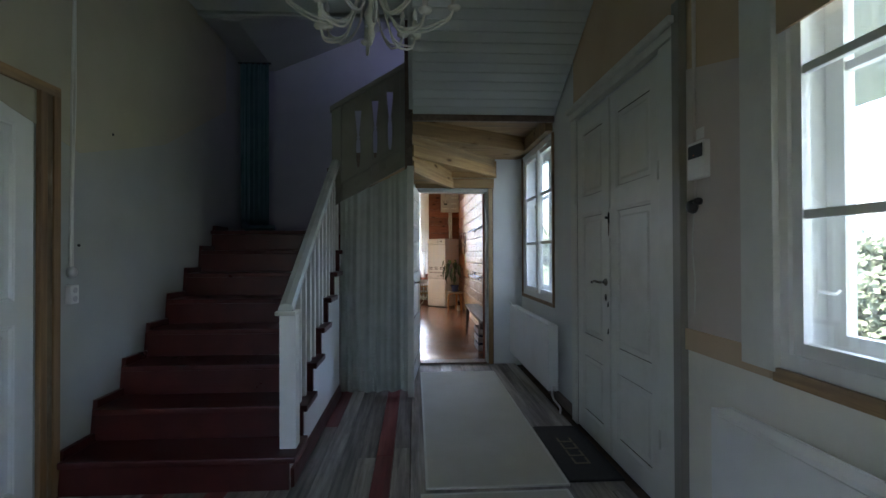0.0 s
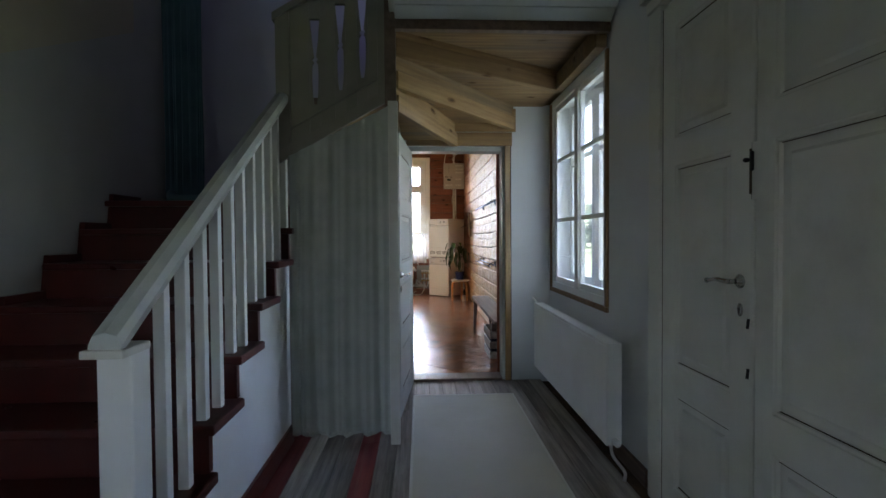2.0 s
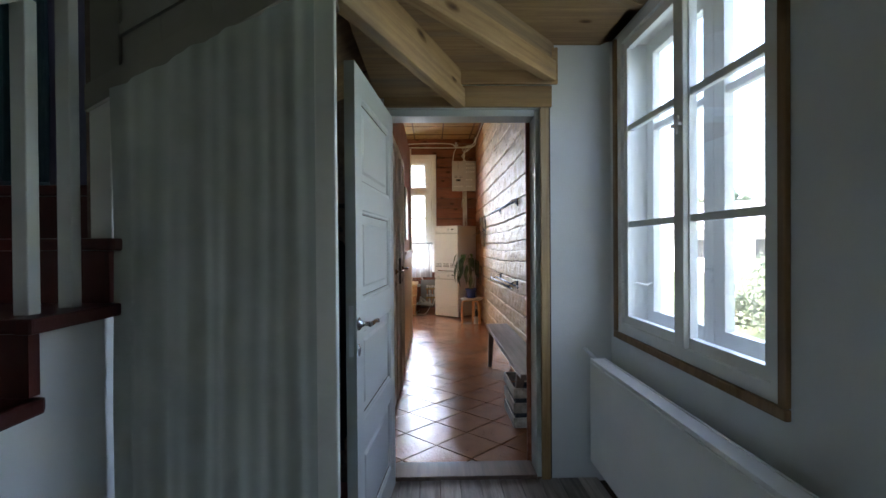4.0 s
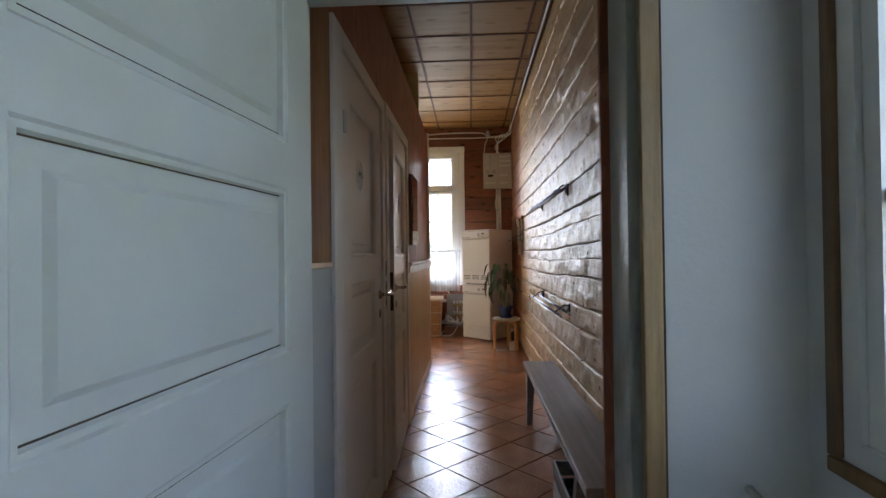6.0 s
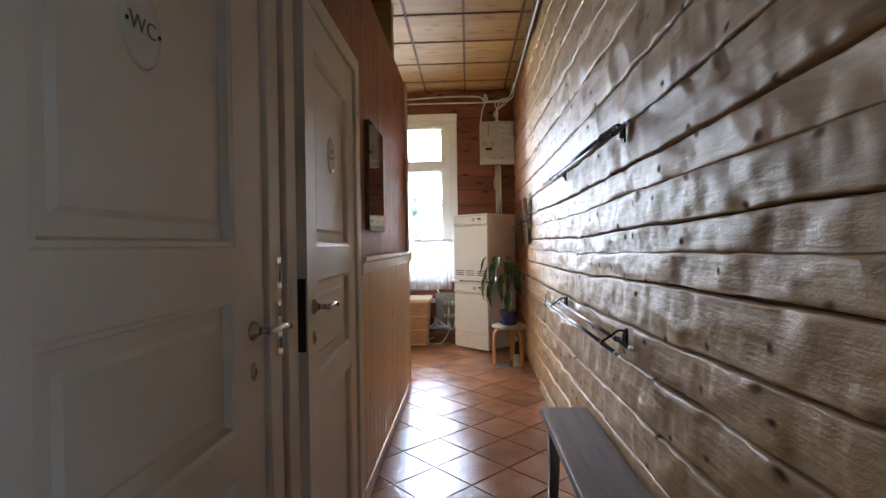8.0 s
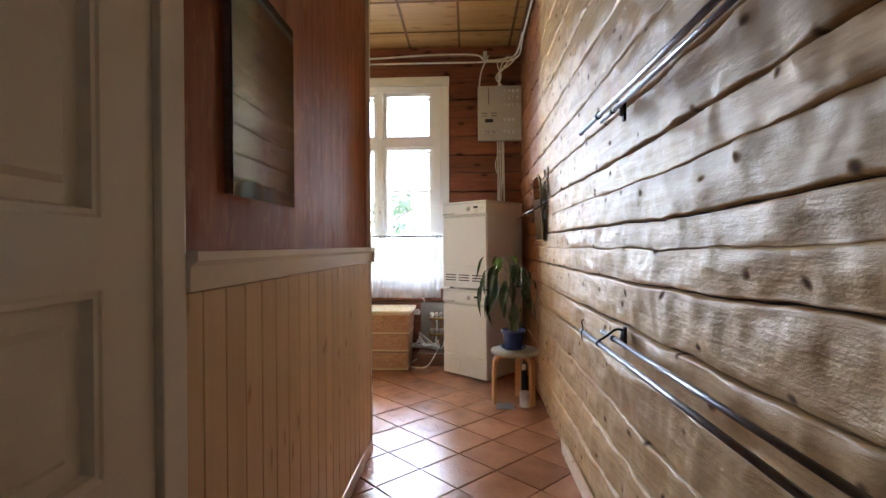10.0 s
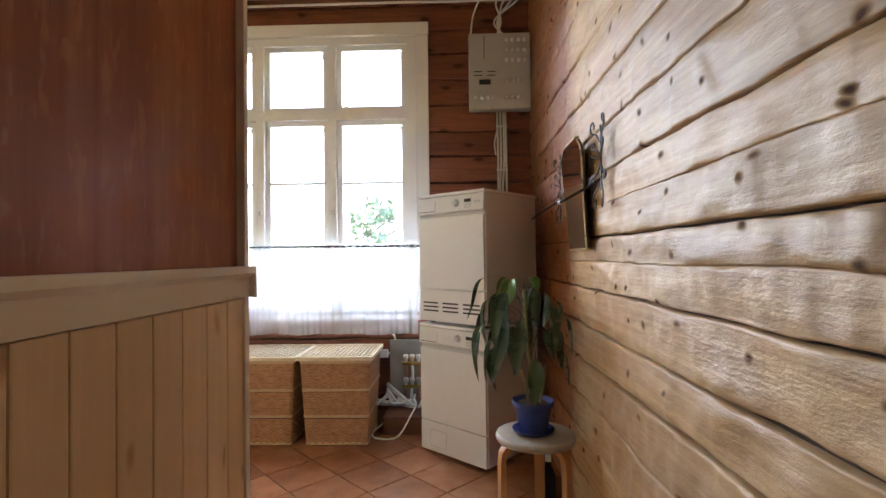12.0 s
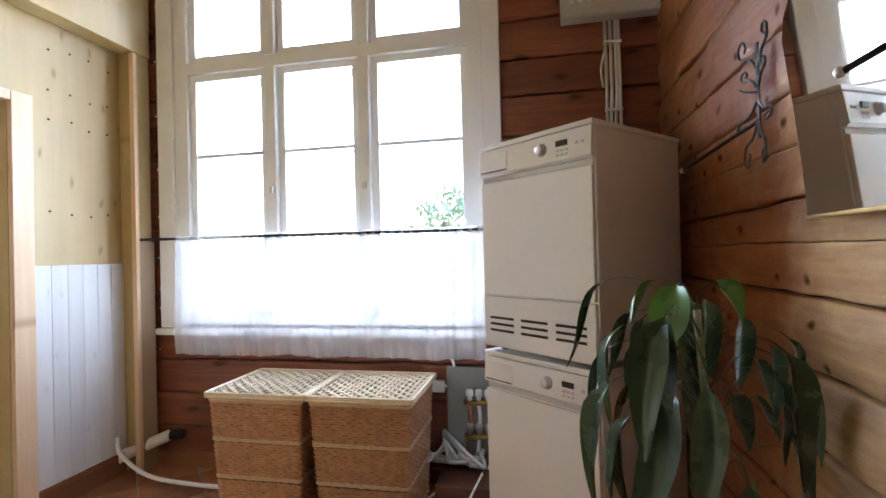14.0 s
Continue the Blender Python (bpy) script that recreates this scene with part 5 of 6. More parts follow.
# chandelier
ch = thing("chandelier", "white chandelier with many thin curved arms", "chandelier", pose(-0.16, 2.62, 2.41))
IVORY = surface("ivory_enamel", (0.60, 0.58, 0.50), (0.66, 0.64, 0.56), 10, rough=0.4, bump=0.05)
part("stem", lathe(bmesh.new(), [(0.002, -0.02), (0.012, 0.0), (0.02, 0.03), (0.012, 0.06), (0.03, 0.10), (0.035, 0.13), (0.015, 0.17), (0.012, 0.35), (0.03, 0.40), (0.012, 0.45), (0.008, 1.2), (0.05, 1.24), (0.055, 1.285)], 16), IVORY, ch, smooth=True)
for k in range(12):
    a = radians(30 * k + 10)
    R = 0.42 if k % 2 == 0 else 0.28
    dz = 0.10 if k % 2 == 0 else 0.0
    c, s = math.cos(a), math.sin(a)
    arm = bmesh.new()
    for lift in (0.0, 0.05):
        tube(arm, curved([(0.015 * c, 0.015 * s, 0.34 + lift), (0.10 * c, 0.10 * s, 0.12), (0.55 * R * c, 0.55 * R * s, 0.02 + dz * 0.4 + lift * 0.4), (0.9 * R * c, 0.9 * R * s, 0.03 + dz + lift * 0.3), (R * c, R * s, 0.10 + dz)], 6), 0.006, 7)
    am = part("arm", arm, IVORY, ch, smooth=True)
    part("candle_holder", lathe(bmesh.new(), [(0.004, -0.01), (0.03, 0.0), (0.034, 0.012), (0.014, 0.022), (0.013, 0.085), (0.011, 0.087)], 14, pose(R * c, R * s, 0.10 + dz)), IVORY, am, smooth=True)
    part("candle_bulb", lathe(bmesh.new(), [(0.008, 0), (0.014, 0.02), (0.013, 0.035), (0.003, 0.065)], 12, pose(R * c, R * s, 0.187 + dz)), PLASTIC, am, smooth=True)
# jackets in the closet
for k, (xx, yy, w) in enumerate(((-0.12, 5.42, 0.5), (-0.22, 5.62, 0.55), (-0.34, 5.85, 0.5))):
    jk = thing("jacket", "dark blue coat hanging in the closet", "coat", pose(xx, yy, 0, 0, 0, 78 + 9 * k), "coats in the closet")
    part("cloth", drape(-w / 2, w / 2, 0.5, 1.5, 0, 4, 0.05, 5.0 + k, lambda x, w=w: 1.52 - 0.35 * abs(x) / w, 40, 12), JACKET, jk, smooth=True)
    part("hanger", tube(bmesh.new(), [(-0.2, 0, 1.44), (0, 0, 1.53), (0.2, 0, 1.44)], 0.008, 6), BLACKIRON, jk)
rl = thing("closet_rail", "dark rail for coats in the closet", "rail")
part("bar", tube(bmesh.new(), [(-0.755, 5.6, 1.55), (-0.01, 5.6, 1.55)], 0.012, 8), BLACKIRON, rl)

# ---- things: corridor ----
setting("corridor_board_lower", boxed(0.0, 6.465, 0.0, 0.012, 6.742, 1.318, bevel=0.003), WALLWHITE, "dirty white plank beside the doorway")
setting("corridor_board_upper", boxed(0.0, 6.465, 1.339, 0.009, 6.742, 2.84), wood("scuffed_brown_plywood", (0.25, 0.10, 0.033), (0.12, 0.045, 0.014), "z", rough=0.5, knots=0.3, bump=0.3, grain=16, rugged=0.5, tone=0.0, stain=(0.42, 0.23, 0.085), amount=0.6, knot=(0.4, 0.2, 0.07), flat="x"), "scuffed brown stained board beside the doorway")
setting("corridor_board_trim", boxed(0.0, 6.465, 1.32, 0.016, 6.742, 1.338, bevel=0.003), WAINSCOT, "pale strip under the stained plywood")
setting("chair_rail", prism(bmesh.new(), [(0.0, 1.203), (0.028, 1.206), (0.03, 1.262), (0.046, 1.275), (0.046, 1.295), (0.0, 1.295)], 8.937, 10.965), RAILWOOD, "pale painted chair rail")
setting("chair_rail_end", boxed(-0.1, 10.966, 1.203, 0.046, 10.984, 1.295, bevel=0.003), RAILWOOD, "end of the chair rail")
setting("partition_end", boxed(-0.095, 10.951, 0.0, 0.024, 10.978, 2.85, bevel=0.003), RAILWOOD, "pale end board of the partition")
setting("baseboard_left", boxed(0.0, 8.94, 0.004, 0.024, 10.963, 0.084, bevel=0.006), RAILWOOD, "pale baseboard below the wainscot")
setting("baseboard_log_wall", boxed(1.215, 6.47, 0.003, 1.236, 11.0, 0.085, bevel=0.006), WAINSCOT, "low pine baseboard along the log wall")

lm = thing("wall_mirror", "tall frameless mirror hung on the stained partition", "mirror", pose(0.0, 9.14, 1.44, 0, 0, 90))
part("backing", boxed(0.004, -0.022, 0.004, 0.446, -0.001, 0.616), DARKWOOD, lm)
part("mirror_glass", boxed(0, -0.028, 0, 0.45, -0.0225, 0.62, bevel=0.0015), DIMMIRROR, lm, "dim reflecting glass")

bn = thing("bench", "long narrow dark worn wooden bench with splayed legs", "bench")
part("seat", boxed(0.965, 6.92, 0.39, 1.225, 9.225, 0.43, bevel=0.008), DARKWOOD, bn)
for yy, sy in ((7.12, -1), (8.98, 1)):
    for xx, sx in ((1.0, -1), (1.19, 1)):
        lg = bmesh.new()
        a, b = Vector((xx, yy, 0.395)), Vector((xx + 0.028 * sx, yy - 0.09 * sy, 0.002))
        d = (b - a)
        vs = []
        for p, w in ((a, 0.03), (b, 0.02)):
            vs.append([lg.verts.new(p + Vector(q) * w) for q in ((-1, -1, 0), (1, -1, 0), (1, 1, 0), (-1, 1, 0))])
        for i in range(4):
            lg.faces.new((vs[0][i], vs[0][(i + 1) % 4], vs[1][(i + 1) % 4], vs[1][i]))
        lg.faces.new(vs[0]), lg.faces.new(vs[1][::-1])
        part("leg", lg, DARKWOOD, bn)
cr = thing("crate", "grey slatted crate filled with dark things below the bench", "crate", pose(0.93, 7.02, 0.004))
for z in (0.0, 0.11, 0.22):
    for a in ((0, 0, z, 0.27, 0.012, z + 0.075), (0, 0.47, z, 0.27, 0.482, z + 0.075), (0, 0.012, z, 0.012, 0.47, z + 0.075), (0.258, 0.012, z, 0.27, 0.47, z + 0.075)):
        part("slat", boxed(*a, bevel=0.002), GREYPLANK, cr)
part("bottom", boxed(0.0125, 0.0125, 0.0, 0.2575, 0.4695, 0.012), GREYPLANK, cr)
cn = bmesh.new()
for k in range(5):
    box(cn, 0.02, 0.02 + 0.09 * k, 0.013, 0.25, 0.10 + 0.09 * k, 0.20 + 0.03 * random.random(), bevel=0.006)
part("contents", cn, JACKET, cr, "dark folded things")


def dry_rack(z, hooks, label):
    """Two steel tubes one before the other, held by bent iron brackets on the log wall."""
    top = thing("drying_rack", label, "rack", pose(0, 0, z), "drying racks on the log wall")
    for off, zz, end in ((1.135, 0.0, 10.08), (1.19, 0.02, 9.95)):
        part("rod", tube(bmesh.new(), [(off, 8.36, zz), (off, end, zz)], 0.0088, 12), RODSTEEL, top, smooth=True)
        for yy in (8.36, end):
            part("end_cap", tube(bmesh.new(), [(off, yy - 0.006, zz), (off, yy + 0.006, zz)], 0.0102, 12), PLASTIC if hooks else RODSTEEL, top, smooth=True)
    for yy in (8.55, 9.80):
        sc = bmesh.new()
        tube(sc, curved([(1.236, yy, 0.05), (1.20, yy, 0.055), (1.165, yy, 0.03), (1.132, yy, 0.010)], 4), 0.0048, 7)
        box(sc, 1.228, yy - 0.012, -0.02, 1.238, yy + 0.012, 0.065, bevel=0.002)
        part("bracket", sc, BLACKIRON, top)
        part("bracket_tail", tube(bmesh.new(), [(1.222, yy, 0.05), (1.222, yy, 0.0)], 0.008, 10), RODSTEEL, top, smooth=True)
        part("clamp", tube(bmesh.new(), [(1.135, yy - 0.012, 0.0), (1.135, yy + 0.012, 0.0)], 0.0115, 12), BLACKIRON, top, smooth=True)
        part("clamp", tube(bmesh.new(), [(1.19, yy - 0.012, 0.02), (1.19, yy + 0.012, 0.02)], 0.0115, 12), BLACKIRON, top, smooth=True)
    if hooks:
        for yy in (10.03,):
            part("wire_hook", tube(bmesh.new(), curved([(1.135, yy + 0.02, 0.055), (1.133, yy + 0.045, 0.04), (1.133, yy + 0.02, 0.015), (1.121, yy, 0.0), (1.128, yy + 0.01, -0.03), (1.133, yy + 0.035, -0.038), (1.133, yy + 0.045, -0.02)], 5), 0.0026, 6), BLACKIRON, top, smooth=True)
    return top


dry_rack(1.795, False, "grey steel two-tube drying rack high on the log wall")
dry_rack(0.925, True, "grey steel two-tube drying rack with wire hooks on the log wall")
hk = thing("coat_hook", "black wrought iron double coat hook on the log wall", "coat hook", pose(1.235, 7.05, 1.735))
for s in (-1, 1):
    part("hook", tube(bmesh.new(), curved([(0, 0, 0.13), (-0.02, 0.05 * s, 0.085), (-0.03, 0.12 * s, 0.085), (-0.05, 0.19 * s, 0.12), (-0.05, 0.2 * s, 0.15)], 6), 0.0065, 8, 0.0045), BLACKIRON, hk, smooth=True)
part("hook", tube(bmesh.new(), curved([(-0.004, 0, 0.1), (-0.012, 0.0, 0.03), (-0.035, 0.0, 0.0), (-0.062, 0.0, 0.012), (-0.058, 0, 0.034)], 6), 0.0065, 8, 0.0045), BLACKIRON, hk, smooth=True)
part("back_plate", boxed(-0.006, -0.014, 0.03, 0.01, 0.014, 0.16, bevel=0.003), BLACKIRON, hk)

# mirror and scrolled hooks on the log wall
def mirror_outline(k):
    pts = [(-0.155 * k, 0.0), (0.155 * k, 0.0)]
    for i in range(9):
        f = i / 8
        pts.append((0.155 * k + 0.035 * k * f ** 1.5, 0.04 + 0.36 * f))
    pts += [(0.175 * k, 0.45), (0.13 * k, 0.49), (0.0, 0.505), (-0.13 * k, 0.49), (-0.175 * k, 0.45)]
    for i in range(8, -1, -1):
        f = i / 8
        pts.append((-0.155 * k - 0.035 * k * f ** 1.5, 0.04 + 0.36 * f))
    return pts


rm = thing("shaped_mirror", "small shaped mirror with gold end trims tilted off the log wall", "mirror", pose(1.226, 11.85, 1.345, 0, 0, -90) @ pose(0, 0, 0, 3.5))
part("backing", prism(bmesh.new(), [(x * 0.97, z) for x, z in mirror_outline(1)], -0.012, 0.0), BLACKIRON, rm, "black backing")
part("mirror_glass", prism(bmesh.new(), mirror_outline(1), -0.019, -0.0125), MIRROR, rm, "reflecting bevelled glass")
part("end_trim", boxed(-0.16, -0.022, -0.006, 0.16, 0.0, 0.004, bevel=0.003), BRASS, rm, "narrow gold trim")
part("end_trim", boxed(-0.12, -0.022, 0.496, 0.12, 0.0, 0.505, bevel=0.003), BRASS, rm, "narrow gold trim")


def scroll_hook(y, out, run_y):
    """A scrolled bracket whose arm ends so far from the wall and along it."""
    top = thing("scroll_hook", "black wrought iron scrolled wall bracket", "bracket", pose(1.232, y, 1.545), "scrolled brackets beside the mirror")
    part("stem", boxed(-0.013, -0.008, 0.03, -0.008, 0.008, 0.29, bevel=0.002), BLACKIRON, top)
    part("twig", tube(bmesh.new(), curved([(-0.014, 0.0, 0.155), (-0.03, 0.03, 0.165), (-0.035, 0.06, 0.18)], 5), 0.003, 6), BLACKIRON, top, smooth=True)
    for s in (-1, 1):
        for z, reach, drop in ((0.245, 0.09, 0.055), (0.19, 0.075, 0.03), (0.11, 0.105, -0.035), (0.055, 0.065, -0.075)):
            sgn = 1 if drop > 0 else -1
            ctrl = [(-0.012, 0.004 * s, z - sgn * 0.02), (-0.016, 0.45 * reach * s, z + 0.25 * drop), (-0.022, 0.95 * reach * s, z + 0.55 * drop), (-0.024, reach * s, z + 1.1 * drop), (-0.022, 0.72 * reach * s, z + 1.3 * drop), (-0.02, 0.6 * reach * s, z + 0.95 * drop), (-0.018, 0.74 * reach * s, z + 0.78 * drop)]
            part("scroll", tube(bmesh.new(), curved(ctrl, 5), 0.0042, 7, 0.003), WORNIRON, top, smooth=True)
    part("arm", tube(bmesh.new(), curved([(-0.008, 0, 0.078), (-0.05, 0.5 * run_y - 0.02, 0.05), (-out, run_y, -0.003)], 6), 0.006, 8), BLACKIRON, top, "thin iron arm reaching into the room", smooth=True)
    part("tip", lathe(bmesh.new(), [(0.003, -0.004), (0.0085, 0.0), (0.009, 0.008), (0.003, 0.013)], 12, pose(-out, run_y, -0.003, -90, 0, 30)), STEEL, top, "pale arm tip", smooth=True)
    return top


scroll_hook(11.50, 0.145, 0.135)
scroll_hook(12.27, 0.125, 0.30)

# ---- things: laundry ----
def appliance(m, label, top_vent, name):
    """A front-panelled machine, x along its front, y into it."""
    W, D, H = 0.565, 0.58, 0.845
    top = thing(name, label, "washing machine" if name == "washing_machine" else "dryer", m)
    part("body", boxed(0, 0.012, 0.018, W, D, H, bevel=0.006), ENAMEL, top)
    part("top_plate", boxed(-0.003, -0.006, H + 0.0005, W + 0.003, D + 0.004, H + 0.02, bevel=0.005), ENAMEL, top)
    part("control_panel", prism(bmesh.new(), [(0.0, H - 0.115), (-0.012, H - 0.105), (-0.006, H - 0.004), (0.011, H - 0.001), (0.011, H - 0.115)], 0.0, W, prism_swap), ENAMEL, top)
    cp = top.children[-1]
    part("drawer", boxed(0.006, -0.0135, H - 0.094, 0.165, -0.0095, H - 0.022, bevel=0.002), ENAMEL, cp)
    part("drawer_grip", boxed(0.012, -0.0145, H - 0.098, 0.16, -0.009, H - 0.0945), DARK, cp)
    part("knob", lathe(bmesh.new(), [(0.024, 0), (0.025, 0.006), (0.019, 0.010), (0.018, 0.022), (0.014, 0.025), (0.002, 0.025)], 22, pose(0.345, -0.008, H - 0.055, 90)), STEEL, cp, "silvery programme knob", smooth=True)
    part("display", boxed(0.415, -0.0135, H - 0.055, 0.465, -0.0085, H - 0.035), DARK, cp, "small dark display")
    for k in range(3):
        for r in (0, 1):
            part("button", boxed(0.415 + 0.02 * k, -0.0135, H - 0.075 - 0.016 * r, 0.427 + 0.02 * k, -0.0095, H - 0.067 - 0.016 * r, bevel=0.001), ENAMELGREY, cp)
    part("button", boxed(0.50, -0.0135, H - 0.06, 0.512, -0.0095, H - 0.05, bevel=0.001), ENAMELGREY, cp)
    part("button", boxed(0.525, -0.0135, H - 0.06, 0.537, -0.0095, H - 0.05, bevel=0.001), ENAMELGREY, cp)
    part("groove", boxed(0.004, 0.006, H - 0.135, W - 0.004, 0.0115, H - 0.118), ENAMELGREY, top)
    z0 = 0.235 if top_vent else 0.22
    part("door", boxed(0.004, -0.006, z0, W - 0.004, 0.0115, H - 0.14, bevel=0.004), ENAMEL, top, "flush white front door")
    part("plinth", boxed(0.004, -0.006, 0.02, W - 0.004, 0.0115, z0 - 0.006, bevel=0.004), ENAMEL, top)
    pl = top.children[-1]
    if top_vent:
        for k in range(3):
            for r in range(3):
                part("vent_slot", boxed(0.04 + 0.175 * k, -0.0075, 0.085 + 0.026 * r, 0.175 + 0.175 * k, -0.0058, 0.095 + 0.026 * r), DARK, pl)
    else:
        fl = wall_with_holes(bmesh.new(), "y", -0.0075, -0.0061, 0.09, 0.235, 0.055, 0.165, [(0.094, 0.231, 0.059, 0.161)])
        part("filter_flap", fl, ENAMELGREY, pl)
    for x in (0.05, W - 0.05):
        for y in (0.07, D - 0.06):
            part("foot", lathe(bmesh.new(), [(0.02, 0), (0.02, 0.012), (0.012, 0.0195)], 12, pose(x, y, 0)), DARK, top)
    return top


front = math.degrees(math.atan2(12.53 - 12.90, 0.815 - 0.39))
stack = pose(0.388, 12.902, 0.003, 0, 0, front)
appliance(stack, "white washing machine standing in the corner under a dryer", False, "washing_machine")
appliance(stack @ pose(0, 0, 0.8665), "white tumble dryer stacked on the washing machine", True, "tumble_dryer")


def basket(x0, x1, y0, y1, label):
    """A tall square laundry basket of woven cane with a hinged lid."""
    cx, cy, w, d, H = (x0 + x1) / 2, (y0 + y1) / 2, (x1 - x0) / 2, (y1 - y0) / 2, 0.592
    top = thing("laundry_basket", label, "basket", pose(cx, cy, 0.003), "laundry baskets below the window")

    def loop(z, k, grow=0.0, wave=0.0, ph=0.0, n=18):
        s = 0.89 + 0.13 * z / H + grow
        pts = []
        for e in range(4):
            for i in range(n):
                t = -1 + 2 * i / n
                u = [(t, -1), (1, t), (-t, 1), (-1, -t)][e]
                ww = 1 + wave * (1 if (i + ph) % 2 else -1)
                r = Vector((u[0] * w * s, u[1] * d * s, z))
                nrm = [(0, -1), (1, 0), (0, 1), (-1, 0)][e]
                pts.append((r.x + nrm[0] * (ww - 1), r.y + nrm[1] * (ww - 1), z + 0.0015 * random.uniform(-1, 1)))
        return pts

    def closed_tube(bm, pts, r, segs=5):
        n = len(pts)
        rings = []
        for i in range(n):
            p = Vector(pts[i])
            dr = (Vector(pts[(i + 1) % n]) - Vector(pts[i - 1])).normalized()
            up = Vector((0, 0, 1))
            sd = dr.cross(up).normalized()
            rings.append([bm.verts.new(p + r * (math.cos(2 * math.pi * k / segs) * sd + math.sin(2 * math.pi * k / segs) * up)) for k in range(segs)])
        for i in range(n):
            a, b = rings[i], rings[(i + 1) % n]
            for k in range(segs):
                bm.faces.new((a[k], a[(k + 1) % segs], b[(k + 1) % segs], b[k]))

    weave = bmesh.new()
    zs = []
    z = 0.02
    k = 0
    while z < H - 0.012:
        if not any(abs(z - b) < 0.014 for b in (0.205, 0.39)):
            closed_tube(weave, loop(z, 0, 0, 0.0035, k), 0.0062)
        z += 0.0126
        k += 1
    tagged(part("weave", weave, WICKER, top, "woven honey-coloured cane", smooth=True), kind="stuff")
    inner_ = bmesh.new()
    lo, hi = 0.87, 1.0
    ring = [[inner_.verts.new((sx * w * s, sy * d * s, zz)) for sx, sy in ((-1, -1), (1, -1), (1, 1), (-1, 1))] for s, zz in ((lo, 0.004), (hi, H))]
    for i in range(4):
        inner_.faces.new((ring[0][i], ring[0][(i + 1) % 4], ring[1][(i + 1) % 4], ring[1][i]))
    inner_.faces.new(ring[0])
    part("lining", inner_, DARKWOOD, top)
    for zb in (0.012, 0.205, 0.39, H - 0.006):
        bm = bmesh.new()
        closed_tube(bm, loop(zb, 0, 0.012, 0.003, 0), 0.0065)
        closed_tube(bm, loop(zb + 0.009, 0, 0.012, 0.003, 1), 0.0045)
        part("braid", bm, WICKERROPE, top, "pale braided band", smooth=True)
    lid = bmesh.new()
    W2, D2 = w * 1.10, d * 1.08
    n = 18
    for i in range(n + 1):
        x = -W2 + 2 * W2 * i / n
        tube(lid, [(x, -D2, H + 0.022), (x, -D2 * 0.3, H + 0.026 + 0.003 * (i % 2)), (x, D2 * 0.3, H + 0.026 + 0.003 * ((i + 1) % 2)), (x, D2, H + 0.022)], 0.0045, 5)
    for j in range(17):
        y = -D2 + 2 * D2 * j / 16
        tube(lid, [(-W2 + 2 * W2 * i / 15, y, H + 0.026 + 0.005 * (1 if (i + j) % 2 else -1)) for i in range(16)], 0.0065, 5)
    lp = tagged(part("lid", lid, WICKERPALE, top, "pale woven lid", smooth=True), kind="stuff")
    lb = bmesh.new()
    for zz in (0.014, 0.024, 0.032):
        closed_tube(lb, [(u * W2, v * D2, H + zz) for u, v in [(-1 + 2 * i / 20, -1) for i in range(20)] + [(1, -1 + 2 * i / 20) for i in range(20)] + [(1 - 2 * i / 20, 1) for i in range(20)] + [(-1, 1 - 2 * i / 20) for i in range(20)]], 0.0075)
    part("lid_rim", lb, WICKERPALE, lp, smooth=True)
    return top


basket(-0.985, -0.515, 12.945, 13.40, "woven honey-coloured cane laundry basket with a pale lid")
basket(-0.452, 0.022, 12.945, 13.40, "woven honey-coloured cane laundry basket with a pale lid")

fb = thing("fuse_box", "old grey-white fuse box with screw fuses on the log wall", "fuse box", pose(0.757, 13.475, 2.475))
part("housing", boxed(0, -0.085, 0, 0.485, 0.0, 0.605, bevel=0.008), FUSEGREY, fb)
part("cover", boxed(0.004, -0.092, 0.004, 0.481, -0.0855, 0.601, bevel=0.004), FUSEGREY, fb)
for r, n, x0 in ((0.545, 4, 0.30), (0.465, 4, 0.30), (0.385, 4, 0.30), (0.225, 3, 0.30), (0.09, 3, 0.30), (0.09, 4, 0.055)):
    for k in range(n):
        part("fuse", lathe(bmesh.new(), [(0.018, 0), (0.018, 0.006), (0.012, 0.008), (0.011, 0.024), (0.002, 0.026)], 14, pose(x0 + 0.046 * k, -0.092, r, 90)), PLASTIC, fb, "white porcelain screw fuse", smooth=True)
for x, z, w, h in ((0.118, 0.40, 0.006, 0.18), (0.04, 0.295, 0.065, 0.007), (0.04, 0.265, 0.065, 0.007), (0.145, 0.295, 0.065, 0.007), (0.145, 0.265, 0.065, 0.007), (0.08, 0.195, 0.09, 0.04)):
    part("slot", boxed(x, -0.0935, z, x + w, -0.092, z + h), DARK, fb)
cb_ = thing("cable_bundle", "bundle of white cables between the fuse box and the ceiling", "cables")
for k, (x, x2) in enumerate(((0.98, 0.99), (1.005, 1.0), (1.03, 1.02), (1.045, 1.06))):
    part("wire", tube(bmesh.new(), [(x, 13.455, 2.47), (x + 0.004, 13.452, 2.1), (x2 - 0.01, 13.455, 1.74)], 0.009, 7), PLASTIC, cb_, smooth=True)
    part("wire", tube(bmesh.new(), curved([(x, 13.45, 3.08), (x - 0.04 * (k - 1), 13.44, 3.2), (x + 0.03 * k, 13.42, 3.34), (1.1 + 0.03 * k, 13.38, 3.40)], 5), 0.008, 7), PLASTIC, cb_, smooth=True)
part("wire", tube(bmesh.new(), curved([(0.98, 13.45, 2.33), (0.955, 13.44, 2.22), (0.965, 13.445, 2.12)], 5), 0.006, 6), PLASTIC, cb_, smooth=True)
for z in (2.35, 2.0):
    part("clip", boxed(0.97, 13.44, z, 1.06, 13.47, z + 0.012, bevel=0.003), PLASTIC, cb_)
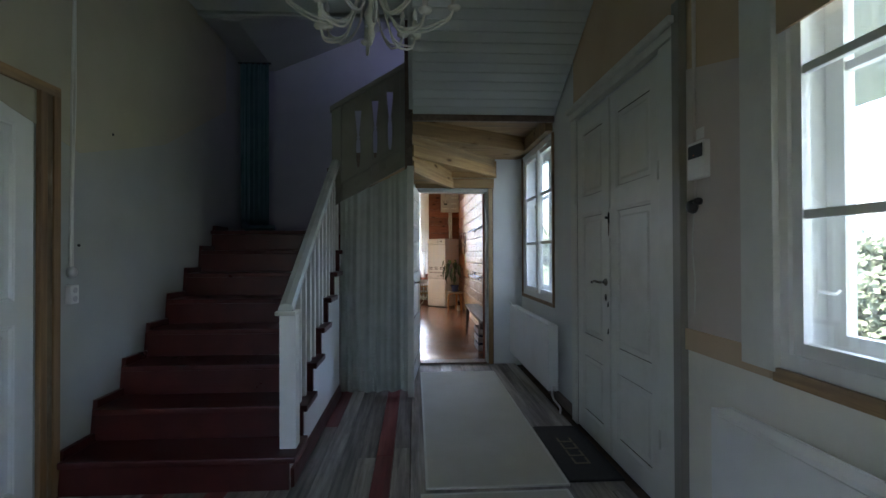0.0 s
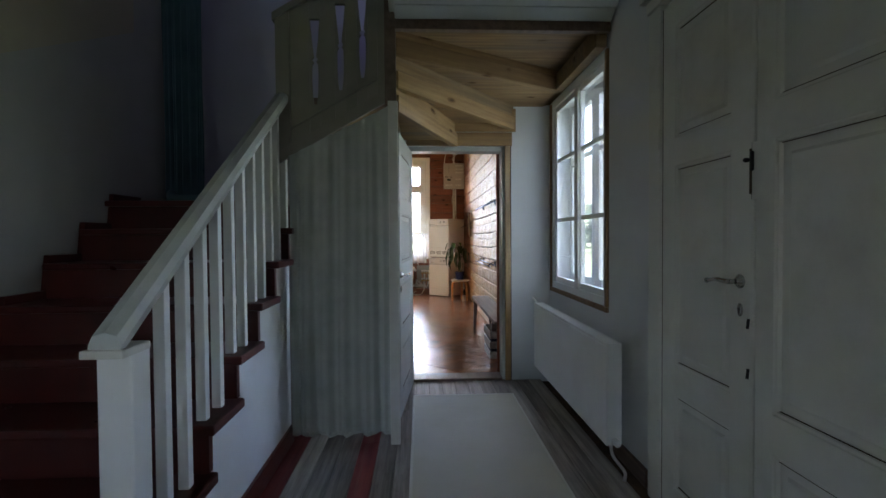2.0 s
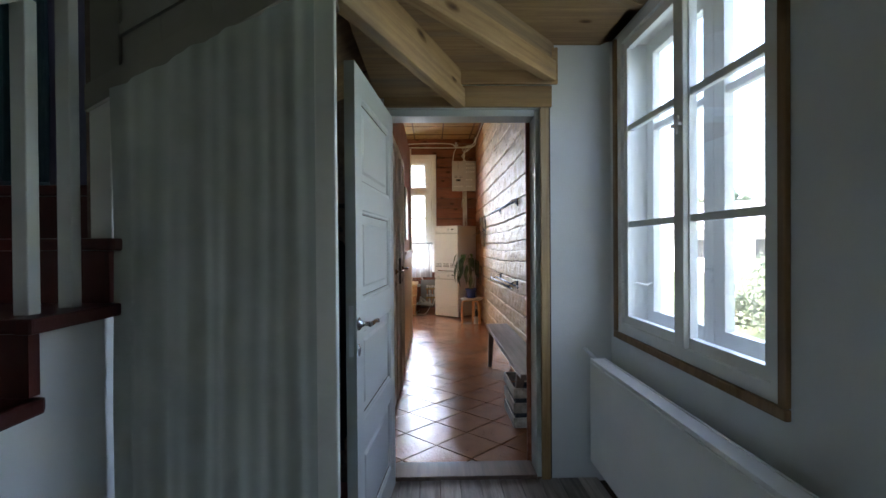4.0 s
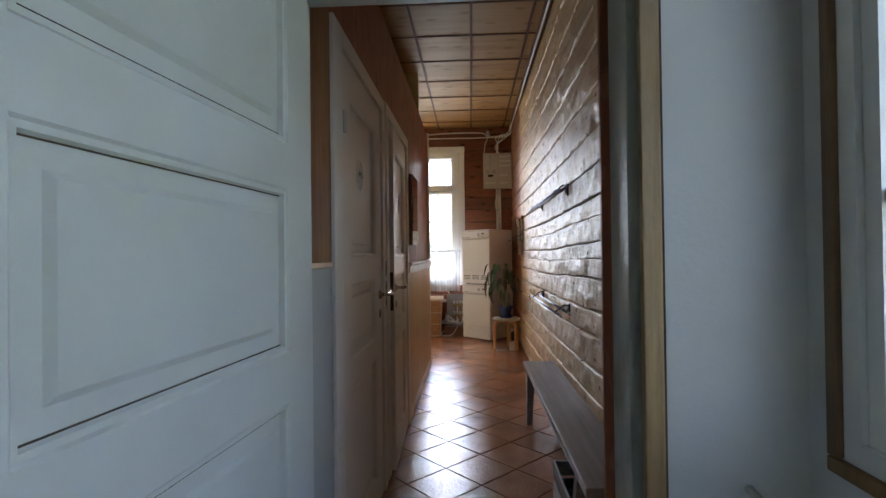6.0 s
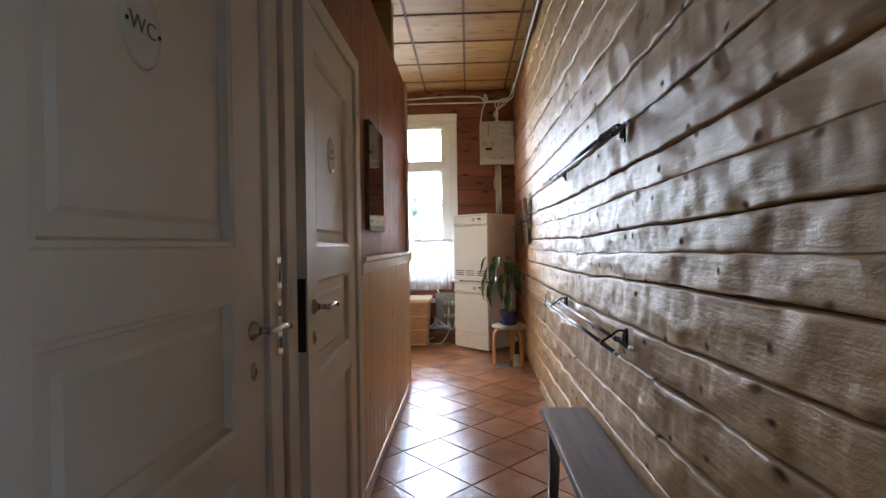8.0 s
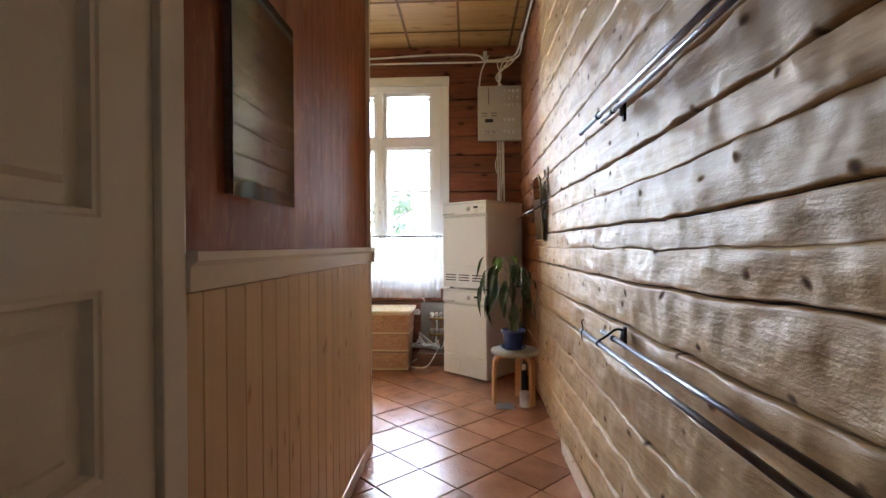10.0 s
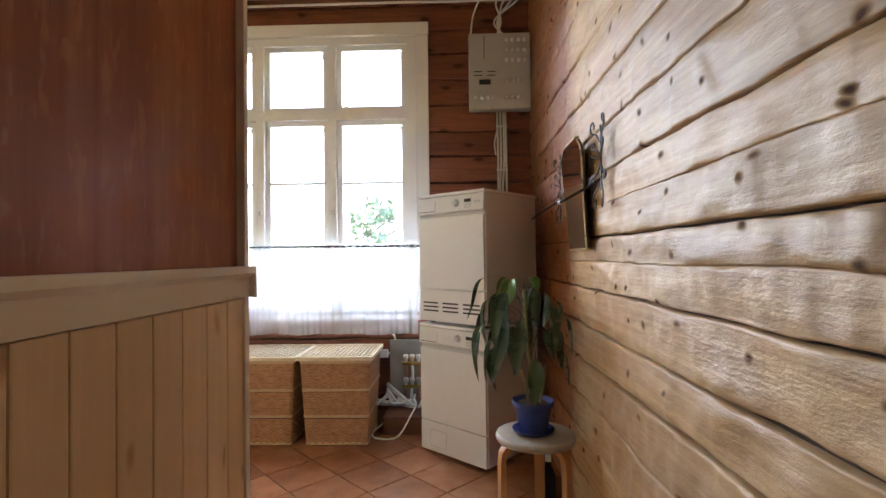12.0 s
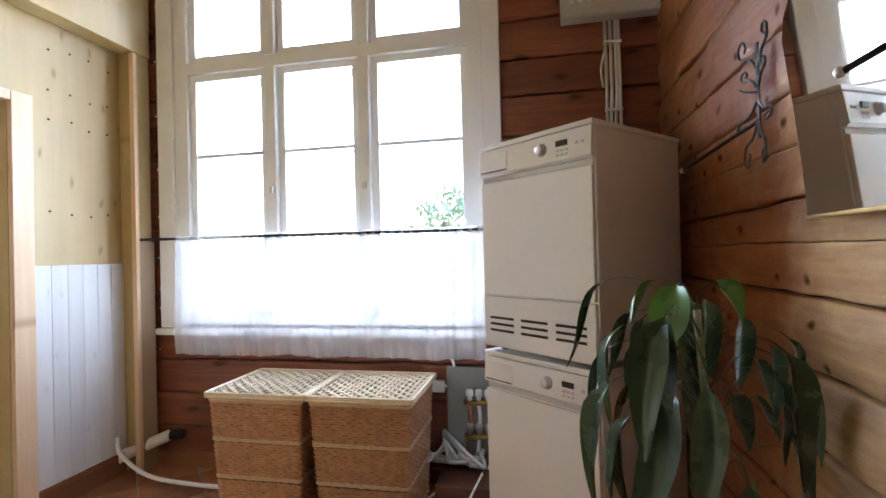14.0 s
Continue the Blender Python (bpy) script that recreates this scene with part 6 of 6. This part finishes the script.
cc = thing("ceiling_cable", "white cables sagging along the top of the walls", "cables")
part("wire", tube(bmesh.new(), curved([(-1.85, 13.40, 3.42), (-0.6, 13.40, 3.41), (0.2, 13.40, 3.44), (0.72, 13.39, 3.43), (0.85, 13.38, 3.36), (1.1, 13.38, 3.38), (1.19, 13.3, 3.42), (1.2, 12.9, 3.45)], 6), 0.010, 7), PLASTIC, cc, smooth=True)
part("wire", tube(bmesh.new(), curved([(-1.85, 13.41, 3.35), (0.0, 13.41, 3.355), (0.8, 13.40, 3.35), (1.18, 13.36, 3.37), (1.205, 12.8, 3.42), (1.2, 11.0, 3.43), (1.2, 8.6, 3.44), (1.2, 6.5, 3.44)], 6), 0.010, 7), PLASTIC, cc, smooth=True)
part("wire", tube(bmesh.new(), curved([(0.88, 13.40, 3.42), (0.80, 13.42, 3.25), (0.775, 13.43, 3.08)], 6), 0.008, 7), PLASTIC, cc, smooth=True)
part("clip", boxed(0.82, 13.37, 3.36, 0.86, 13.43, 3.46, bevel=0.004), ENAMELGREY, cc)

cv = thing("cafe_curtain", "white sheer cotton half curtain on a thin rod", "curtain")
part("cloth", drape(-1.53, 0.335, 0.72, 1.41, 13.36, 16, 0.011, 11.0, n=320, rows=16), LACE, cv, smooth=True)
part("heading", drape(-1.52, 0.335, 1.385, 1.425, 13.352, 34, 0.006, 2.0, n=320, rows=4), LACE, cv, "gathered heading", smooth=True)
part("curtain_rod", tube(bmesh.new(), [(-1.80, 13.36, 1.412), (0.36, 13.36, 1.405)], 0.0085, 8), BLACKIRON, cv, "thin dark rod")

# stool, pot and plant
sx, sy = 1.02, 11.985
so_ = thing("stool", "round three-legged stool with a grey top and bent birch legs", "stool", pose(sx, sy, 0.003))
part("seat", lathe(bmesh.new(), [(0.002, 0.402), (0.175, 0.402), (0.192, 0.408), (0.196, 0.42), (0.192, 0.436), (0.18, 0.44), (0.002, 0.44)], 40), STOOLTOP, so_, smooth=True)
for k in range(3):
    a = radians(-100 + 120 * k + 55)
    c, s = math.cos(a), math.sin(a)
    lg = bmesh.new()
    path = curved([(0.06, 0, 0.388), (0.12, 0, 0.388), (0.158, 0, 0.372), (0.175, 0, 0.33), (0.178, 0, 0.2), (0.178, 0, 0.0)], 6)
    rings = []
    for i, p in enumerate(path):
        dd = (path[min(i + 1, len(path) - 1)] - path[max(i - 1, 0)]).normalized()
        nn = Vector((-dd.z, 0, dd.x))
        rings.append([lg.verts.new(Matrix.Rotation(a, 4, "Z") @ (p + nn * u + Vector((0, v, 0)))) for u, v in ((-0.013, -0.025), (0.013, -0.025), (0.013, 0.025), (-0.013, 0.025))])
    for p, q in zip(rings, rings[1:]):
        for i in range(4):
            lg.faces.new((p[i], p[(i + 1) % 4], q[(i + 1) % 4], q[i]))
    lg.faces.new(rings[0]), lg.faces.new(rings[-1][::-1])
    part("leg", lg, BIRCH, so_, "bent birch leg")
sc_ = thing("saucer", "dark blue pottery saucer on the stool", "saucer", pose(sx - 0.01, sy, 0.444))
part("dish", lathe(bmesh.new(), [(0.002, 0.0), (0.075, 0.0), (0.098, 0.012), (0.104, 0.022), (0.099, 0.023), (0.078, 0.007), (0.002, 0.007)], 36), BLUEPOT, sc_, smooth=True)
pp_ = thing("plant_pot", "blue glazed flower pot standing in its saucer", "flower pot", pose(sx - 0.01, sy, 0.452))
part("pot", lathe(bmesh.new(), [(0.002, 0.0), (0.066, 0.0), (0.07, 0.004), (0.092, 0.125), (0.102, 0.13), (0.104, 0.152), (0.097, 0.154), (0.092, 0.135), (0.002, 0.132)], 36), BLUEPOT, pp_, smooth=True)
part("soil", lathe(bmesh.new(), [(0.002, 0.1325), (0.088, 0.1325), (0.06, 0.139), (0.002, 0.141)], 20), SOIL, pp_)
plant = thing("house_plant", "drooping dark green dragon plant in the blue pot", "plant", pose(sx - 0.01, sy, 0.585))
stem = bmesh.new()
tube(stem, curved([(0.01, 0, 0), (0.0, 0.005, 0.12), (-0.02, 0.0, 0.3), (-0.04, -0.01, 0.56)], 6), 0.013, 8, 0.008)
tube(stem, curved([(-0.02, 0.01, 0), (-0.03, 0.02, 0.08), (-0.05, 0.03, 0.16)], 5), 0.009, 8, 0.006)
tube(stem, curved([(0.03, -0.01, 0), (0.05, -0.02, 0.10), (0.06, -0.03, 0.2)], 5), 0.008, 8, 0.006)
part("stem", stem, STEM, plant, smooth=True)


def leaf_mesh(length, width, steep, curl):
    """A thin arching stalk, then a broad folded blade that hangs down."""
    bm = bmesh.new()
    n, stalk = 24, 0.5
    x, z = 0.0, 0.0
    rows = []
    for i in range(n + 1):
        f = i / n
        g = max(0.0, (f - stalk) / (1 - stalk))
        w = 0.0028 + width * math.sin(math.pi * g ** 0.72) ** 0.9
        turn = min(1.0, f / (stalk + 0.08))
        ang = radians(48 - (48 + steep) * turn ** 2.2 + 10 * g * math.sin(5 * g + 7 * curl))
        sway = 0.02 * noise.noise((f * 2.5, curl * 3, 1))
        wave = 0.10 * w * math.sin(11 * f + curl * 5)
        rows.append([bm.verts.new((x + math.sin(ang) * -0.42 * w * abs(t) + wave * abs(t) * (1 if t > 0 else -1), t * w * 0.9 + sway, z + 0.42 * w * abs(t) * math.cos(ang))) for t in (-1, -0.5, 0, 0.5, 1)])
        x += math.cos(ang) * length / n
        z += math.sin(ang) * length / n
    for a, b in zip(rows, rows[1:]):
        for i in range(4):
            bm.faces.new((a[i], a[i + 1], b[i + 1], b[i]))
    return bm


random.seed(5)
leaf_meshes = [mesh_of(leaf_mesh(0.42 + 0.017 * k, 0.029 + 0.005 * (k % 3), 76 + 5 * (k % 3), 0.23 * k), LEAF, True) for k in range(8)]
for k in range(31):
    f = (k + 0.5) / 31
    h = 0.20 + 0.32 * f
    az = 137.5 * k + random.uniform(-12, 12)
    s = 0.82 + 0.34 * random.random()
    if math.cos(radians(az)) > 0.5:
        s *= 0.75
    part("leaf", leaf_meshes[k % 8], LEAF, plant, at=pose(-0.04 * f, -0.008 * f, h, 0, random.uniform(-14, 14), az) @ Matrix.Scale(s, 4))
top_leaf = mesh_of(leaf_mesh(0.29, 0.044, 84, 0.3), LEAFLIGHT, True)
for az, t, s in ((-125, -10, 1.0), (170, -20, 0.85), (-60, -34, 0.7)):
    part("leaf", top_leaf, LEAFLIGHT, plant, "bright young leaf", at=pose(-0.04, -0.01, 0.55, 0, t, az) @ Matrix.Scale(s, 4))
tp = thing("tin_can", "small dull metal tin standing on the floor by the stool", "tin", pose(1.09, 11.87, 0.003))
part("can", lathe(bmesh.new(), [(0.002, 0), (0.042, 0), (0.044, 0.004), (0.042, 0.008), (0.042, 0.11), (0.045, 0.115), (0.042, 0.118), (0.039, 0.11), (0.039, 0.02), (0.002, 0.02)], 24), STEEL, tp, smooth=True)
bt = thing("spray_bottle", "dark bottle standing behind the stool", "bottle", pose(1.12, 12.2, 0.003))
part("body", lathe(bmesh.new(), [(0.002, 0), (0.035, 0.0), (0.038, 0.01), (0.038, 0.14), (0.015, 0.19), (0.013, 0.21)], 20), JACKET, bt, smooth=True)
part("cap", lathe(bmesh.new(), [(0.016, 0.2105), (0.016, 0.25), (0.01, 0.26)], 14), PLASTIC, bt, smooth=True)
fp = thing("floor_plate", "grey drain cover plate in the tiled floor", "floor plate", pose(0.93, 11.86, 0.0028))
part("plate", boxed(-0.07, -0.07, 0, 0.07, 0.07, 0.004, bevel=0.0015), surface("grey_plate", (0.12, 0.13, 0.14), (0.16, 0.17, 0.18), 10, rough=0.4), fp)

# pipes beside the machines
mf = thing("pipe_manifold", "water manifold with brass valves on a grey board", "manifold", pose(0.10, 13.47, 0.0))
part("backboard", boxed(0.0, -0.022, 0.12, 0.34, 0.0, 0.66, bevel=0.002), surface("grey_board", (0.22, 0.22, 0.21), (0.27, 0.27, 0.25), 5, rough=0.7, bump=0.1), mf)
for z in (0.30, 0.48):
    part("manifold_bar", tube(bmesh.new(), [(0.10, -0.06, z), (0.33, -0.06, z)], 0.016, 12), BRASS, mf, smooth=True)
for k, x in enumerate((0.13, 0.18, 0.23, 0.28)):
    for z, m_ in ((0.48, PLASTIC), (0.30, STEEL)):
        part("valve", lathe(bmesh.new(), [(0.012, 0), (0.013, 0.02), (0.02, 0.024), (0.021, 0.05), (0.015, 0.058)], 14, pose(x, -0.06, z + 0.012)), m_, mf, "small valve wheel", smooth=True)
    part("pipe", tube(bmesh.new(), curved([(x, -0.06, 0.47), (x + 0.004, -0.055, 0.38), (x - 0.01, -0.05, 0.22), (x - 0.02 * k, -0.06, 0.12)], 5), 0.010, 8), PLASTIC if k % 2 else COPPER, mf, smooth=True)
pb = thing("plumbing_hoses", "tangle of grey and white hoses by the manifold", "hoses")
for k in range(6):
    pts = [(0.0 + 0.06 * k + 0.03 * random.uniform(-1, 1), 13.36 + 0.05 * random.uniform(-1, 1), 0.16 + 0.07 * random.random()) for _ in range(3)]
    part("hose", tube(bmesh.new(), curved([(0.08, 13.42, 0.22 + 0.02 * k)] + pts + [(0.30, 13.40, 0.14 + 0.02 * k)], 6), 0.012, 8), (PLASTIC, ENAMELGREY, STEEL)[k % 3], pb, smooth=True)
part("hose", tube(bmesh.new(), curved([(0.32, 13.2, 0.2), (0.2, 13.1, 0.02), (0.05, 13.08, 0.012), (0.0, 13.2, 0.012), (0.08, 13.3, 0.06)], 8), 0.006, 7), PLASTIC, pb, "thin white hose", smooth=True)
bx = thing("pipe_casing", "brown boxed pipe casing on the floor", "box")
part("casing", boxed(0.08, 13.18, 0.002, 0.44, 13.44, 0.13, bevel=0.006), wood("brown_casing", (0.16, 0.06, 0.03), (0.10, 0.035, 0.018), "x", rough=0.4), bx)
sock = thing("power_outlet", "white double socket with a bent cable below the window", "socket", pose(0.03, 13.478, 0.55))
part("plate", boxed(-0.03, -0.045, -0.03, 0.055, 0.0, 0.03, bevel=0.006), PLASTIC, sock)
part("cable", tube(bmesh.new(), curved([(0.055, -0.02, 0.0), (0.10, -0.02, 0.01), (0.115, -0.02, 0.06), (0.105, -0.02, 0.14), (0.08, -0.015, 0.16)], 6), 0.008, 7), PLASTIC, sock, smooth=True)

# left side of the laundry
setting("column_boxing", boxed(-1.899, 13.352, 0.12, -1.79, 13.47, 2.56, bevel=0.004), PLY, "plywood boxing in the corner")
setting("column_lower", boxed(-1.789, 13.353, 0.0, -1.772, 13.47, 1.40, bevel=0.003), surface("bare_board", (0.36, 0.26, 0.16), (0.42, 0.31, 0.20), 3, rough=0.6, bump=0.1), "brown board on the boxing")
setting("column_edge", boxed(-1.80, 13.325, 0.0, -1.768, 13.352, 2.55, bevel=0.003), WAINSCOT, "pine edge strip")
setting("upper_boxing", boxed(-1.899, 12.3, 2.562, -1.78, 13.47, 3.54, bevel=0.004), PLY, "plywood boxing under the ceiling")
setting("baseboard_laundry", boxed(-1.899, 12.81, 0.0, -1.878, 13.34, 0.128, bevel=0.004), wood("brown_baseboard", (0.24, 0.10, 0.045), (0.17, 0.065, 0.03), "y", rough=0.4), "brown baseboard below the white wainscot")
setting("baseboard_rear", boxed(-1.76, 13.462, 0.0, 0.07, 13.484, 0.09, bevel=0.004), wood("brown_baseboard_rear", (0.24, 0.10, 0.045), (0.17, 0.065, 0.03), "x", rough=0.4), "brown baseboard below the window")
scr = bmesh.new()
lathe(scr, [(0.006, -0.001), (0.006, 0.002), (0.002, 0.0025)], 8, pose(0, 0, 0, 0, 90))
screw_mesh = mesh_of(scr, DARK)
sw = thing("ply_screws", "screw heads in the plywood wall", "screws", kind="stuff")
for yy, zz in [(12.9 + 0.12 * i + 0.02 * random.uniform(-1, 1), z + 0.02 * random.uniform(-1, 1)) for z in (1.55, 2.05, 2.2, 2.42, 2.9, 3.2) for i in range(4)]:
    part("screw", screw_mesh, DARK, sw, at=pose(-1.899 if zz < 2.55 else -1.779, yy, zz))
nm = thing("nail_heads", "pale nail heads in the log wall seams", "nails", kind="stuff")
nail_mesh = mesh_of(lathe(bmesh.new(), [(0.006, 0), (0.006, 0.003), (0.002, 0.005)], 8, pose(0, 0, 0, 90)), PLASTIC)
for z in (2.9, 2.55, 2.2, 1.86, 1.56, 1.3, 1.1, 0.98, 0.72):
    part("nail", nail_mesh, PLASTIC, nm, at=pose(-1.752 + 0.008 * random.uniform(-1, 1), 13.488, z))
ht = thing("drain_hose", "white lagged drain pipe with a cable along the floor", "pipe")
part("lagging", tube(bmesh.new(), curved([(-1.66, 13.44, 0.20), (-1.78, 13.40, 0.15), (-1.87, 13.33, 0.115), (-1.875, 13.28, 0.11)], 6), 0.034, 12), PLASTIC, ht, smooth=True)
part("elbow", tube(bmesh.new(), [(-1.655, 13.44, 0.2), (-1.58, 13.465, 0.20)], 0.028, 12), BLACKIRON, ht, smooth=True)
part("cable", tube(bmesh.new(), curved([(-1.86, 13.26, 0.24), (-1.80, 13.22, 0.16), (-1.6, 13.2, 0.06), (-1.3, 13.2, 0.03), (-1.0, 13.22, 0.02)], 6), 0.012, 8), PLASTIC, ht, smooth=True)

# ---- outside ----
setting("ground", boxed(-60, -60, -0.75, 140, 140, -0.65), GRASS, "green lawn round the house")
setting("outer_wall_shell", wall_with_holes(bmesh.new(), "y", 13.76, 13.80, -2.4, 1.7, -0.6, 4.6, [(-1.62, 0.33, 0.88, 3.12)]), FARWHITE, "added outer boards that close the house shell")
# Added out of view to stop sun leaking in from the left.
setting("outer_wall_left", boxed(-2.52, -1.9, -0.6, -2.42, 13.8, 4.62), FARWHITE, "added outer boards that close the house shell")
# Unseen cover added over all rooms to block sun leaks from above.
setting("house_roof", boxed(-2.6, -2.0, 4.63, 1.66, 13.9, 4.75), FARROOF, "added unseen grey roof sheet keeping sun out of the rooms")
vr = thing("veranda", "white veranda roof and railing before the front door", "veranda", kind="structure")
part("roof", boxed(1.62, -0.9, 2.50, 3.5, 4.5, 2.6), FARWHITE, vr)
part("deck", boxed(1.62, -0.9, -0.2, 3.5, 4.5, -0.12), GREYPLANK, vr)
for yy in (-0.8, 1.9, 4.4):
    part("post", boxed(3.36, yy - 0.06, -0.65, 3.48, yy + 0.06, 2.499, bevel=0.006), FARWHITE, vr)
for y0, y1 in ((-0.73, 1.83), (1.97, 2.7)):
    part("rail", boxed(3.38, y0, 0.78, 3.46, y1, 0.84, bevel=0.006), FARWHITE, vr)
    part("rail", boxed(3.40, y0, 0.02, 3.44, y1, 0.06, bevel=0.004), FARWHITE, vr)
    n = int((y1 - y0) / 0.13)
    for i in range(n):
        yy = y0 + (i + 0.5) * (y1 - y0) / n
        part("slat", boxed(3.41, yy - 0.035, 0.061, 3.43, yy + 0.035, 0.779), FARWHITE, vr)


def tree(x, y, h, r, seed, label, low=0.25, count=5200, size=0.105):
    rng = random.Random(seed)
    top = thing("tree", label, "tree", pose(x, y, -0.65), "garden trees")
    tk = bmesh.new()
    tube(tk, curved([(0, 0, 0), (0.1, 0, h * 0.35), (-0.08, 0.1, h * 0.7), (0, 0, h * 0.95)], 4), 0.035 * h * 0.5, 9, 0.02)
    for k in range(9):
        a, z = rng.uniform(0, 6.28), h * rng.uniform(low, 0.8)
        tube(tk, curved([(0, 0, z), (0.4 * r * math.cos(a), 0.4 * r * math.sin(a), z + 0.1 * h), (0.8 * r * math.cos(a), 0.8 * r * math.sin(a), z + 0.16 * h)], 3), 0.05, 6, 0.015)
    part("trunk", tk, BARK, top, smooth=True)
    verts, faces = [], []
    clumps = []
    for k in range(34):
        a, f = rng.uniform(0, 6.28), rng.random()
        rr = r * math.sqrt(rng.random()) * (1.05 - 0.75 * abs(f - 0.35) / 0.65)
        clumps.append((rr * math.cos(a), rr * math.sin(a), h * (low + (1 - low) * f), 0.20 * r + 0.22 * r * rng.random()))
    for k in range(count):
        cx, cy, cz, cr = clumps[rng.randrange(34)]
        d = Vector((rng.gauss(0, 1), rng.gauss(0, 1), rng.gauss(0, 0.8))).normalized() * cr * rng.random() ** 0.4
        u = Vector((rng.gauss(0, 1), rng.gauss(0, 1), rng.gauss(0, 1))).normalized()
        v = u.orthogonal().normalized()
        s = size * rng.uniform(0.6, 1.3)
        c = Vector((cx, cy, cz)) + d
        n = len(verts)
        verts += [c + u * s, c + v * s * 0.55, c - u * s, c - v * s * 0.55]
        faces.append((n, n + 1, n + 2, n + 3))
    me = bpy.data.meshes.new("crown")
    me.from_pydata(verts, [], faces)
    me.materials.append(FOLIAGE)
    part("crown", me, FOLIAGE, top)
    return top


for k, (x, y, h, r) in enumerate(((9, -1.5, 8, 3.2), (12, 3.0, 9, 3.6), (15, 7.5, 8, 3.0), (10.5, 10.5, 2.2, 1.8), (17, 13, 2.6, 2.2), (24, 20, 3.0, 3.0), (20, 2, 11, 4.2), (7.0, 0.8, 3.0, 1.6))):
    tree(x, y, h, r, 11 + k, "leafy green garden tree" if h > 4 else "bushy green garden shrub", 0.12 if h > 4 else 0.05)
tree(-1.9, 24.0, 3.6, 1.3, 40, "leafy green garden tree", 0.3, 900)
tree(8.4, 14.5, 1.5, 1.5, 42, "bushy green garden shrub", 0.05, 9000, 0.06)
tree(11.5, 18, 1.7, 1.8, 43, "bushy green garden shrub", 0.05, 9000, 0.06)
hs = thing("neighbour_house", "white one-storey house across the lawn", "house", pose(22, 34, -0.65, 0, 0, -35))
part("wall", wall_with_holes(bmesh.new(), "y", 0, 0.3, -7, 7, 0, 2.9, [(-5, -3.6, 1.0, 2.3), (-1, 0.1, 0.2, 2.3), (2, 3.4, 1.0, 2.3)]), FARWHITE, hs)
part("wall", boxed(-7, 0.3, 0, 7, 7, 2.9), FARWHITE, hs)
part("roof", prism(bmesh.new(), [(-0.6, 2.9), (7.6, 2.9), (3.5, 5.0)], -7.5, 7.5, prism_swap), FARROOF, hs)
for x0, x1, z0, z1 in ((-5, -3.6, 1.0, 2.3), (-1, 0.1, 0.2, 2.3), (2, 3.4, 1.0, 2.3)):
    part("window", boxed(x0 + 0.05, 0.1, z0 + 0.05, x1 - 0.05, 0.14, z1 - 0.05), DARK, hs)
for k in range(10):
    tree(30 + 9 * k - 20, 58 - 4.5 * k + 6 * (k % 2), 5 + 0.8 * (k % 3), 4.5, 70 + k, "leafy tree at the far edge of the garden", 0.1, 1500, 0.5)

# ---- small repeated pieces of the setting, last ----
hall_floor = thing("floor_hall", "worn grey and red painted floorboards", "floor", kind="structure")
pw = 0.116
red_rows = {-2, -6, -10, -13}
for i in range(-17, 12):
    x0 = i * pw + 0.02
    if x0 + pw > RX + 0.01 or x0 < LX - 0.02:
        continue
    cut = -1.6
    k = 0
    while cut < 6.24:
        length = 1.2 + 2.4 * random.random()
        end = min(6.25, cut + length)
        if 6.25 - end < 0.3:
            end = 6.25
        red = i in red_rows and not (i == -6 and k % 3 == 1)
        bm = boxed(0, cut + 0.001, -0.022, pw - 0.004, end - 0.001, -0.0005 - 0.0015 * random.random(), bevel=0.0025)
        part("floorboard", bm, REDPLANK if red else GREYPLANK, hall_floor, at=pose(x0, 0, 0))
        cut, k = end, k + 1

tiles = thing("floor_tiles", "glossy terracotta floor tiles laid diagonally", "floor", kind="structure")
U = 0.222
half = U - 0.005


def tile_mesh():
    bm = bmesh.new()
    for r, z in ((half, -0.006), (half, 0.0), (half - 0.003, 0.0022)):
        for c in ((r, 0), (0, r), (-r, 0), (0, -r)):
            bm.verts.new((*c, z))
    bm.verts.ensure_lookup_table()
    v = bm.verts
    for k in (0, 4):
        for i in range(4):
            bm.faces.new((v[k + i], v[k + (i + 1) % 4], v[k + 4 + (i + 1) % 4], v[k + 4 + i]))
    bm.faces.new((v[8], v[9], v[10], v[11]))
    return mesh_of(bm, TILE)


tm = tile_mesh()
spots = []
for i in range(-11, 6):
    for j in range(-24, 12):
        if (i + j) % 2 == 0:
            x, y = 0.35 + U * i, 11.40 + U * j
            if -1.95 < x < 1.35 and 6.3 < y < 13.55 and (x > -0.25 or y > 11.0):
                spots.append((x, y))
spots.sort(key=lambda s: abs(s[0] - 0.6) + 0.3 * abs(s[1] - 10))
for n, (x, y) in enumerate(spots):
    part("floor_tile", tm, TILE, tiles, at=pose(x, y, 0.0015 * (random.random() - 0.5), 0.25 * (random.random() - 0.5), 0.25 * (random.random() - 0.5), 0))

wains = thing("wainscot", "pale pine tongue-and-groove wainscot", "wainscot", kind="structure")
plank_mesh = mesh_of(boxed(0.002, 0.0005, 0.085, 0.018, 0.106, 1.202, bevel=0.0045), WAINSCOT)
for k in range(17):
    part("wainscot_board", plank_mesh, WAINSCOT, wains, at=pose(0, 9.0085 + 0.1085 * k, 0))
for y0, y1 in ((8.937, 9.0065), (10.853, 10.950)):
    part("wainscot_board", boxed(0.002, y0, 0.085, 0.018, y1, 1.202, bevel=0.0045), WAINSCOT, wains)
wl_mesh = mesh_of(boxed(0.002, 0.001, 0.13, 0.016, 0.0895, 1.27, bevel=0.003), WAINWHITE)
wains2 = thing("wainscot_white", "white glazed tongue-and-groove wainscot", "wainscot", kind="structure")
for k in range(6):
    part("wainscot_board", wl_mesh, WAINWHITE, wains2, at=pose(-1.9, 12.808 + 0.09 * k, 0))
